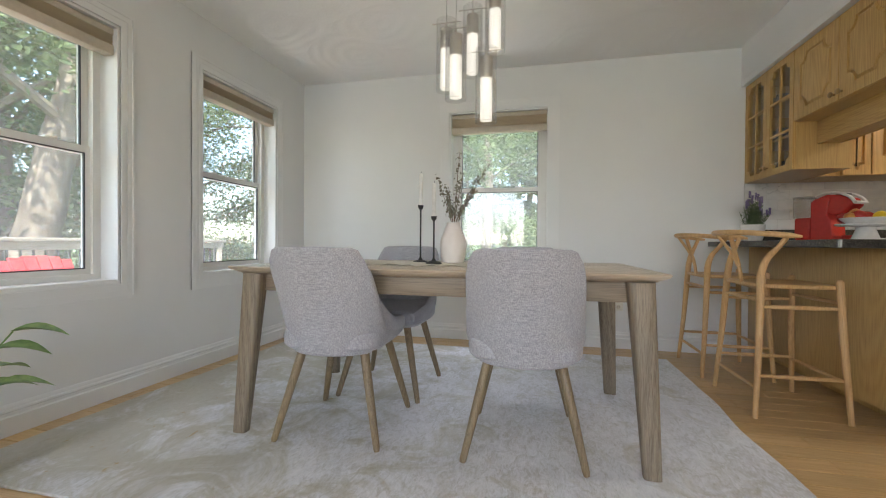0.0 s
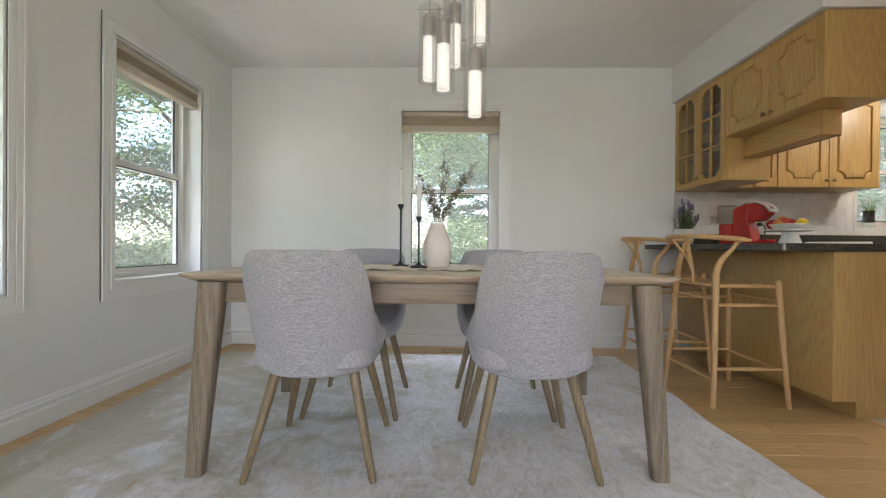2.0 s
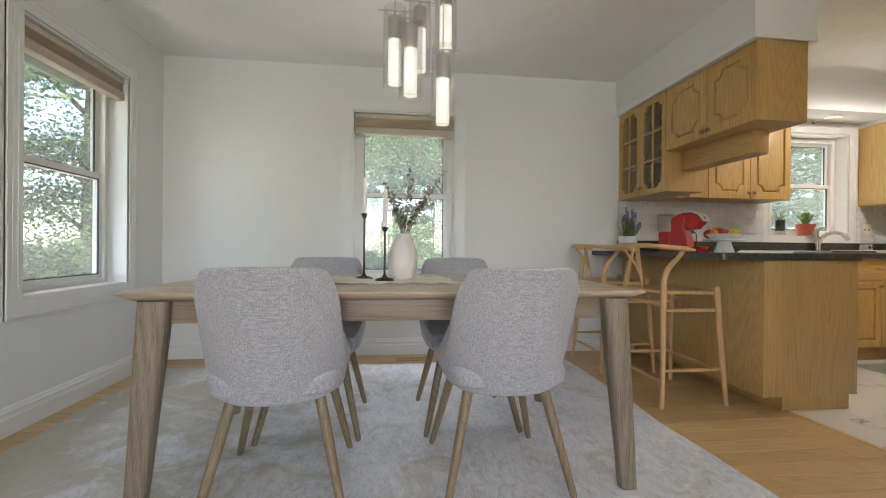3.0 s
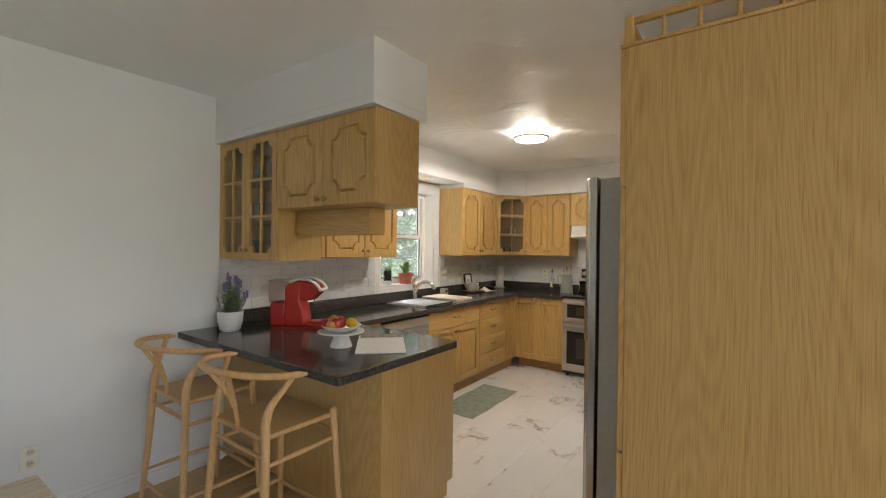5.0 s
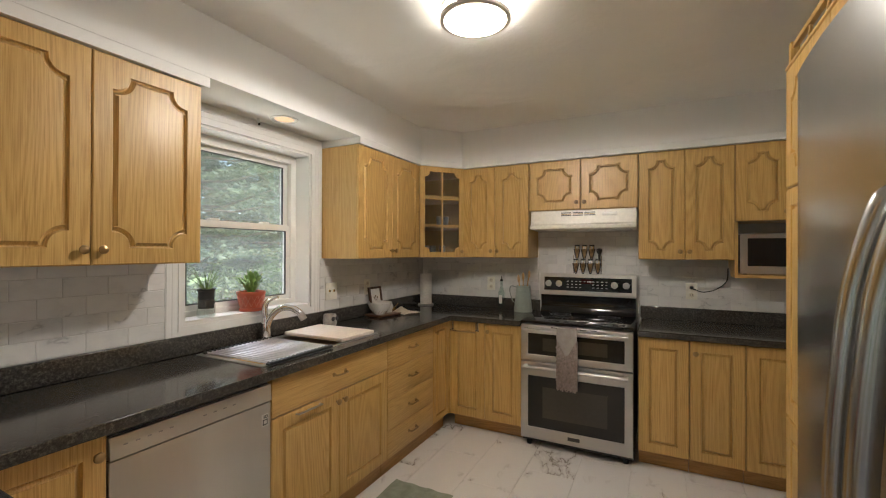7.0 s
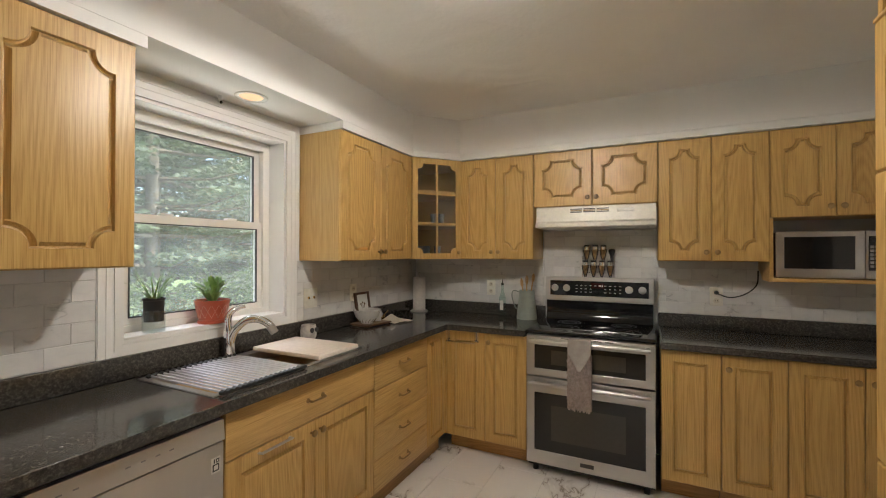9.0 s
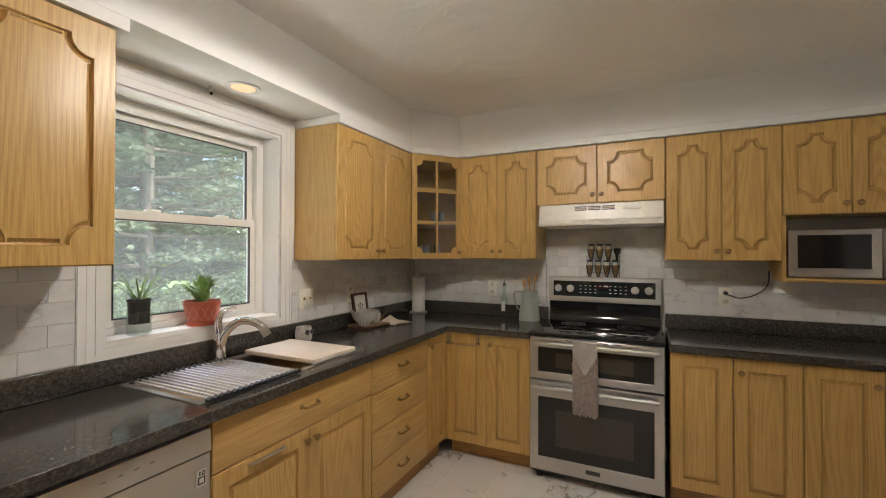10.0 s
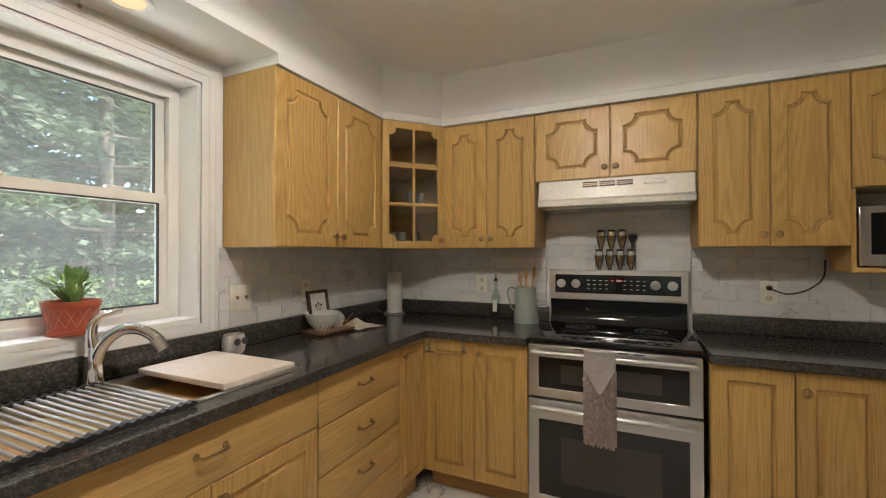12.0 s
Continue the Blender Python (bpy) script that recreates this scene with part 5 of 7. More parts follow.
# bar stools: face plus x
def bar_stool(m):
    st = thing("bar_stool", "pale ash wishbone counter stool with a bent top rail", "stool", m, "stools at the peninsula")
    SZ = 0.665
    for sy in (-1, 1):
        bm = solid()
        path = smooth_path([(-0.215, sy * 0.266, 0.0), (-0.190, sy * 0.235, 0.33), (-0.172, sy * 0.208, SZ), (-0.168, sy * 0.203, SZ + 0.06), (-0.150, sy * 0.214, SZ + 0.130), (-0.112, sy * 0.246, SZ + 0.192), (-0.085, sy * 0.268, SZ + 0.242)], 6)
        k = len(path)
        tube(bm, path, 0.014, 0.012, 12, [0.0125 + 0.0075 * math.sin(math.pi * min(1, i / k * 1.25)) for i in range(k)])
        part("back_leg", bm, STOOLWOOD, st)
        bm = solid()
        tube(bm, [(0.213, sy * 0.262, 0.0), (0.192, sy * 0.236, 0.36), (0.180, sy * 0.214, SZ + 0.022), (0.179, sy * 0.213, SZ + 0.032)], 0.014, 0.016, 12, [0.0125, 0.0185, 0.0185, 0.010])
        part("front_leg", bm, STOOLWOOD, st)
        for z in (0.21, 0.555):
            bm = solid()
            f = z / SZ
            tube(bm, [(-0.203 + 0.03 * f, sy * (0.262 - 0.05 * f), z), (0.0, sy * (0.262 - 0.05 * f), z), (0.203 - 0.025 * f, sy * (0.258 - 0.045 * f), z)], 0.010, seg=8, radii=[0.008, 0.0115, 0.008])
            part("side_stretcher", bm, STOOLWOOD, st)
    for x, z in ((-0.197, 0.145), (0.197, 0.20), (-0.178, 0.585), (0.184, 0.585)):
        bm = solid()
        hw = 0.262 - 0.05 * z / SZ
        tube(bm, [(x, -hw, z), (x, 0, z), (x, hw, z)], 0.01, seg=8, radii=[0.008, 0.0115, 0.008])
        part("stretcher", bm, STOOLWOOD, st)
    bm = solid()
    rail = []
    for k in range(33):
        a = math.pi * (0.5 + k / 32)
        rail.append((-0.075 + 0.225 * math.cos(a), 0.285 * math.sin(a), SZ + 0.250 + 0.022 * abs(math.cos(a))))
    rail = [(-0.030, 0.291, SZ + 0.244)] + rail + [(-0.030, -0.291, SZ + 0.244)]
    tube(bm, rail, 0.013, seg=12, radii=[0.008] + [0.0165] * (len(rail) - 2) + [0.008], flat=0.85)
    part("top_rail", bm, STOOLWOOD, st)
    bm = solid()
    tube(bm, smooth_path([(-0.175, 0.0, SZ - 0.01), (-0.195, 0.0, SZ + 0.09), (-0.228, 0.03, SZ + 0.17), (-0.278, 0.095, SZ + 0.265)], 6), 0.016, 0.013, 8, flat=0.6)
    part("wishbone", bm, STOOLWOOD, st)
    bm = solid()
    tube(bm, smooth_path([(-0.195, 0.0, SZ + 0.09), (-0.228, -0.03, SZ + 0.17), (-0.278, -0.095, SZ + 0.265)], 6), 0.015, 0.013, 8, flat=0.6)
    part("wishbone", bm, STOOLWOOD, st)
    bm = solid()
    prism(bm, rounded([(-0.185, -0.20), (0.192, -0.215), (0.192, 0.215), (-0.185, 0.20)], [0.03] * 4), "z", SZ - 0.018, SZ + 0.004)
    bevelled(part("seat", bm, STOOLWOOD, st), 0.008, 2)
    return st


bar_stool(pose(1.706, 3.182, 0.0, 0, 0, 0.5) @ Matrix.Diagonal((0.96, 0.94, 1.0, 1.0)))
bar_stool(pose(1.692, 3.842, 0.0, 0, 0, -0.5) @ Matrix.Diagonal((0.96, 0.94, 1.0, 1.0)))


def outlet(m, holes=2, name="wall_outlet", label="white double wall outlet with a cover plate"):
    o = thing(name, label, "outlet", m)
    bm = solid()
    box(bm, -0.037, 0.037, -0.006, 0.0, -0.06, 0.06, 0.003)
    part("cover_plate", bm, IVORY, o)
    for k in range(holes):
        z = -0.028 + 0.056 * k
        bm = solid()
        lathe(bm, [(0.017, 0), (0.017, 0.003), (0, 0.003)], 16, m=pose(0, -0.005, z, 90))
        s = part("socket", bm, SOCKET, o)
        bm = solid()
        for x in (-0.006, 0.006):
            box(bm, x - 0.0012, x + 0.0012, -0.009, -0.0075, z - 0.003, z + 0.006)
        part("slots", bm, DARKGREY, s)
    return o


outlet(pose(1.085, YN, 0.375))
outlet(pose(2.70, YN - 0.012, 1.10))
outlet(pose(4.985, YN - 0.012, 1.12))
outlet(pose(XE - 0.012, 3.58, 1.115, 0, 0, -90))
outlet(pose(XE - 0.012, 2.015, 1.115, 0, 0, -90))
sw = thing("light_switch", "white double light switch beside the window", "switch", pose(4.57, YN - 0.012, 1.12))
bm = solid()
box(bm, -0.058, 0.058, -0.006, 0.0, -0.06, 0.06, 0.003)
part("cover_plate", bm, IVORY, sw)
for x in (-0.023, 0.023):
    bm = solid()
    box(bm, x - 0.004, x + 0.004, -0.016, -0.005, -0.004, 0.012, 0.001)
    part("toggle", bm, GOLD, sw)

vt = thing("floor_vent", "brown metal floor register by the wall", "vent", pose(0.14, 4.12, 0.0))
bm = solid()
ring(bm, -0.13, 0.13, -0.05, 0.05, 0.012, 0.0, 0.005)
for v in bm.verts:
    v.co = Vector((v.co.x, v.co.z, v.co.y))
part("rim", bm, BRASS, vt)
for k in range(14):
    bm = solid()
    box(bm, -0.112 + 0.016 * k, -0.104 + 0.016 * k, -0.04, 0.04, 0.0005, 0.0035)
    part("slat", bm, BRASS, vt)

# house plant by the west wall
hp = thing("house_plant", "leafy green potted plant on the floor", "plant", pose(-1.42, 1.46, 0.0))
bm = solid()
lathe(bm, [(0, 0), (0.10, 0), (0.13, 0.22), (0.135, 0.24), (0.12, 0.24), (0.115, 0.20), (0, 0.20)], 28)
part("pot", bm, WHITE, hp)


def blade(bm, root, tip, width, sag=0.0, n=6):
    root, tip = Vector(root), Vector(tip)
    d = tip - root
    side = d.cross(Vector((0, 0, 1)))
    side = side.normalized() if side.length > 1e-5 else Vector((1, 0, 0))
    up = side.cross(d).normalized()
    prev = None
    for k in range(n + 1):
        t = k / n
        c = root + d * t - Vector((0, 0, sag * t * t))
        w = width * math.sin(math.pi * (0.08 + 0.92 * t) ** 0.8) * 0.5 + 0.0008
        row = [bm.verts.new(c - side * w + up * w * 0.3), bm.verts.new(c), bm.verts.new(c + side * w + up * w * 0.3)]
        if prev:
            bm.faces.new((prev[0], prev[1], row[1], row[0]))
            bm.faces.new((prev[1], prev[2], row[2], row[1]))
        prev = row


rnd = random.Random(9)
for k in range(22):
    a, r, z = rnd.uniform(0, 6.28), rnd.uniform(0.10, 0.24), rnd.uniform(0.34, 0.58)
    p = Vector((r * math.cos(a), r * math.sin(a), z))
    bm = solid()
    tube(bm, smooth_path([(0.02 * math.cos(a), 0.02 * math.sin(a), 0.19), p * 0.5 + Vector((0, 0, z * 0.25)), p], 5), 0.004, 0.0025, 6)
    stem = part("stem", bm, LEAF, hp)
    bm = solid()
    blade(bm, p, p + Vector((0.15 * math.cos(a), 0.15 * math.sin(a), 0.03)), 0.105, 0.06)
    part("leaf", bm, LEAF, stem)

# ---- kitchen lights ----
fl = thing("ceiling_light", "round flush ceiling light with a frosted lit diffuser", "ceiling light", pose(3.90, 2.915, 0))
bm = solid()
lathe(bm, [(0.0, H - 0.001), (0.138, H - 0.001), (0.140, H - 0.012), (0.0, H - 0.014)], 48)
part("rim", bm, WHITE, fl)
bm = solid()
lathe(bm, [(0.105, H - 0.013), (0.112, H - 0.034), (0.136, H - 0.044), (0.139, H - 0.052), (0.120, H - 0.062), (0.075, H - 0.071), (0.0, H - 0.075)], 48)
part("diffuser", bm, DISC_GLOW, fl, "lit frosted diffuser")
bm = solid()
lathe(bm, [(0.1395, H - 0.040), (0.146, H - 0.041), (0.147, H - 0.055), (0.1395, H - 0.057)], 48)
part("band", bm, plain("cream_ring", (0.62, 0.57, 0.50), 0.4), fl, "cream ring round the diffuser")
lamp = bpy.data.lights.new("ceiling_lamp", "SPOT")
lamp.spot_size, lamp.spot_blend, lamp.energy, lamp.color, lamp.shadow_soft_size = radians(178), 0.08, 7.9, (1.0, 0.94, 0.86), 0.06
new("ceiling_lamp", lamp).matrix_world = look((3.90, 2.915, H - 0.14), (3.90, 2.915, 0))
rl = thing("recessed_light", "recessed can light in the soffit above the sink", "recessed light", pose(4.01, 4.135, 2.155))
bm = solid()
lathe(bm, [(0.052, -0.001), (0.075, -0.001), (0.075, -0.004), (0.070, -0.006), (0.055, -0.004), (0.052, -0.001)], 32)
part("trim_ring", bm, WHITE, rl)
bm = solid()
lathe(bm, [(0.0, -0.0012), (0.0535, -0.0012), (0.0535, -0.0022), (0.0, -0.0022)], 32)
part("bulb_face", bm, CAN_GLOW, rl, "warm lit reflector")
lamp = bpy.data.lights.new("sink_lamp", "SPOT")
lamp.spot_size, lamp.spot_blend, lamp.energy, lamp.color, lamp.shadow_soft_size = radians(110), 0.6, 1.5, (1.0, 0.70, 0.42), 0.04
new("sink_lamp", lamp).matrix_world = look((4.01, 4.135, 2.145), (4.01, 4.13, 0))
bm = solid()
tube(bm, [(3.93, 4.255, 2.155), (3.93, 4.255, 2.125), (3.93, 4.245, 2.12)], 0.008, seg=8)
tagged(part("ceiling_hook", bm, CHROME), "small chrome hook above the kitchen window", "hook")

# ---- sink and what stands round it ----
sk = thing("sink", "stainless double sink set into the worktop", "sink", pose(0, 0, 0))
x0, x1, y0, y1 = SINK
bm = solid()
prism(bm, [(x0 - 0.012, y0 - 0.012), (x1 + 0.012, y0 - 0.012), (x1 + 0.012, y1 + 0.04), (x0 - 0.012, y1 + 0.04)], "z", 0.896, 0.900,
      [[(x0 + 0.012, y0 + 0.012), (3.965, y0 + 0.012), (3.965, y1 - 0.012), (x0 + 0.012, y1 - 0.012)], [(4.005, y0 + 0.012), (x1 - 0.012, y0 + 0.012), (x1 - 0.012, y1 - 0.012), (4.005, y1 - 0.012)]])
part("sink_rim", bm, STEEL, sk)
for a, b in ((x0 + 0.012, 3.965), (4.005, x1 - 0.012)):
    bm = solid()
    loft(bm, [[(a, y0 + 0.012, 0.897), (b, y0 + 0.012, 0.897), (b, y1 - 0.012, 0.897), (a, y1 - 0.012, 0.897)], [(a + 0.015, y0 + 0.03, 0.705), (b - 0.015, y0 + 0.03, 0.705), (b - 0.015, y1 - 0.03, 0.705), (a + 0.015, y1 - 0.03, 0.705)]])
    bm.faces.ensure_lookup_table()
    up = [f for f in bm.faces if all(v.co.z > 0.85 for v in f.verts)]
    for f in up:
        bm.faces.remove(f)
    part("bowl", bm, STEEL, sk)

fc = thing("faucet", "chrome single-lever kitchen faucet with an arched spout", "faucet", pose(3.965, 4.225, 0.900))
bm = solid()
lathe(bm, [(0.0, 0), (0.034, 0), (0.034, 0.006), (0.028, 0.012), (0.026, 0.05), (0.024, 0.10), (0.020, 0.125), (0.0, 0.132)], 24)
part("body", bm, CHROME, fc)
bm = solid()
tube(bm, smooth_path([(0.0, 0.0, 0.05), (0.01, -0.03, 0.13), (0.035, -0.075, 0.175), (0.065, -0.125, 0.180), (0.09, -0.165, 0.155), (0.10, -0.180, 0.130)], 6), 0.019, 0.017, 14)
sp = part("spout", bm, CHROME, fc)
bm = solid()
tube(bm, [(0.093, -0.170, 0.148), (0.105, -0.188, 0.112)], 0.021, 0.019, 14)
part("spray_head", bm, STEEL, sp)
bm = solid()
tube(bm, smooth_path([(0.0, 0.0, 0.11), (-0.004, 0.005, 0.175), (0.012, 0.0, 0.215), (0.055, -0.01, 0.232), (0.075, -0.015, 0.232)], 5), 0.013, 0.007, 12, [0.020 - 0.0125 * i / 20 for i in range(21)])
part("lever", bm, CHROME, fc)

RODSTEEL = plain("satin_steel", (0.72, 0.72, 0.74), 0.38, 0.9)
rk = thing("drying_rack", "roll-up steel rod drying rack over the sink", "drying rack", pose(3.585, 3.755, 0.902))
for k in range(17):
    bm = solid()
    tube(bm, [(0.008 + 0.0240 * k, 0.008, 0.006), (0.008 + 0.0240 * k, 0.442, 0.006)], 0.0045, seg=8)
    part("rod", bm, RODSTEEL, rk)
for y in (0.0, 0.438):
    bm = solid()
    prism(bm, [(-0.004 + 0.0120 * k, 0.0) for k in (0, 34)] + [(-0.004 + 0.0120 * k, 0.014 if k % 2 else 0.008) for k in range(34, -1, -1)], "y", y - 0.004, y + 0.016)
    part("end_strip", bm, BLACK, rk, "black silicone edge strip")
bm = solid()
box(bm, 4.098, 4.395, 3.785, 4.225, 0.901, 0.922, 0.005)
tagged(part("cutting_board", bm, plain("pale_board", (0.72, 0.64, 0.56), 0.5)), "pale cutting board laid over the sink", "cutting board")


def potted(m, name, label, pot, pot_mat, soil_z, soil_r):
    t = thing(name, label, "plant", m)
    bm = solid()
    lathe(bm, pot, 32)
    p = part("pot", bm, pot_mat, t)
    bm = solid()
    lathe(bm, [(0, soil_z - 0.01), (soil_r, soil_z - 0.01), (soil_r, soil_z), (0, soil_z + 0.004)], 20)
    part("soil", bm, SOIL, t)
    return t


SILL = 1.0585
t = thing("jar_plant", "spider plant in a black cup set in a clear jar", "plant", pose(3.685, 4.34, SILL))
bm = solid()
lathe(bm, [(0, 0), (0.040, 0), (0.044, 0.006), (0.044, 0.085), (0.040, 0.094), (0.0375, 0.094), (0.041, 0.083), (0.041, 0.008), (0, 0.006)], 28)
g = part("jar", bm, clear("jar_glass", (0.93, 0.96, 0.95)), t, "clear glass jar")
bm = solid()
lathe(bm, [(0, 0.045), (0.037, 0.045), (0.0395, 0.135), (0.044, 0.137), (0.044, 0.146), (0.038, 0.146), (0.036, 0.13), (0, 0.13)], 28)
part("cup", bm, BLACK, t, "black plastic cup")
rnd = random.Random(2)
for k in range(30):
    a = rnd.uniform(0, 6.28)
    r, z = rnd.uniform(0.02, 0.13), rnd.uniform(0.19, 0.33)
    bm = solid()
    blade(bm, (0.01 * math.cos(a), 0.01 * math.sin(a), 0.13), (r * math.cos(a), 0.5 * r * math.sin(a), z), 0.006, 0.02 + r * 0.3)
    part("leaf", bm, LEAF, t)
t = potted(pose(3.955, 4.335, SILL), "potted_plant", "christmas cactus in a red patterned clay pot", [(0, 0), (0.062, 0), (0.066, 0.004), (0.064, 0.016), (0.058, 0.018), (0.060, 0.024), (0.076, 0.092), (0.079, 0.096), (0.079, 0.112), (0.073, 0.112), (0.070, 0.095), (0, 0.095)], TERRACOTTA, 0.102, 0.071)
bm = solid()
for k in range(14):
    a0 = 6.283 * k / 14
    for sgn in (-1, 1):
        pts = [((0.0625 + 0.0135 * q) * math.cos(a0 + sgn * 0.42 * q), (0.0625 + 0.0135 * q) * math.sin(a0 + sgn * 0.42 * q), 0.028 + 0.060 * q) for q in (0, 0.25, 0.5, 0.75, 1)]
        tube(bm, pts, 0.0011, seg=4)
part("lattice_relief", bm, plain("pale_glaze", (0.66, 0.30, 0.22), 0.4), t)
for k in range(44):
    a, r = rnd.uniform(0, 6.28), rnd.uniform(0.02, 0.135)
    z = 0.20 - r * 0.35 + rnd.uniform(0, 0.06)
    p0 = Vector((0.015 * math.cos(a), 0.015 * math.sin(a), 0.10))
    p2 = Vector((r * math.cos(a), 0.75 * r * math.sin(a), z))
    p1 = p0.lerp(p2, 0.5) + Vector((0, 0, 0.02))
    bm = solid()
    blade(bm, p0, p1, 0.018, 0.0, 4)
    blade(bm, p1, p2, 0.024, 0.006, 4)
    part("leaf", bm, LEAF, t)

CT = 0.896
t = potted(pose(1.975, 4.095, CT), "lavender_plant", "lavender in a round white pot on the worktop", [(0, 0), (0.050, 0), (0.062, 0.012), (0.074, 0.06), (0.078, 0.125), (0.071, 0.125), (0.068, 0.06), (0, 0.10)], WHITE, 0.108, 0.070)
SAGE = surface("lavender_leaf", (0.22, 0.29, 0.15), (0.12, 0.18, 0.08), 30, 0.6, 100, 0.1)
for k in range(40):
    a, r = rnd.uniform(0, 6.28), rnd.uniform(0.0, 0.115)
    z = rnd.uniform(0.23, 0.365) - r * 0.55
    tip = Vector((r * math.cos(a), r * math.sin(a), z))
    bm = solid()
    path = smooth_path([(tip.x * 0.2, tip.y * 0.2, 0.10), (tip.x * 0.6, tip.y * 0.6, z * 0.6), tip], 5)
    tube(bm, path, 0.0016, 0.001, 5)
    stem = part("stem", bm, SAGE, t)
    bm = solid()
    for q in range(1, 9):
        pnt = path[min(q, len(path) - 1)]
        for _ in range(2):
            b = rnd.uniform(0, 6.28)
            blade(bm, pnt, pnt + Vector((0.035 * math.cos(b), 0.035 * math.sin(b), 0.022)), 0.006, 0.0, 3)
    part("leaves", bm, SAGE, stem)
    if k % 2 == 0:
        bm = solid()
        for q in range(7):
            for _ in range(4):
                b = rnd.uniform(0, 6.28)
                leaf_disc(bm, tip + Vector((0.006 * math.cos(b), 0.006 * math.sin(b), 0.007 * q - 0.01)), Vector((math.cos(b), math.sin(b), 0.5)).normalized(), 0.006, 5, 0.5)
        part("flower", bm, LAVENDER, stem)

# coffee maker on its tray
cm = thing("coffee_maker", "red single-cup coffee maker with a clear water tank", "coffee maker", pose(2.355, 3.895, CT, 0, 0, 33) @ Matrix.Diagonal((1.0, 0.96, 0.89, 1.0)))
bm = solid()
prism(bm, rounded([(-0.10, -0.19), (0.10, -0.19), (0.10, 0.17), (-0.10, 0.17)], [0.03] * 4), "z", 0.0, 0.010)
tr = bevelled(part("tray", bm, RED, cm, "red perforated tray"), 0.003)
bm = solid()
prism(bm, [(-0.155, 0.012), (0.085, 0.012), (0.085, 0.30), (0.06, 0.325), (0.0, 0.335), (-0.03, 0.325), (-0.02, 0.24), (-0.015, 0.20), (-0.035, 0.16), (-0.045, 0.10), (-0.050, 0.035), (-0.155, 0.030)], "x", -0.075, 0.075)
body = bevelled(part("body", bm, RED, cm), 0.010, 3)
bm = solid()
prism(bm, [(-0.005, 0.225), (0.05, 0.33), (-0.005, 0.352), (-0.075, 0.345), (-0.13, 0.315), (-0.155, 0.270), (-0.14, 0.250), (-0.10, 0.205), (-0.04, 0.195)], "x", -0.068, 0.068)
bevelled(part("brew_head", bm, RED, cm), 0.012, 3)
bm = solid()
path = smooth_path([(0, 0.055, 0.340), (0, 0.0, 0.362), (0, -0.075, 0.358), (0, -0.135, 0.325), (0, -0.163, 0.285)], 6)
for x in (-0.062, 0.062):
    tube(bm, [(x, p.y, p.z) for p in path], 0.016, 0.016, 10, flat=0.6)
tube(bm, [(-0.062, -0.163, 0.283), (0.062, -0.163, 0.283)], 0.012, seg=8)
part("lid_band", bm, plain("silver_plastic", (0.72, 0.72, 0.72), 0.3), cm, "silver lid lever")
bm = solid()
box(bm, -0.03, 0.03, -0.10, -0.04, 0.345, 0.356, 0.003)
part("display", bm, DARKGREY, cm)
bm = solid()
lathe(bm, [(0.0, 0.030), (0.055, 0.030), (0.058, 0.036), (0.055, 0.046), (0.0, 0.048)], 28, (0, -0.125, 0))
part("drip_tray", bm, RED, cm)
bm = solid()
box(bm, -0.072, 0.072, 0.088, 0.190, 0.012, 0.185, 0.014, 3)
part("tank_base", bm, RED, cm)
bm = solid()
prism(bm, rounded([(-0.072, 0.088), (0.072, 0.088), (0.078, 0.200), (-0.078, 0.200)], [0.015] * 4), "z", 0.186, 0.342)
part("water_tank", bm, clear("smoked_tank", (0.93, 0.91, 0.90), 0.03, 0.16), cm, "clear plastic water tank")
bm = solid()
prism(bm, rounded([(-0.075, 0.086), (0.075, 0.086), (0.08, 0.203), (-0.08, 0.203)], [0.015] * 4), "z", 0.343, 0.351)
part("tank_lid", bm, plain("grey_lid", (0.35, 0.33, 0.32), 0.3), cm)
bm = solid()
tube(bm, smooth_path([(2.42, 3.96, 0.906), (2.52, 4.06, 0.902), (2.60, 4.11, 0.902), (2.66, 4.20, 0.903), (2.70, 4.19, 0.911), (2.66, 4.235, 0.907), (2.715, 4.245, 0.926), (2.735, 4.247, 1.01), (2.728, 4.245, 1.06), (2.706, 4.262, 1.077)], 6), 0.0042, seg=8)
box(bm, 2.690, 2.720, 4.252, 4.286, 1.062, 1.092, 0.006)
tagged(part("power_cable", bm, BLACK), "black power cable with a plug in the wall outlet", "cable")

# cake stand, bowl and fruit
ck = thing("cake_stand", "white ceramic cake stand with a bowl of fruit on it", "cake stand", pose(2.128, 3.217, CT))
bm = solid()
lathe(bm, [(0, 0), (0.058, 0), (0.060, 0.004), (0.050, 0.03), (0.040, 0.06), (0.040, 0.072), (0.118, 0.078), (0.125, 0.082), (0.124, 0.088), (0.045, 0.084), (0, 0.084)], 44)
part("stand", bm, WHITE, ck)
bw = thing("fruit_bowl", "shallow white bowl on the cake stand", "bowl", pose(2.128, 3.217, CT + 0.0845))
bm = solid()
lathe(bm, [(0, 0), (0.055, 0), (0.085, 0.012), (0.108, 0.034), (0.105, 0.036), (0.082, 0.016), (0.05, 0.006), (0, 0.006)], 44)
part("bowl", bm, WHITE, bw)
APPLE = surface("red_apple", (0.42, 0.03, 0.025), (0.26, 0.012, 0.014), 14, 0.25, 60, 0.05, 0, (1, 1, 0.3))
YELLOW = plain("lemon_peel", (0.80, 0.56, 0.03), 0.4)
BLUSH = surface("blush_apple", (0.55, 0.30, 0.05), (0.42, 0.04, 0.03), 24, 0.3, 90, 0.05, 0, (1, 1, 0.2))


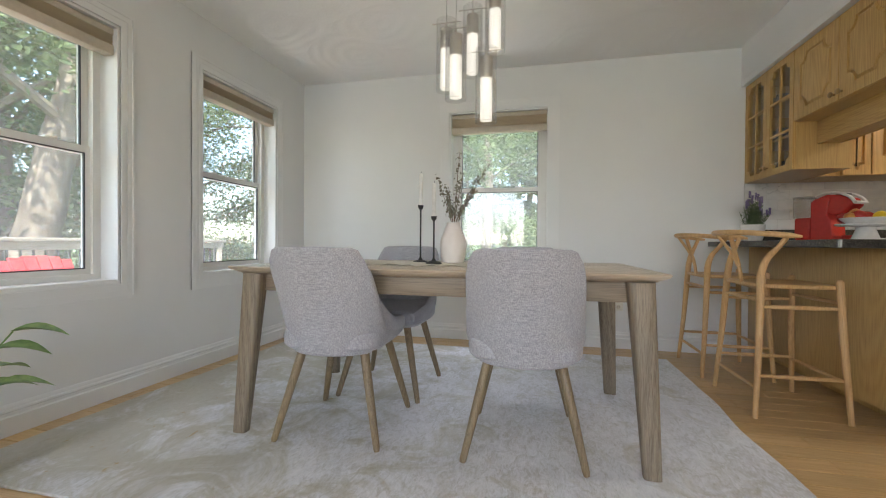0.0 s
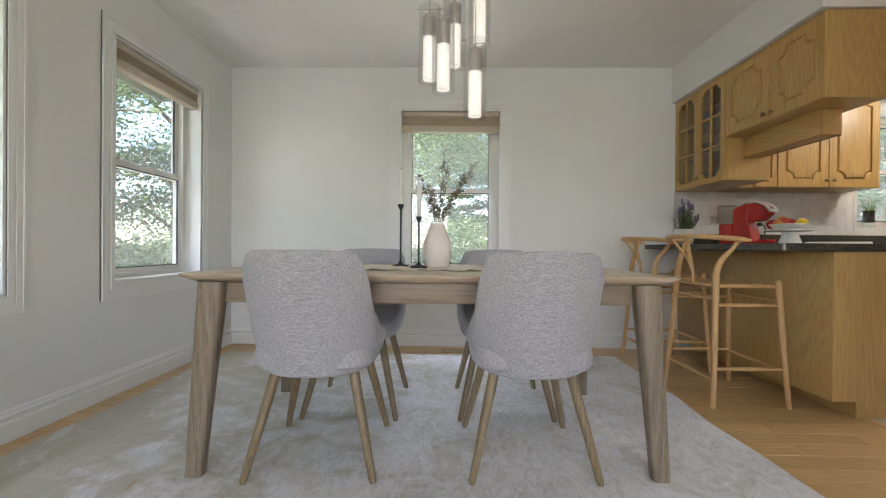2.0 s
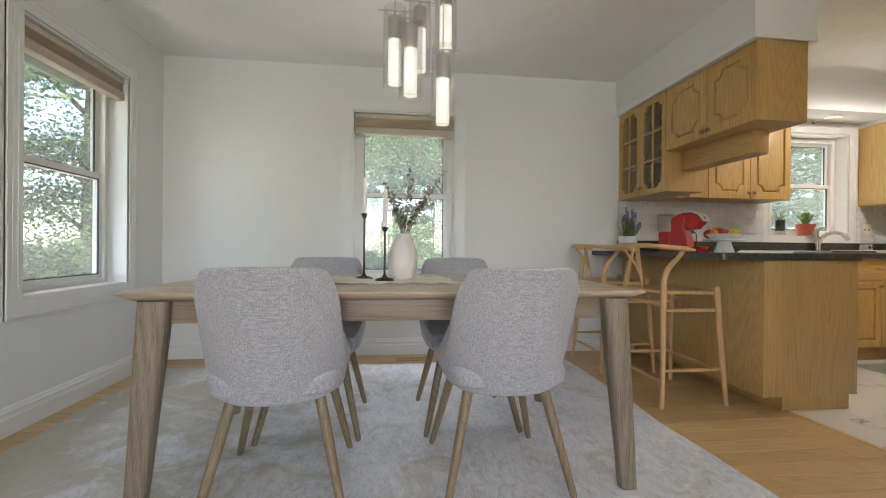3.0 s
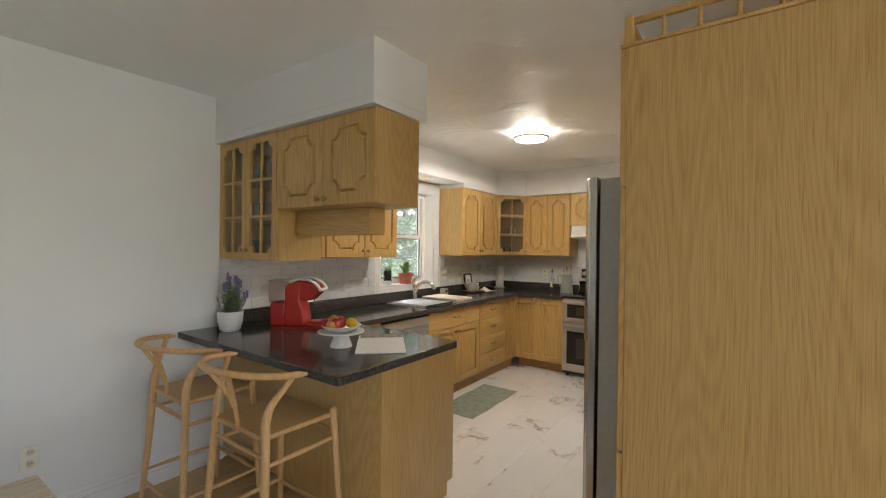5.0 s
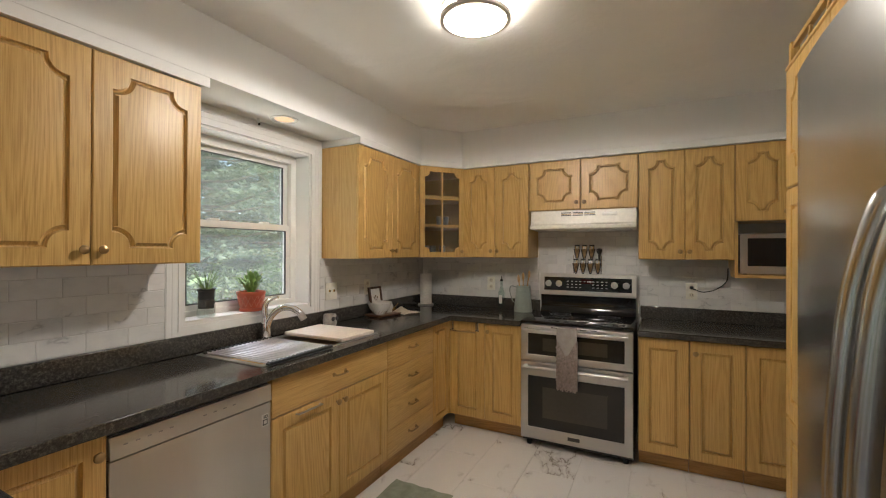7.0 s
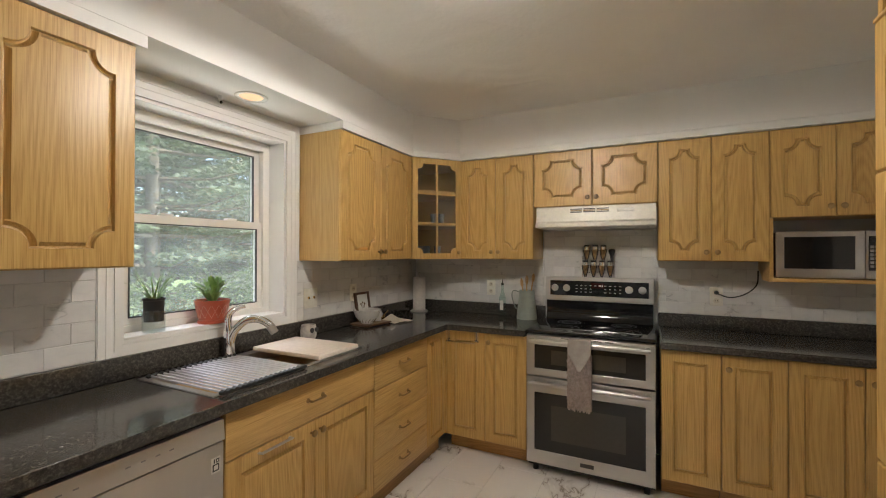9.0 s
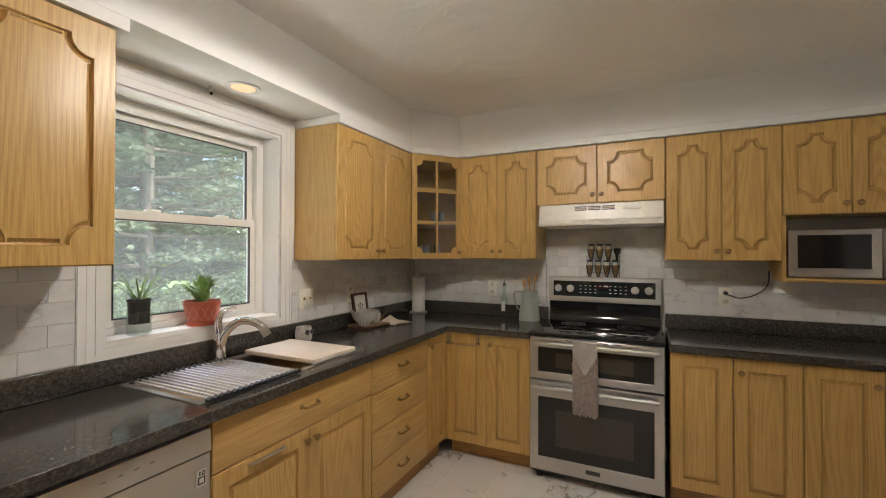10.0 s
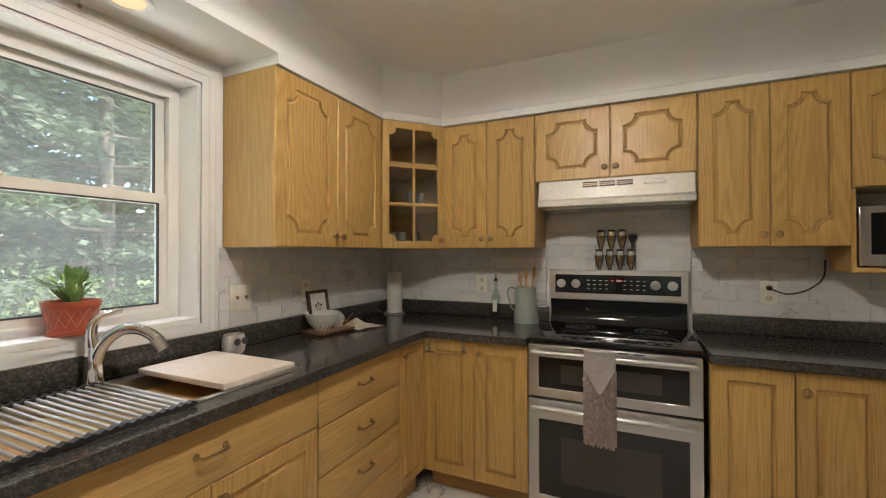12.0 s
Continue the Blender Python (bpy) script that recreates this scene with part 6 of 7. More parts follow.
def fruit(name, label, mat_, x, y, z, r, kind, spin=0):
    f = thing(name, label, "fruit", pose(x, y, z, 12 * spin, 8, 57 * spin), "fruit in the bowl")
    bm = solid()
    if kind == "apple":
        lathe(bm, [(0.0, 0.12 * r), (0.35 * r, 0.02 * r), (0.8 * r, 0.35 * r), (1.0 * r, 0.95 * r), (0.88 * r, 1.45 * r), (0.5 * r, 1.75 * r), (0.2 * r, 1.68 * r), (0.0, 1.5 * r)], 24)
    elif kind == "lemon":
        lathe(bm, [(0.0, -0.35 * r), (0.2 * r, -0.2 * r), (0.6 * r, 0.15 * r), (0.85 * r, 0.7 * r), (0.85 * r, 1.2 * r), (0.6 * r, 1.8 * r), (0.2 * r, 2.15 * r), (0.0, 2.35 * r)], 20, m=pose(0, r * 0.9, r * 0.85, 90))
    else:
        lathe(bm, [(0.0, 0.05 * r), (0.6 * r, 0.1 * r), (1.0 * r, 0.7 * r), (0.8 * r, 1.5 * r), (0.45 * r, 2.1 * r), (0.25 * r, 2.4 * r), (0, 2.45 * r)], 20, m=pose(0, r * 0.9, r * 0.8, 80))
    part("flesh", bm, mat_, f)
    bm = solid()
    tube(bm, [(0, 0, 1.5 * r), (0.004, 0, 1.95 * r)], 0.0015, seg=5)
    if kind == "apple":
        part("stalk", bm, TWIG, f)
    else:
        bm.free()


BZ = CT + 0.094
fruit("apple", "glossy red apple in the bowl", APPLE, 2.083, 3.207, BZ, 0.036, "apple", 1)
fruit("apple", "glossy red apple in the bowl", APPLE, 2.143, 3.247, BZ, 0.036, "apple", 2)
fruit("apple", "glossy red apple in the bowl", APPLE, 2.073, 3.267, BZ + 0.004, 0.032, "apple", 3)
fruit("lemon", "bright yellow lemon in the bowl", YELLOW, 2.168, 3.187, BZ + 0.006, 0.032, "lemon", 0)
fruit("apple", "red and yellow streaked apple in the bowl", BLUSH, 2.050, 3.215, BZ + 0.004, 0.028, "apple", 1)
fruit("apple", "red and yellow streaked apple on top of the fruit", BLUSH, 2.112, 3.232, BZ + 0.030, 0.030, "apple", 4)

# open cookbook
bk = thing("cookbook", "open paperback cookbook with a photo page", "book", pose(2.378, 3.152, CT + 0.001, 0, 0, 44))
for sgn, wpage in ((-1, 0.318), (1, 0.125)):
    bm = solid()
    prof = [(0, 0.0), (wpage, 0.0), (wpage, 0.004), (wpage * 0.7, 0.010), (wpage * 0.3, 0.014), (0.008, 0.012), (0, 0.004)]
    prism(bm, [(sgn * a, b) for a, b in prof], "y", -0.125, 0.135)
    pg = part("page_block", bm, PAPER, bk)
for x0_, x1_, y0_, y1_, mm in ((0.010, 0.117, -0.123, 0.124, plain("photo_slate", (0.20, 0.20, 0.22), 0.5)),):
    bm = solid()
    for i in range(9):
        u0, u1 = x0_ + (x1_ - x0_) * i / 9, x0_ + (x1_ - x0_) * (i + 1) / 9

        def hgt(u):
            return float(np.interp(u, (0.008, 0.0375, 0.0875, 0.125), (0.012, 0.014, 0.010, 0.004))) + 0.0008
        vs_ = [bm.verts.new(q) for q in ((u0, y0_, hgt(u0)), (u1, y0_, hgt(u1)), (u1, y1_, hgt(u1)), (u0, y1_, hgt(u0)))]
        bm.faces.new(vs_)
    ph = part("photo_print", bm, mm, bk)
    BUN = plain("baked_tan", (0.52, 0.30, 0.14), 0.6)
    CREAM = plain("baked_cream", (0.62, 0.47, 0.30), 0.6)
    for i in range(3):
        for j in range(4):
            bm = solid()
            u, v = 0.036 + 0.029 * i, -0.080 + 0.052 * j + 0.016 * (i % 2)
            q = 0.85 + 0.25 * ((i * 7 + j * 3) % 5) / 4
            lathe(bm, [(0, 0), (0.017 * q, 0), (0.016 * q, 0.0005), (0, 0.0006)], 14, (u, v, hgt(u) + 0.0004))
            part("photo_blob", bm, CREAM if (i + 2 * j) % 4 == 0 else BUN, ph)

# ---- corner of the worktop ----
owl = thing("owl_mug", "grey and white mug with a round animal face relief", "mug", pose(4.470, 4.205, CT))
bm = solid()
lathe(bm, [(0, 0), (0.036, 0), (0.044, 0.012), (0.047, 0.04), (0.044, 0.068), (0.040, 0.082), (0.036, 0.082), (0.040, 0.04), (0.034, 0.01), (0, 0.008)], 28)
part("cup", bm, surface("glazed_stone", (0.66, 0.63, 0.59), (0.34, 0.31, 0.30), 22, 0.4, 60, 0.2), owl)
for dx in (-0.018, 0.018):
    bm = solid()
    lathe(bm, [(0.015, 0), (0.015, 0.004), (0.006, 0.006), (0, 0.006)], 14, m=pose(dx, -0.043, 0.055, 90))
    part("relief_disc", bm, DARKGREY, owl)

ty = thing("tray", "small carved brown wooden tray on the worktop", "tray", pose(5.035, 4.165, CT, 0, 0, -8))
bm = solid()
prism(bm, rounded([(-0.13, -0.09), (0.13, -0.09), (0.13, 0.09), (-0.13, 0.09)], [0.03] * 4), "z", 0.006, 0.018)
bevelled(part("board", bm, wood("tray_wood", (0.20, 0.10, 0.045), (0.15, 0.07, 0.03), (0.09, 0.04, 0.018), "x"), ty), 0.004)
for x in (-0.10, 0.10):
    bm = solid()
    box(bm, x - 0.012, x + 0.012, -0.07, 0.07, 0.0, 0.007)
    part("foot", bm, TWIG, ty)
TR = CT + 0.018
bl = thing("bowl", "patterned white ceramic bowl on the tray", "bowl", pose(4.985, 4.165, TR) @ Matrix.Scale(1.3, 4))
bm = solid()
lathe(bm, [(0, 0), (0.030, 0), (0.034, 0.006), (0.060, 0.035), (0.074, 0.072), (0.071, 0.073), (0.056, 0.036), (0.03, 0.010), (0, 0.008)], 36)
part("shell", bm, WHITE, bl)
for k in range(16):
    bm = solid()
    a0 = 6.283 * k / 16
    pts = [((0.0365 + 0.035 * q) * math.cos(a0 + 0.5 * q), (0.0365 + 0.035 * q) * math.sin(a0 + 0.5 * q), 0.006 + 0.062 * q ** 1.25) for q in (0, 0.2, 0.4, 0.6, 0.8, 1)]
    tube(bm, pts, 0.0013, seg=4)
    part("stripe", bm, TWIG, bl)
cu = thing("cup", "small cream ceramic cup on the tray", "cup", pose(5.105, 4.17, TR))
bm = solid()
lathe(bm, [(0, 0), (0.033, 0), (0.035, 0.004), (0.035, 0.072), (0.032, 0.072), (0.031, 0.008), (0, 0.008)], 28)
part("body", bm, WHITE, cu)
bm = solid()
tube(bm, smooth_path([(0.033, -0.005, 0.055), (0.052, -0.010, 0.052), (0.052, -0.010, 0.026), (0.033, -0.005, 0.020)], 4), 0.004, seg=6)
part("handle", bm, WHITE, cu)
sc = thing("brass_scoop", "small brass measuring scoop leaning by the cup", "scoop", pose(5.205, 4.19, CT))
bm = solid()
lathe(bm, [(0, 0), (0.024, 0), (0.026, 0.04), (0.024, 0.04), (0.022, 0.004), (0, 0.004)], 20)
part("scoop_bowl", bm, GOLD, sc)
bm = solid()
tube(bm, [(0.02, 0.0, 0.036), (0.11, 0.02, 0.062)], 0.004, seg=6, flat=0.5)
part("handle", bm, GOLD, sc)
bm = solid()
cl = [[None] * 19 for _ in range(19)]
for i in range(19):
    for j in range(19):
        u, v = i / 18, j / 18
        x, y = 5.11 + 0.17 * u + 0.03 * v, 4.02 + 0.13 * v - 0.05 * u
        z = CT + 0.004 + 0.045 * max(0, 1 - 2.2 * math.hypot(u - 0.35, v - 0.75)) + 0.010 * abs(noise.noise(Vector((x * 34, y * 30, 2)))) * math.sin(math.pi * u) + 0.004 * abs(math.sin(26 * v + 4 * u))
        cl[i][j] = bm.verts.new((x, y, z))
for i in range(18):
    for j in range(18):
        bm.faces.new((cl[i][j], cl[i + 1][j], cl[i + 1][j + 1], cl[i][j + 1]))
cloth = tagged(part("dishcloth", bm, LINEN), "cream crumpled dishcloth on the worktop", "cloth")
cloth.modifiers.new("thick", "SOLIDIFY").thickness = 0.004
pf = thing("picture_frame", "small dark wooden frame with a botanical print", "picture frame", pose(5.06, 4.248, CT + 0.02, -9, 0, 0) @ Matrix.Scale(1.3, 4))
bm = solid()
ring(bm, -0.062, 0.062, 0.0, 0.155, 0.013, -0.012, 0.0)
part("moulding", bm, wood("frame_wood", (0.13, 0.06, 0.03), (0.09, 0.04, 0.02), (0.05, 0.022, 0.012), "z"), pf)
bm = solid()
box(bm, -0.05, 0.05, -0.006, -0.002, 0.012, 0.143)
pr = part("print", bm, PAPER, pf)
for k in range(3):
    bm = solid()
    tube(bm, smooth_path([(-0.004, -0.0075, 0.035), (0.004 * (k - 1), -0.0075, 0.06), (0.016 * (k - 1), -0.0075, 0.085 + 0.008 * (k == 1))], 4), 0.0012, seg=5)
    lathe(bm, [(0.006, 0), (0.006, 0.0006), (0, 0.0006)], 10, m=pose(0.016 * (k - 1), -0.007, 0.09 + 0.008 * (k == 1), 90))
    part("drawn_flower", bm, TWIG, pr)

th = thing("paper_towel", "paper towel roll on a steel stand in the corner", "paper towel", pose(5.765, 4.19, CT))
bm = solid()
lathe(bm, [(0, 0), (0.075, 0), (0.076, 0.006), (0.07, 0.012), (0.0, 0.014)], 32)
part("stand", bm, STEEL, th)
bm = solid()
lathe(bm, [(0.020, 0.016), (0.052, 0.014), (0.054, 0.018), (0.054, 0.290), (0.052, 0.294), (0.020, 0.292)], 32)
part("roll", bm, PAPER, th)
bm = solid()
lathe(bm, [(0.006, 0.01), (0.006, 0.310), (0.012, 0.316), (0.012, 0.332), (0.0, 0.338)], 16)
part("rod", bm, STEEL, th)
bt = thing("glass_bottle", "slim clear green glass bottle with a spout", "bottle", pose(5.84, 3.468, CT))
bm = solid()
prism(bm, rounded([(-0.024, -0.024), (0.024, -0.024), (0.024, 0.024), (-0.024, 0.024)], [0.008] * 4), "z", 0.0, 0.15)
lathe(bm, [(0.024, 0.1505), (0.018, 0.175), (0.011, 0.195), (0.0105, 0.235), (0.013, 0.238), (0.013, 0.246), (0.0, 0.246)], 16)
part("bottle", bm, BOTTLEGLASS, bt)
bm = solid()
lathe(bm, [(0.012, 0.2465), (0.012, 0.258), (0.004, 0.265), (0.003, 0.29), (0, 0.29)], 12)
part("spout", bm, BLACK, bt)
bm = solid()
box(bm, -0.0255, -0.0245, -0.014, 0.014, 0.05, 0.125)
part("paper_label", bm, PAPER, bt)
pt = thing("pitcher", "sage green enamel pitcher holding wooden spoons", "pitcher", pose(5.785, 3.256, CT) @ Matrix.Diagonal((1.13, 1.13, 1.0, 1.0)))
bm = solid()
lathe(bm, [(0, 0), (0.066, 0), (0.068, 0.006), (0.060, 0.10), (0.052, 0.19), (0.053, 0.218), (0.050, 0.218), (0.049, 0.19), (0.056, 0.10), (0, 0.02)], 32)
part("jug", bm, plain("sage_enamel", (0.36, 0.41, 0.37), 0.3), pt)
bm = solid()
tube(bm, smooth_path([(-0.010, 0.050, 0.205), (-0.015, 0.088, 0.212), (-0.018, 0.098, 0.17), (-0.012, 0.078, 0.09), (-0.006, 0.062, 0.07)], 5), 0.006, seg=8, flat=0.7)
part("handle", bm, plain("sage_handle", (0.25, 0.28, 0.26), 0.3), pt)
for dx, dy, hgt_ in ((0.0, 0.0, 0.33), (0.014, -0.016, 0.345), (-0.012, 0.012, 0.31)):
    bm = solid()
    tube(bm, [(dx * 0.3, dy * 0.3, 0.03), (dx * 2, dy * 2, hgt_ - 0.07)], 0.005, 0.004, 8)
    tube(bm, [(dx * 2, dy * 2, hgt_ - 0.072), (dx * 2.2, dy * 2.2, hgt_ - 0.05), (dx * 2.3, dy * 2.3, hgt_ - 0.02), (dx * 2.4, dy * 2.4, hgt_)], 0.01, seg=10, radii=[0.005, 0.016, 0.017, 0.006], flat=0.4)
    part("wooden_spoon", bm, STOOLWOOD, pt)

# spoon rack on the tiles
SPICE = surface("ground_spice", (0.34, 0.22, 0.10), (0.14, 0.08, 0.035), 50, 0.8, 120, 0.2)
sp = thing("spice_rack", "wall rack of small spice vials with black caps", "spice rack", pose(XE - 0.014, 2.845, 1.315, 0, 0, -90))
bm = solid()
for z in (-0.098, -0.060):
    tube(bm, [(-0.012, -0.012, z), (0.205, -0.012, z)], 0.0022, seg=6)
for x in (-0.012, 0.205):
    tube(bm, [(x, -0.012, -0.098), (x, -0.012, 0.06)], 0.0022, seg=6)
part("wire_frame", bm, CHROME, sp)
for r in range(2):
    for k in range(4):
        x, z = 0.010 + 0.057 * k + (0.010 if r == 0 else 0.0), 0.122 - 0.114 * r
        if r == 0 and k == 3:
            bm = solid()
            lathe(bm, [(0, -0.085), (0.008, -0.080), (0.011, -0.045), (0.022, -0.020), (0.024, -0.004), (0.018, 0.004), (0.0, 0.006)], 16, (x, -0.028, z - 0.012))
            part("black_brush", bm, BLACK, sp, "short black brush")
            continue
        bm = solid()
        lathe(bm, [(0, -0.088), (0.009, -0.088), (0.0165, -0.040), (0.0195, -0.020), (0.0195, -0.006), (0, -0.006)], 18, (x, -0.028, z))
        vial = part("spice_vial", bm, SPICE, sp, "vial of brown ground spice")
        bm = solid()
        lathe(bm, [(0.0, -0.014), (0.0215, -0.014), (0.0215, 0.010), (0.0, 0.010)], 20, (x, -0.028, z))
        part("chrome_collar", bm, CHROME, vial)
        bm = solid()
        lathe(bm, [(0.0, 0.010), (0.0205, 0.010), (0.0205, 0.019), (0.018, 0.022), (0.0, 0.022)], 20, (x, -0.028, z))
        part("cap", bm, BLACK, vial, "black cap")
        bm = solid()
        for s_ in (-1, 1):
            tube(bm, [(x + s_ * 0.023, -0.036, z - 0.012), (x + s_ * 0.016, -0.040, z - 0.055), (x + s_ * 0.005, -0.034, z - 0.096)], 0.0042, seg=6)
        tube(bm, [(x - 0.007, -0.034, z - 0.095), (x + 0.007, -0.034, z - 0.095)], 0.005, seg=6)
        part("holder", bm, BLACK, vial, "black forked holder")

# towel on the oven handle
tw = thing("hanging_towel", "grey chenille towel hung from the oven handle", "towel", pose(5.288, 3.126, 0.024, 0, 0, -90))
bm = solid()
prism(bm, [(0.276, 0.855), (0.408, 0.855), (0.410, 0.785), (0.350, 0.675), (0.334, 0.675), (0.274, 0.785)], "y", -0.098, -0.091)
prism(bm, [(0.276, 0.855), (0.408, 0.855), (0.404, 0.862), (0.280, 0.862)], "y", -0.098, -0.060)
bevelled(part("loop", bm, surface("towel_band", (0.42, 0.39, 0.37), (0.36, 0.33, 0.31), 30, 0.9, 200, 0.2), tw), 0.003)
bm = solid()
rnd = random.Random(5)
for i in range(13):
    for j in range(40):
        x = 0.275 + 0.135 * (i + 0.5 * (j % 2)) / 13 + rnd.uniform(-0.003, 0.003)
        z = 0.785 - 0.345 * j / 40 + rnd.uniform(-0.003, 0.003)
        if z > 0.735 and abs(x - 0.342) > 0.065 - (0.785 - z) * 0.2:
            continue
        y = -0.075 - 0.004 * math.sin(20 * x)
        for s_ in (1,):
            tube(bm, [(x, y + 0.004, z), (x + rnd.uniform(-0.003, 0.003), y - 0.011, z - 0.004), (x + rnd.uniform(-0.004, 0.004), y - 0.014, z - 0.014)], 0.0042, 0.0035, 5)
box(bm, 0.272, 0.412, -0.076, -0.070, 0.442, 0.775)
part("chenille", bm, TOWEL, tw, "shaggy grey chenille")

# microwave cable and mat
bm = solid()
tube(bm, smooth_path([(XE - 0.020, 2.015, 1.135), (XE - 0.050, 2.0, 1.132), (XE - 0.045, 1.94, 1.115), (XE - 0.035, 1.86, 1.14), (XE - 0.03, 1.80, 1.20), (XE - 0.03, 1.792, 1.29)], 6), 0.004, seg=8)
lathe(bm, [(0.013, 0), (0.012, 0.022), (0.006, 0.03), (0, 0.03)], 12, m=pose(XE - 0.018, 2.015, 1.142, 0, -90, 0))
tagged(part("power_cable", bm, BLACK), "black power cable plugged into the wall outlet", "cable")
bm = solid()
nx, ny = 150, 66
rnd = random.Random(8)
gm = [[None] * (ny + 1) for _ in range(nx + 1)]
for i in range(nx + 1):
    for j in range(ny + 1):
        u, v = i / nx, j / ny
        e = min(u, 1 - u, v * 0.5, (1 - v) * 0.5)
        gm[i][j] = bm.verts.new((3.605 + 0.865 * u + 0.004 * math.sin(20 * v), 3.275 + 0.39 * v + 0.004 * math.sin(15 * u), 0.002 + min(e * 3, 1) * (0.010 + 0.009 * rnd.random())))
for i in range(nx):
    for j in range(ny):
        bm.faces.new((gm[i][j], gm[i + 1][j], gm[i + 1][j + 1], gm[i][j + 1]))
tagged(part("kitchen_mat", bm, MAT), "sage green shaggy mat on the kitchen floor", "mat")

# ---- outside ----
GZ = -0.55
bm = solid()
vs_ = {}
for i in range(61):
    for j in range(61):
        x, y = -60 + 2 * i, -50 + 2 * j
        d = max(0.0, math.hypot(x - 1, y - 1) - 10)
        vs_[i, j] = bm.verts.new((x, y, GZ + 0.25 * noise.noise(Vector((x * 0.15, y * 0.15, 0))) * min(1, d / 8)))
for i in range(60):
    for j in range(60):
        bm.faces.new((vs_[i, j], vs_[i + 1, j], vs_[i + 1, j + 1], vs_[i, j + 1]))
R = 2500.0
rim = [bm.verts.new((R * math.cos(a), R * math.sin(a), GZ - 1)) for a in (2 * math.pi * k / 48 for k in range(48))]
bm.faces.new([bm.verts.new((v.co.x, v.co.y, GZ - 1.2)) for v in rim])
setting("ground", bm, GRASS, "mown lawn running back to the woods", "ground")
bm = solid()
prism(bm, [(-2.65, -3.9), (6.9, -3.9), (6.9, 5.0), (-2.65, 5.0)], "z", H + 0.14, H + 0.20)
setting("roof", bm, SIDING, "plain roof deck over the rooms", "roof")
for n_, dims in (("west", (-2.65, -1.975, -3.9, 5.0)), ("north", (-1.975, 6.9, 4.505, 5.0))):
    bm = solid()
    a, b, c_, d_ = dims
    steps_ = 6
    for k in range(steps_):
        if n_ == "west":
            box(bm, a + (b - a) * k / steps_ + 0.004, a + (b - a) * (k + 1) / steps_, c_, d_, H - 0.06, H - 0.045)
        else:
            box(bm, a, b, c_ + (d_ - c_) * k / steps_ + 0.004, c_ + (d_ - c_) * (k + 1) / steps_, H - 0.06, H - 0.045)
    setting("eave", bm, SIDING, "pale slatted eave under the roof edge", "eave")
bm = solid()
box(bm, -2.69, -2.655, -3.9, 4.60, 2.215, H + 0.20)
box(bm, -2.655, -1.98, 4.56, 4.60, 2.215, H - 0.065)
box(bm, -2.69, -2.655, 4.60, 5.04, H - 0.10, H + 0.20)
box(bm, -2.655, 6.9, 5.005, 5.04, H - 0.10, H + 0.20)
setting("fascia", bm, plain("fascia_grey", (0.24, 0.27, 0.25), 0.6), "grey-green fascia board along the roof edge", "fascia")

dk = thing("deck", "weathered wooden deck with a balustrade outside the windows", "deck", pose(0, 0, 0), kind="structure")
for k in range(19):
    bm = solid()
    box(bm, -4.62 + 0.14 * k, -4.486 + 0.14 * k, -3.0, 6.4, -0.19, -0.155, 0.003, 1)
    part("deck_board", bm, DECKWOOD, dk)
bm = solid()
box(bm, -4.66, -4.52, -3.0, 6.4, 0.865, 0.90, 0.005)
part("top_rail", bm, DECKWOOD, dk)
bm = solid()
box(bm, -4.60, -4.565, -3.0, 6.4, 0.775, 0.860, 0.004)
part("under_rail", bm, DECKWOOD, dk)
bm = solid()
box(bm, -4.60, -4.565, -3.0, 6.4, -0.06, -0.01, 0.004)
part("bottom_rail", bm, DECKWOOD, dk)
IRON = plain("dark_baluster", (0.04, 0.04, 0.04), 0.5)
for k in range(84):
    bm = solid()
    y = -2.95 + 0.112 * k
    box(bm, -4.592, -4.572, y - 0.008, y + 0.008, -0.01, 0.775)
    part("baluster", bm, IRON, dk)
for k in range(6):
    bm = solid()
    y = -2.9 + 1.84 * k
    box(bm, -4.64, -4.55, y - 0.045, y + 0.045, GZ - 0.3, 0.864, 0.004)
    part("post", bm, DECKWOOD, dk)

REDPAINT = plain("red_paint", (0.55, 0.04, 0.05), 0.45)
ac = thing("deck_chair", "red slatted garden armchair on the deck", "chair", pose(-3.15, 3.20, -0.155, 0, 0, 100))
for k in range(6):
    bm = solid()
    x = -0.25 + 0.1 * k
    loft(bm, [[(x - 0.044, 0.20, 0.34), (x + 0.044, 0.20, 0.34), (x + 0.044, 0.222, 0.34), (x - 0.044, 0.222, 0.34)],
              [(x * 1.05 - 0.045, 0.42, 0.90 - 0.6 * x * x), (x * 1.05 + 0.045, 0.42, 0.90 - 0.6 * x * x), (x * 1.05 + 0.045, 0.442, 0.90 - 0.6 * x * x), (x * 1.05 - 0.045, 0.442, 0.90 - 0.6 * x * x)]])
    part("back_slat", bm, REDPAINT, ac)
for k in range(5):
    bm = solid()
    box(bm, -0.28, 0.28, -0.30 + 0.1 * k, -0.21 + 0.1 * k, 0.36 - 0.012 * k, 0.38 - 0.012 * k, 0.003)
    part("seat_slat", bm, REDPAINT, ac)
for s_ in (-1, 1):
    bm = solid()
    box(bm, s_ * 0.29 - 0.06, s_ * 0.29 + 0.06, -0.34, 0.30, 0.56, 0.58, 0.005)
    part("arm", bm, REDPAINT, ac)
    for y in (-0.28, 0.26):
        bm = solid()
        box(bm, s_ * 0.30 - 0.02, s_ * 0.30 + 0.02, y - 0.04, y + 0.04, 0.0, 0.56, 0.004)
        part("leg", bm, REDPAINT, ac)


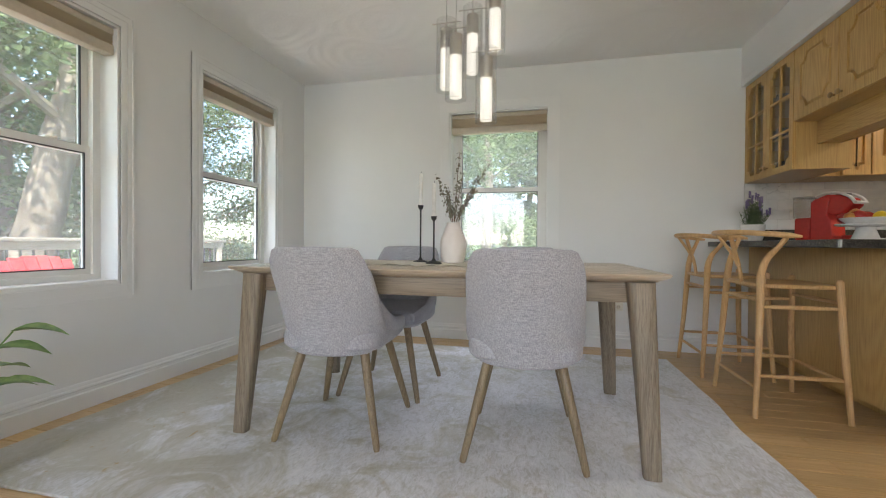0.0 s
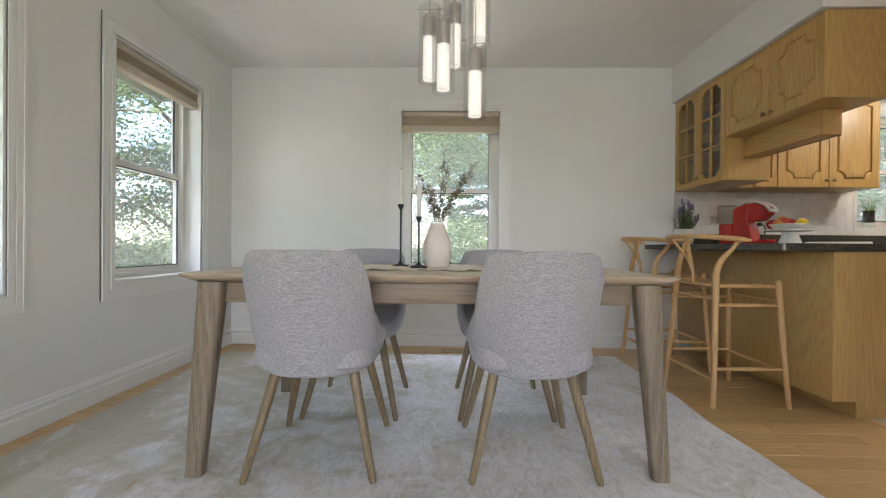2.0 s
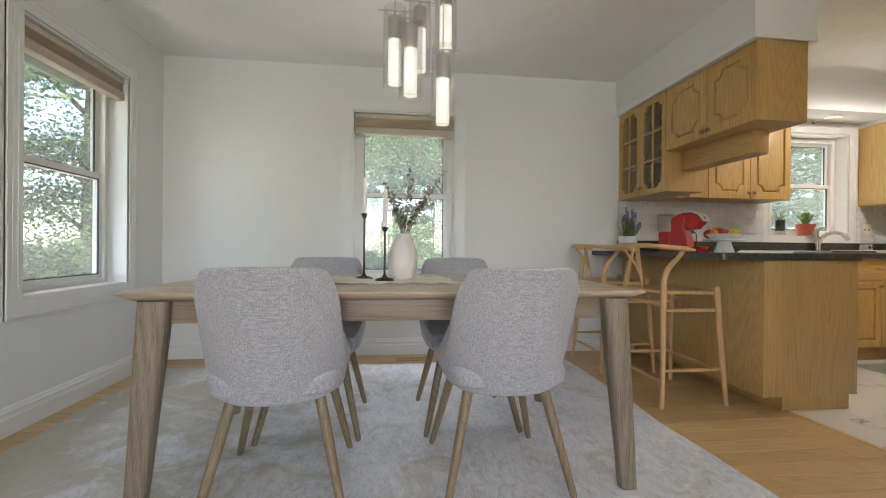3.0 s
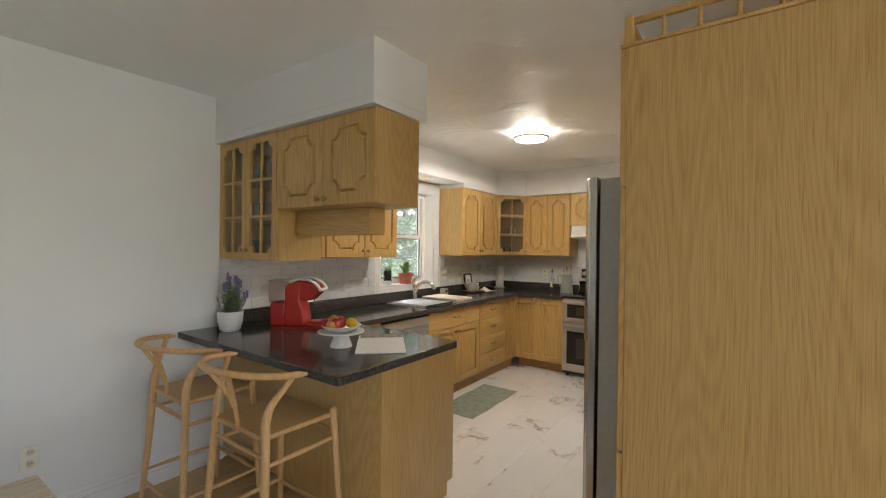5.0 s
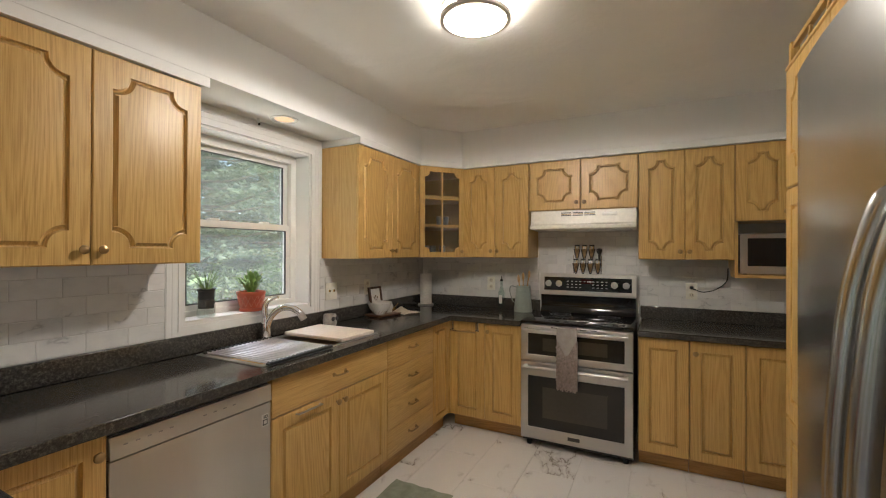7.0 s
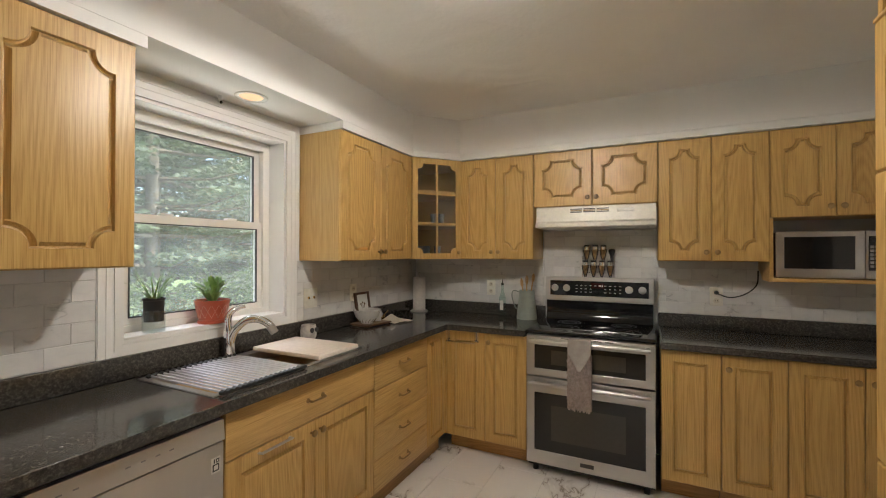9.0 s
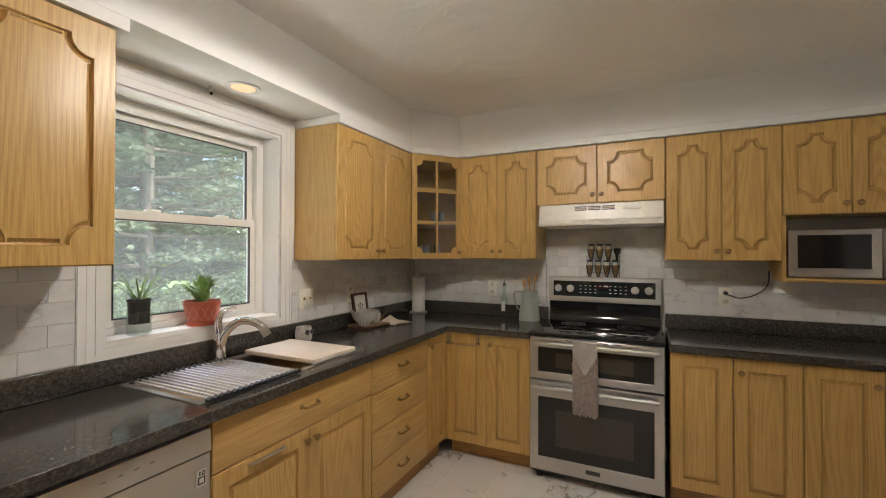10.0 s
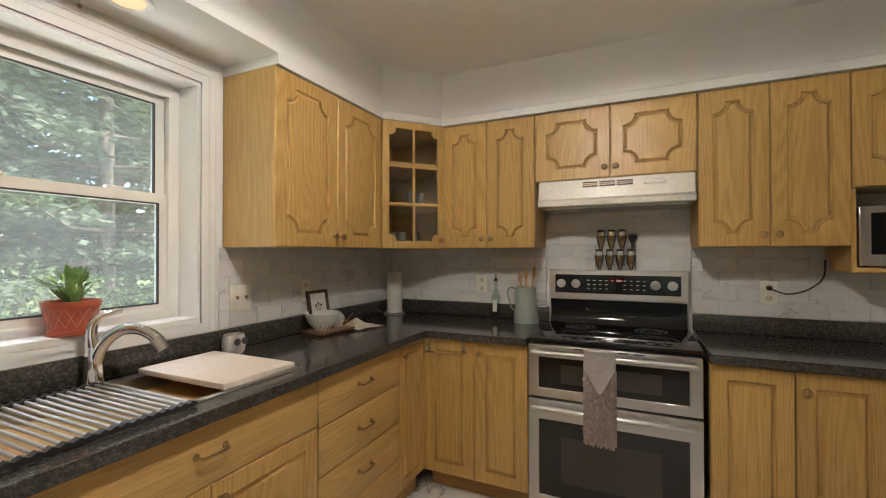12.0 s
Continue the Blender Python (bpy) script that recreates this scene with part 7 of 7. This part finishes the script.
def cards(centres, size, flatness, rng):
    """Many small leaf shapes as one mesh: bent rhombs of chance turn."""
    n = len(centres)
    c = np.array(centres)
    a = rng.normal(size=(n, 3))
    a[:, 2] *= flatness
    a /= np.linalg.norm(a, axis=1)[:, None]
    b = np.cross(a, rng.normal(size=(n, 3)))
    b /= np.linalg.norm(b, axis=1)[:, None]
    k = np.cross(a, b)
    s = size * rng.uniform(0.6, 1.3, size=(n, 1))
    verts = np.stack([c - a * s, c + b * s * 0.5 + k * s * 0.12, c + a * s, c - b * s * 0.5 + k * s * 0.12], axis=1).reshape(-1, 3)
    return verts


def leaf_mesh(name, centres, size, flatness, rng, material):
    verts = cards(centres, size, flatness, rng)
    me = bpy.data.meshes.new(name)
    me.from_pydata(verts.tolist(), [], [(4 * i, 4 * i + 1, 4 * i + 2, 4 * i + 3) for i in range(len(centres))])
    me.materials.append(material)
    return me


def broad_tree(seed, height, spread, leaves, size, crown_from=0.25):
    rng = np.random.default_rng(seed)
    rr = random.Random(seed)
    t = thing("tree", "tall broadleaf tree in full summer leaf", "tree", group="trees round the house")
    bm = solid()
    lean = Vector((rr.uniform(-0.6, 0.6), rr.uniform(-0.6, 0.6), 0))
    path = smooth_path([(0, 0, -0.3), lean * 0.3 + Vector((0, 0, height * 0.35)), lean * 0.8 + Vector((0, 0, height * 0.7)), lean + Vector((0, 0, height * 0.95))], 6)
    r = height * 0.017
    tube(bm, path, r, r * 0.2, 10, [r * (1.25 - 1.05 * i / len(path)) for i in range(len(path))])
    part("trunk", bm, BARK, t)
    centres = []
    for k in range(15):
        f = crown_from + (1 - crown_from) * (k + rr.random()) / 15
        base_ = path[min(int(f * len(path)), len(path) - 1)]
        ang = k * 2.4 + rr.uniform(-0.4, 0.4)
        reach = spread * (0.45 + 0.75 * math.sin(math.pi * min(1, (f - crown_from) / (1 - crown_from) * 0.8 + 0.15)))
        tip = base_ + Vector((math.cos(ang) * reach, math.sin(ang) * reach, reach * rr.uniform(0.05, 0.45)))
        mid = base_.lerp(tip, 0.5) + Vector((0, 0, 0.15 * reach))
        limb = smooth_path([base_, mid, tip], 5)
        bm = solid()
        tube(bm, limb, r * 0.4, r * 0.08, 6)
        part("limb", bm, BARK, t)
        for q in range(6):
            core = limb[3 + q % (len(limb) - 3)] + Vector((rr.gauss(0, 0.3), rr.gauss(0, 0.3), rr.gauss(0, 0.2)))
            cnt = leaves // 90
            pts = rng.normal(size=(cnt, 3)) * np.array([0.42, 0.42, 0.22]) * spread * 0.38 + np.array(core)
            centres += pts.tolist()
    me = leaf_mesh("crown", centres, size, 0.5, rng, BROADLEAF)
    ob = new("crown", me)
    ob.parent = t
    return t


def pine(seed, height, spread, size):
    rng = np.random.default_rng(seed)
    rr = random.Random(seed)
    t = thing("pine_tree", "tall soft-needled pine at the wood's edge", "tree", group="trees round the house")
    bm = solid()
    r = height * 0.012
    tube(bm, [(0, 0, -0.3), (0.05, 0, height * 0.5), (0, 0.05, height)], r, r * 0.2, 10)
    part("trunk", bm, BARK, t)
    centres = []
    k = 0
    z = height * 0.10
    while z < height:
        reach = spread * (1 - (z / height) ** 1.3) + 0.25
        for q in range(5):
            ang = q * 1.2566 + k * 0.7 + rr.uniform(-0.25, 0.25)
            L = reach * rr.uniform(0.7, 1.1)
            d = Vector((math.cos(ang), math.sin(ang), 0))
            tip = Vector((0, 0, z)) + d * L + Vector((0, 0, 0.12 * L))
            if q % 2 == 0:
                bm = solid()
                tube(bm, [(0, 0, z), Vector((0, 0, z)) + d * L * 0.5, tip], r * 0.3, r * 0.06, 5)
                part("limb", bm, BARK, t)
            m_ = int(120 * L)
            u = rng.uniform(0.2, 1.05, size=m_)
            off = rng.normal(size=(m_, 3)) * np.array([0.20, 0.20, 0.05]) * (0.4 + u[:, None])
            centres += (np.array([0, 0, z]) + np.outer(u, np.array(tip - Vector((0, 0, z)))) + off).tolist()
        z += height * 0.045
        k += 1
    me = leaf_mesh("crown", centres, size, 0.25, rng, NEEDLE)
    ob = new("crown", me)
    ob.parent = t
    return t


def shrub(seed, w, h, count, size):
    rng = np.random.default_rng(seed)
    t = thing("shrub", "low leafy shrub at the edge of the lawn", "shrub", group="shrubs round the house")
    p = rng.normal(size=(count, 3))
    p /= np.linalg.norm(p, axis=1)[:, None]
    lump = np.array([noise.noise(Vector((q * 2.2).tolist())) for q in p])
    p *= (rng.uniform(0.55, 1.0, size=(count, 1)) * (1 + 0.5 * lump[:, None]))
    p *= np.array([w, w, h])
    p[:, 2] = np.abs(p[:, 2])
    ob = new("foliage", leaf_mesh("foliage", p.tolist(), size, 0.6, rng, BROADLEAF))
    ob.parent = t
    rr = random.Random(seed)
    for k in range(5):
        bm = solid()
        a = k * 1.25
        tube(bm, [(0, 0, -0.2), (0.3 * w * math.cos(a), 0.3 * w * math.sin(a), h * 0.7)], 0.02, 0.008, 5)
        part("stem", bm, BARK, t)
    return t


def plant_out(proto, spots, seed):
    rr = random.Random(seed)
    first = True
    for x, y in spots:
        s = rr.uniform(0.85, 1.2)
        m = pose(x, y, GZ, 0, 0, rr.uniform(0, 360)) @ Matrix.Scale(s, 4)
        if first:
            proto.matrix_basis = m
            first = False
        else:
            ob = copy_thing(proto, m)
            ob.matrix_basis = m


broad_a = broad_tree(11, 11.0, 3.0, 26000, 0.062, 0.12)
broad_b = broad_tree(12, 9.0, 2.6, 24000, 0.055, 0.06)
pine_a = pine(13, 12.0, 2.7, 0.075)
plant_out(broad_a, [(-9.5, 1.0), (-10.5, 7.0), (-12.5, 4.0), (-14, 10.5), (-16, 0.5), (-3.5, 17.0), (2.0, 19.0), (-9.0, 14.5), (9.5, 20.0), (-14, -5.0), (-18, 6.5), (-1.0, 23.5)], 1)
plant_out(broad_b, [(-7.9, 4.9), (-8.4, 9.0), (-6.2, 12.0), (-11.0, -2.0), (-1.2, 13.5), (1.8, 14.2), (-13, 13.5), (4.5, 17.5), (-16.5, 4.0), (-20, 10.0), (-3.0, 20.5), (-11.5, 1.8)], 2)
plant_out(pine_a, [(5.2, 12.2), (7.2, 10.6), (8.8, 13.4), (6.6, 15.0), (10.8, 11.4), (11.5, 15.5), (4.0, 21.0), (13.5, 12.6), (8.0, 18.0), (0.0, 17.6), (15.5, 17.0), (-17.0, 14.0), (13.0, 20.5)], 3)
bush = shrub(14, 1.5, 1.5, 11000, 0.042)
plant_out(bush, [(-7.2, 2.6), (-7.4, 6.6), (-6.6, 9.8), (-8.2, -0.2), (-4.4, 14.2), (0.4, 15.4), (3.4, 14.0), (-1.6, 15.4), (6.0, 9.6), (8.2, 9.4), (9.6, 10.2), (4.6, 10.8), (-10.2, 3.4), (11.4, 9.6), (-9.0, 11.6), (2.2, 16.2), (13.2, 10.4), (-5.0, 14.2), (-5.5, 9.4), (-6.3, 11.2), (-7.4, 12.8), (-5.0, 11.0), (-4.6, 12.6), (-8.6, 10.4), (-9.6, 12.6), (-0.7, 14.2), (0.8, 13.4), (2.3, 12.4)], 4)
# large leaning maple near the deck
ml = thing("maple_tree", "large leaning maple with a thick grey trunk", "tree", pose(-6.6, 5.0, GZ))
bm = solid()
path = smooth_path([(0.10, -0.10, -0.2), (0, -0.02, 0.6), (0.05, 0.18, 2.0), (0.15, 0.48, 3.6), (0.4, 0.8, 6.0), (0.5, 1.1, 9.0)], 8)
radii = [0.32 - 0.18 * i / (len(path) - 1) + 0.12 * max(0, 1 - i / 6) for i in range(len(path))]
tube(bm, path, 0.3, seg=18, radii=radii)
for v in bm.verts:
    v.co += Vector((noise.noise(v.co * 2.2), noise.noise(v.co * 2.5 + Vector((5, 0, 0))), 0)) * 0.035
part("trunk", bm, BARK, ml)
for a0, a1, rr_ in (((0.25, 0.6, 3.0), (-0.5, -2.2, 4.3), 0.09), ((0.35, 0.85, 4.0), (1.4, -1.5, 5.6), 0.08), ((0.2, 0.5, 2.6), (-1.2, 2.2, 4.2), 0.08)):
    bm = solid()
    p0, p1 = Vector(a0), Vector(a1)
    tube(bm, smooth_path([p0, p0.lerp(p1, 0.5) + Vector((0, 0, 0.35)), p1, p1 + (p1 - p0) * 0.4 + Vector((0, 0, 0.3))], 5), rr_, rr_ * 0.3, 8)
    part("limb", bm, BARK, ml)
rng = np.random.default_rng(15)
cen = rng.normal(size=(60, 3)) * np.array([2.2, 2.6, 1.3]) + np.array([0.3, 0.8, 5.6])
pts = (np.repeat(cen, 260, axis=0) + rng.normal(size=(15600, 3)) * np.array([0.5, 0.5, 0.28]))
ob = new("crown", leaf_mesh("crown", pts.tolist(), 0.062, 0.5, rng, BROADLEAF))
ob.parent = ml

# ---- pieces: tiles and floor boards ----
def tile_mesh(name, w, h, t, material, bev=0.0015):
    bm = solid()
    loft(bm, [[(0, t, 0), (w, t, 0), (w, t, h), (0, t, h)], [(0, bev, 0), (w, bev, 0), (w, bev, h), (0, bev, h)],
              [(bev, 0, bev), (w - bev, 0, bev), (w - bev, 0, h - bev), (bev, 0, h - bev)]])
    bmesh.ops.recalc_face_normals(bm, faces=bm.faces)
    me = bpy.data.meshes.new(name)
    bm.to_mesh(me)
    bm.free()
    me.materials.append(material)
    return me


TW, TH, J = 0.1524, 0.0762, 0.0016
made = {}


def piece(name, w, h, t, material, parent, m):
    key = (name, round(w, 3), round(h, 3))
    if key not in made:
        made[key] = tile_mesh(name, w, h, t, material)
    ob = new(name, made[key])
    ob.parent = parent
    ob.matrix_basis = m
    return ob


def splash(name, label, m, spans):
    """Running-bond tiles over spans (x0, x1, z0, z1), with grout behind."""
    bm = solid()
    for x0, x1, z0, z1 in spans:
        box(bm, x0, x1, 0.0022, 0.0105, z0, z1)
    wl = setting(name, bm, GROUT, label, "backsplash")
    wl.matrix_basis = m
    for x0, x1, z0, z1 in spans:
        r = 0
        z = 0.9165
        while z < z1 - 0.01:
            if z + TH > z0 + 0.005:
                za, zb = max(z, z0), min(z + TH - J, z1)
                x = -0.0762 * (r % 2)
                while x < x1 - 0.004:
                    a, b = max(x, x0), min(x + TW - J, x1)
                    if b - a > 0.008 and zb - za > 0.008:
                        piece("tile", b - a, zb - za, 0.007, MARBLE, wl, Matrix.Translation((a, 0, za)))
                    x += TW
            z += TH
            r += 1
    return wl


splash("backsplash_north", "marble subway tiles between worktop and cabinets", pose(2.0, YN - 0.011, 0),
       [(0.0, 1.448, 0.991, 1.351), (2.464, 3.888, 0.991, 1.351)])
splash("backsplash_east", "marble subway tiles behind the range", pose(XE - 0.011, YN - 0.012, 0, 0, 0, -90),
       [(0.0, 1.135, 0.991, 1.351), (1.137, 1.925, 0.91, 1.72), (1.927, 3.10, 0.991, 1.351)])

# kitchen floor tiles, staggered
FT, FJ = 0.61, 0.002
y, r = 1.17, 0
while y < YN:
    x = 2.222 - 0.305 * (r % 2)
    while x < XE:
        a, b = max(x, 2.222), min(x + FT - FJ, XE)
        yb = min(y + 0.305 - FJ, YN)
        if b - a > 0.02:
            piece("floor_tile", b - a, yb - y, 0.004, FLOORTILE, floor_tile, Matrix.Translation((a, y, 0.0)) @ Matrix.Rotation(radians(-90), 4, "X"))
        x += FT
    y += 0.305
    r += 1
bm = solid()
prism(bm, [(2.192, 0.0), (2.228, 0.0), (2.222, 0.005), (2.198, 0.005)], "y", 1.0, 2.86)
setting("threshold", bm, PLANK, "thin wooden strip between oak and tile floors", "trim")
# oak strips
rnd = random.Random(3)
y = -0.2
while y < YN:
    x = XW - rnd.uniform(0, 0.9)
    while x < 2.19:
        L = rnd.choice([0.75, 0.95, 1.2, 1.4])
        a, b = max(x, XW), min(x + L - 0.001, 2.191)
        yb = min(y + 0.108, YN)
        if b - a > 0.03 and yb - y > 0.01:
            piece("floor_board", round(b - a, 2) - 0.0008, yb - y - 0.0008, 0.006, PLANK, floor_wood, Matrix.Translation((a, y, 0.0)) @ Matrix.Rotation(radians(-90), 4, "X"))
        x += L
    y += 0.109
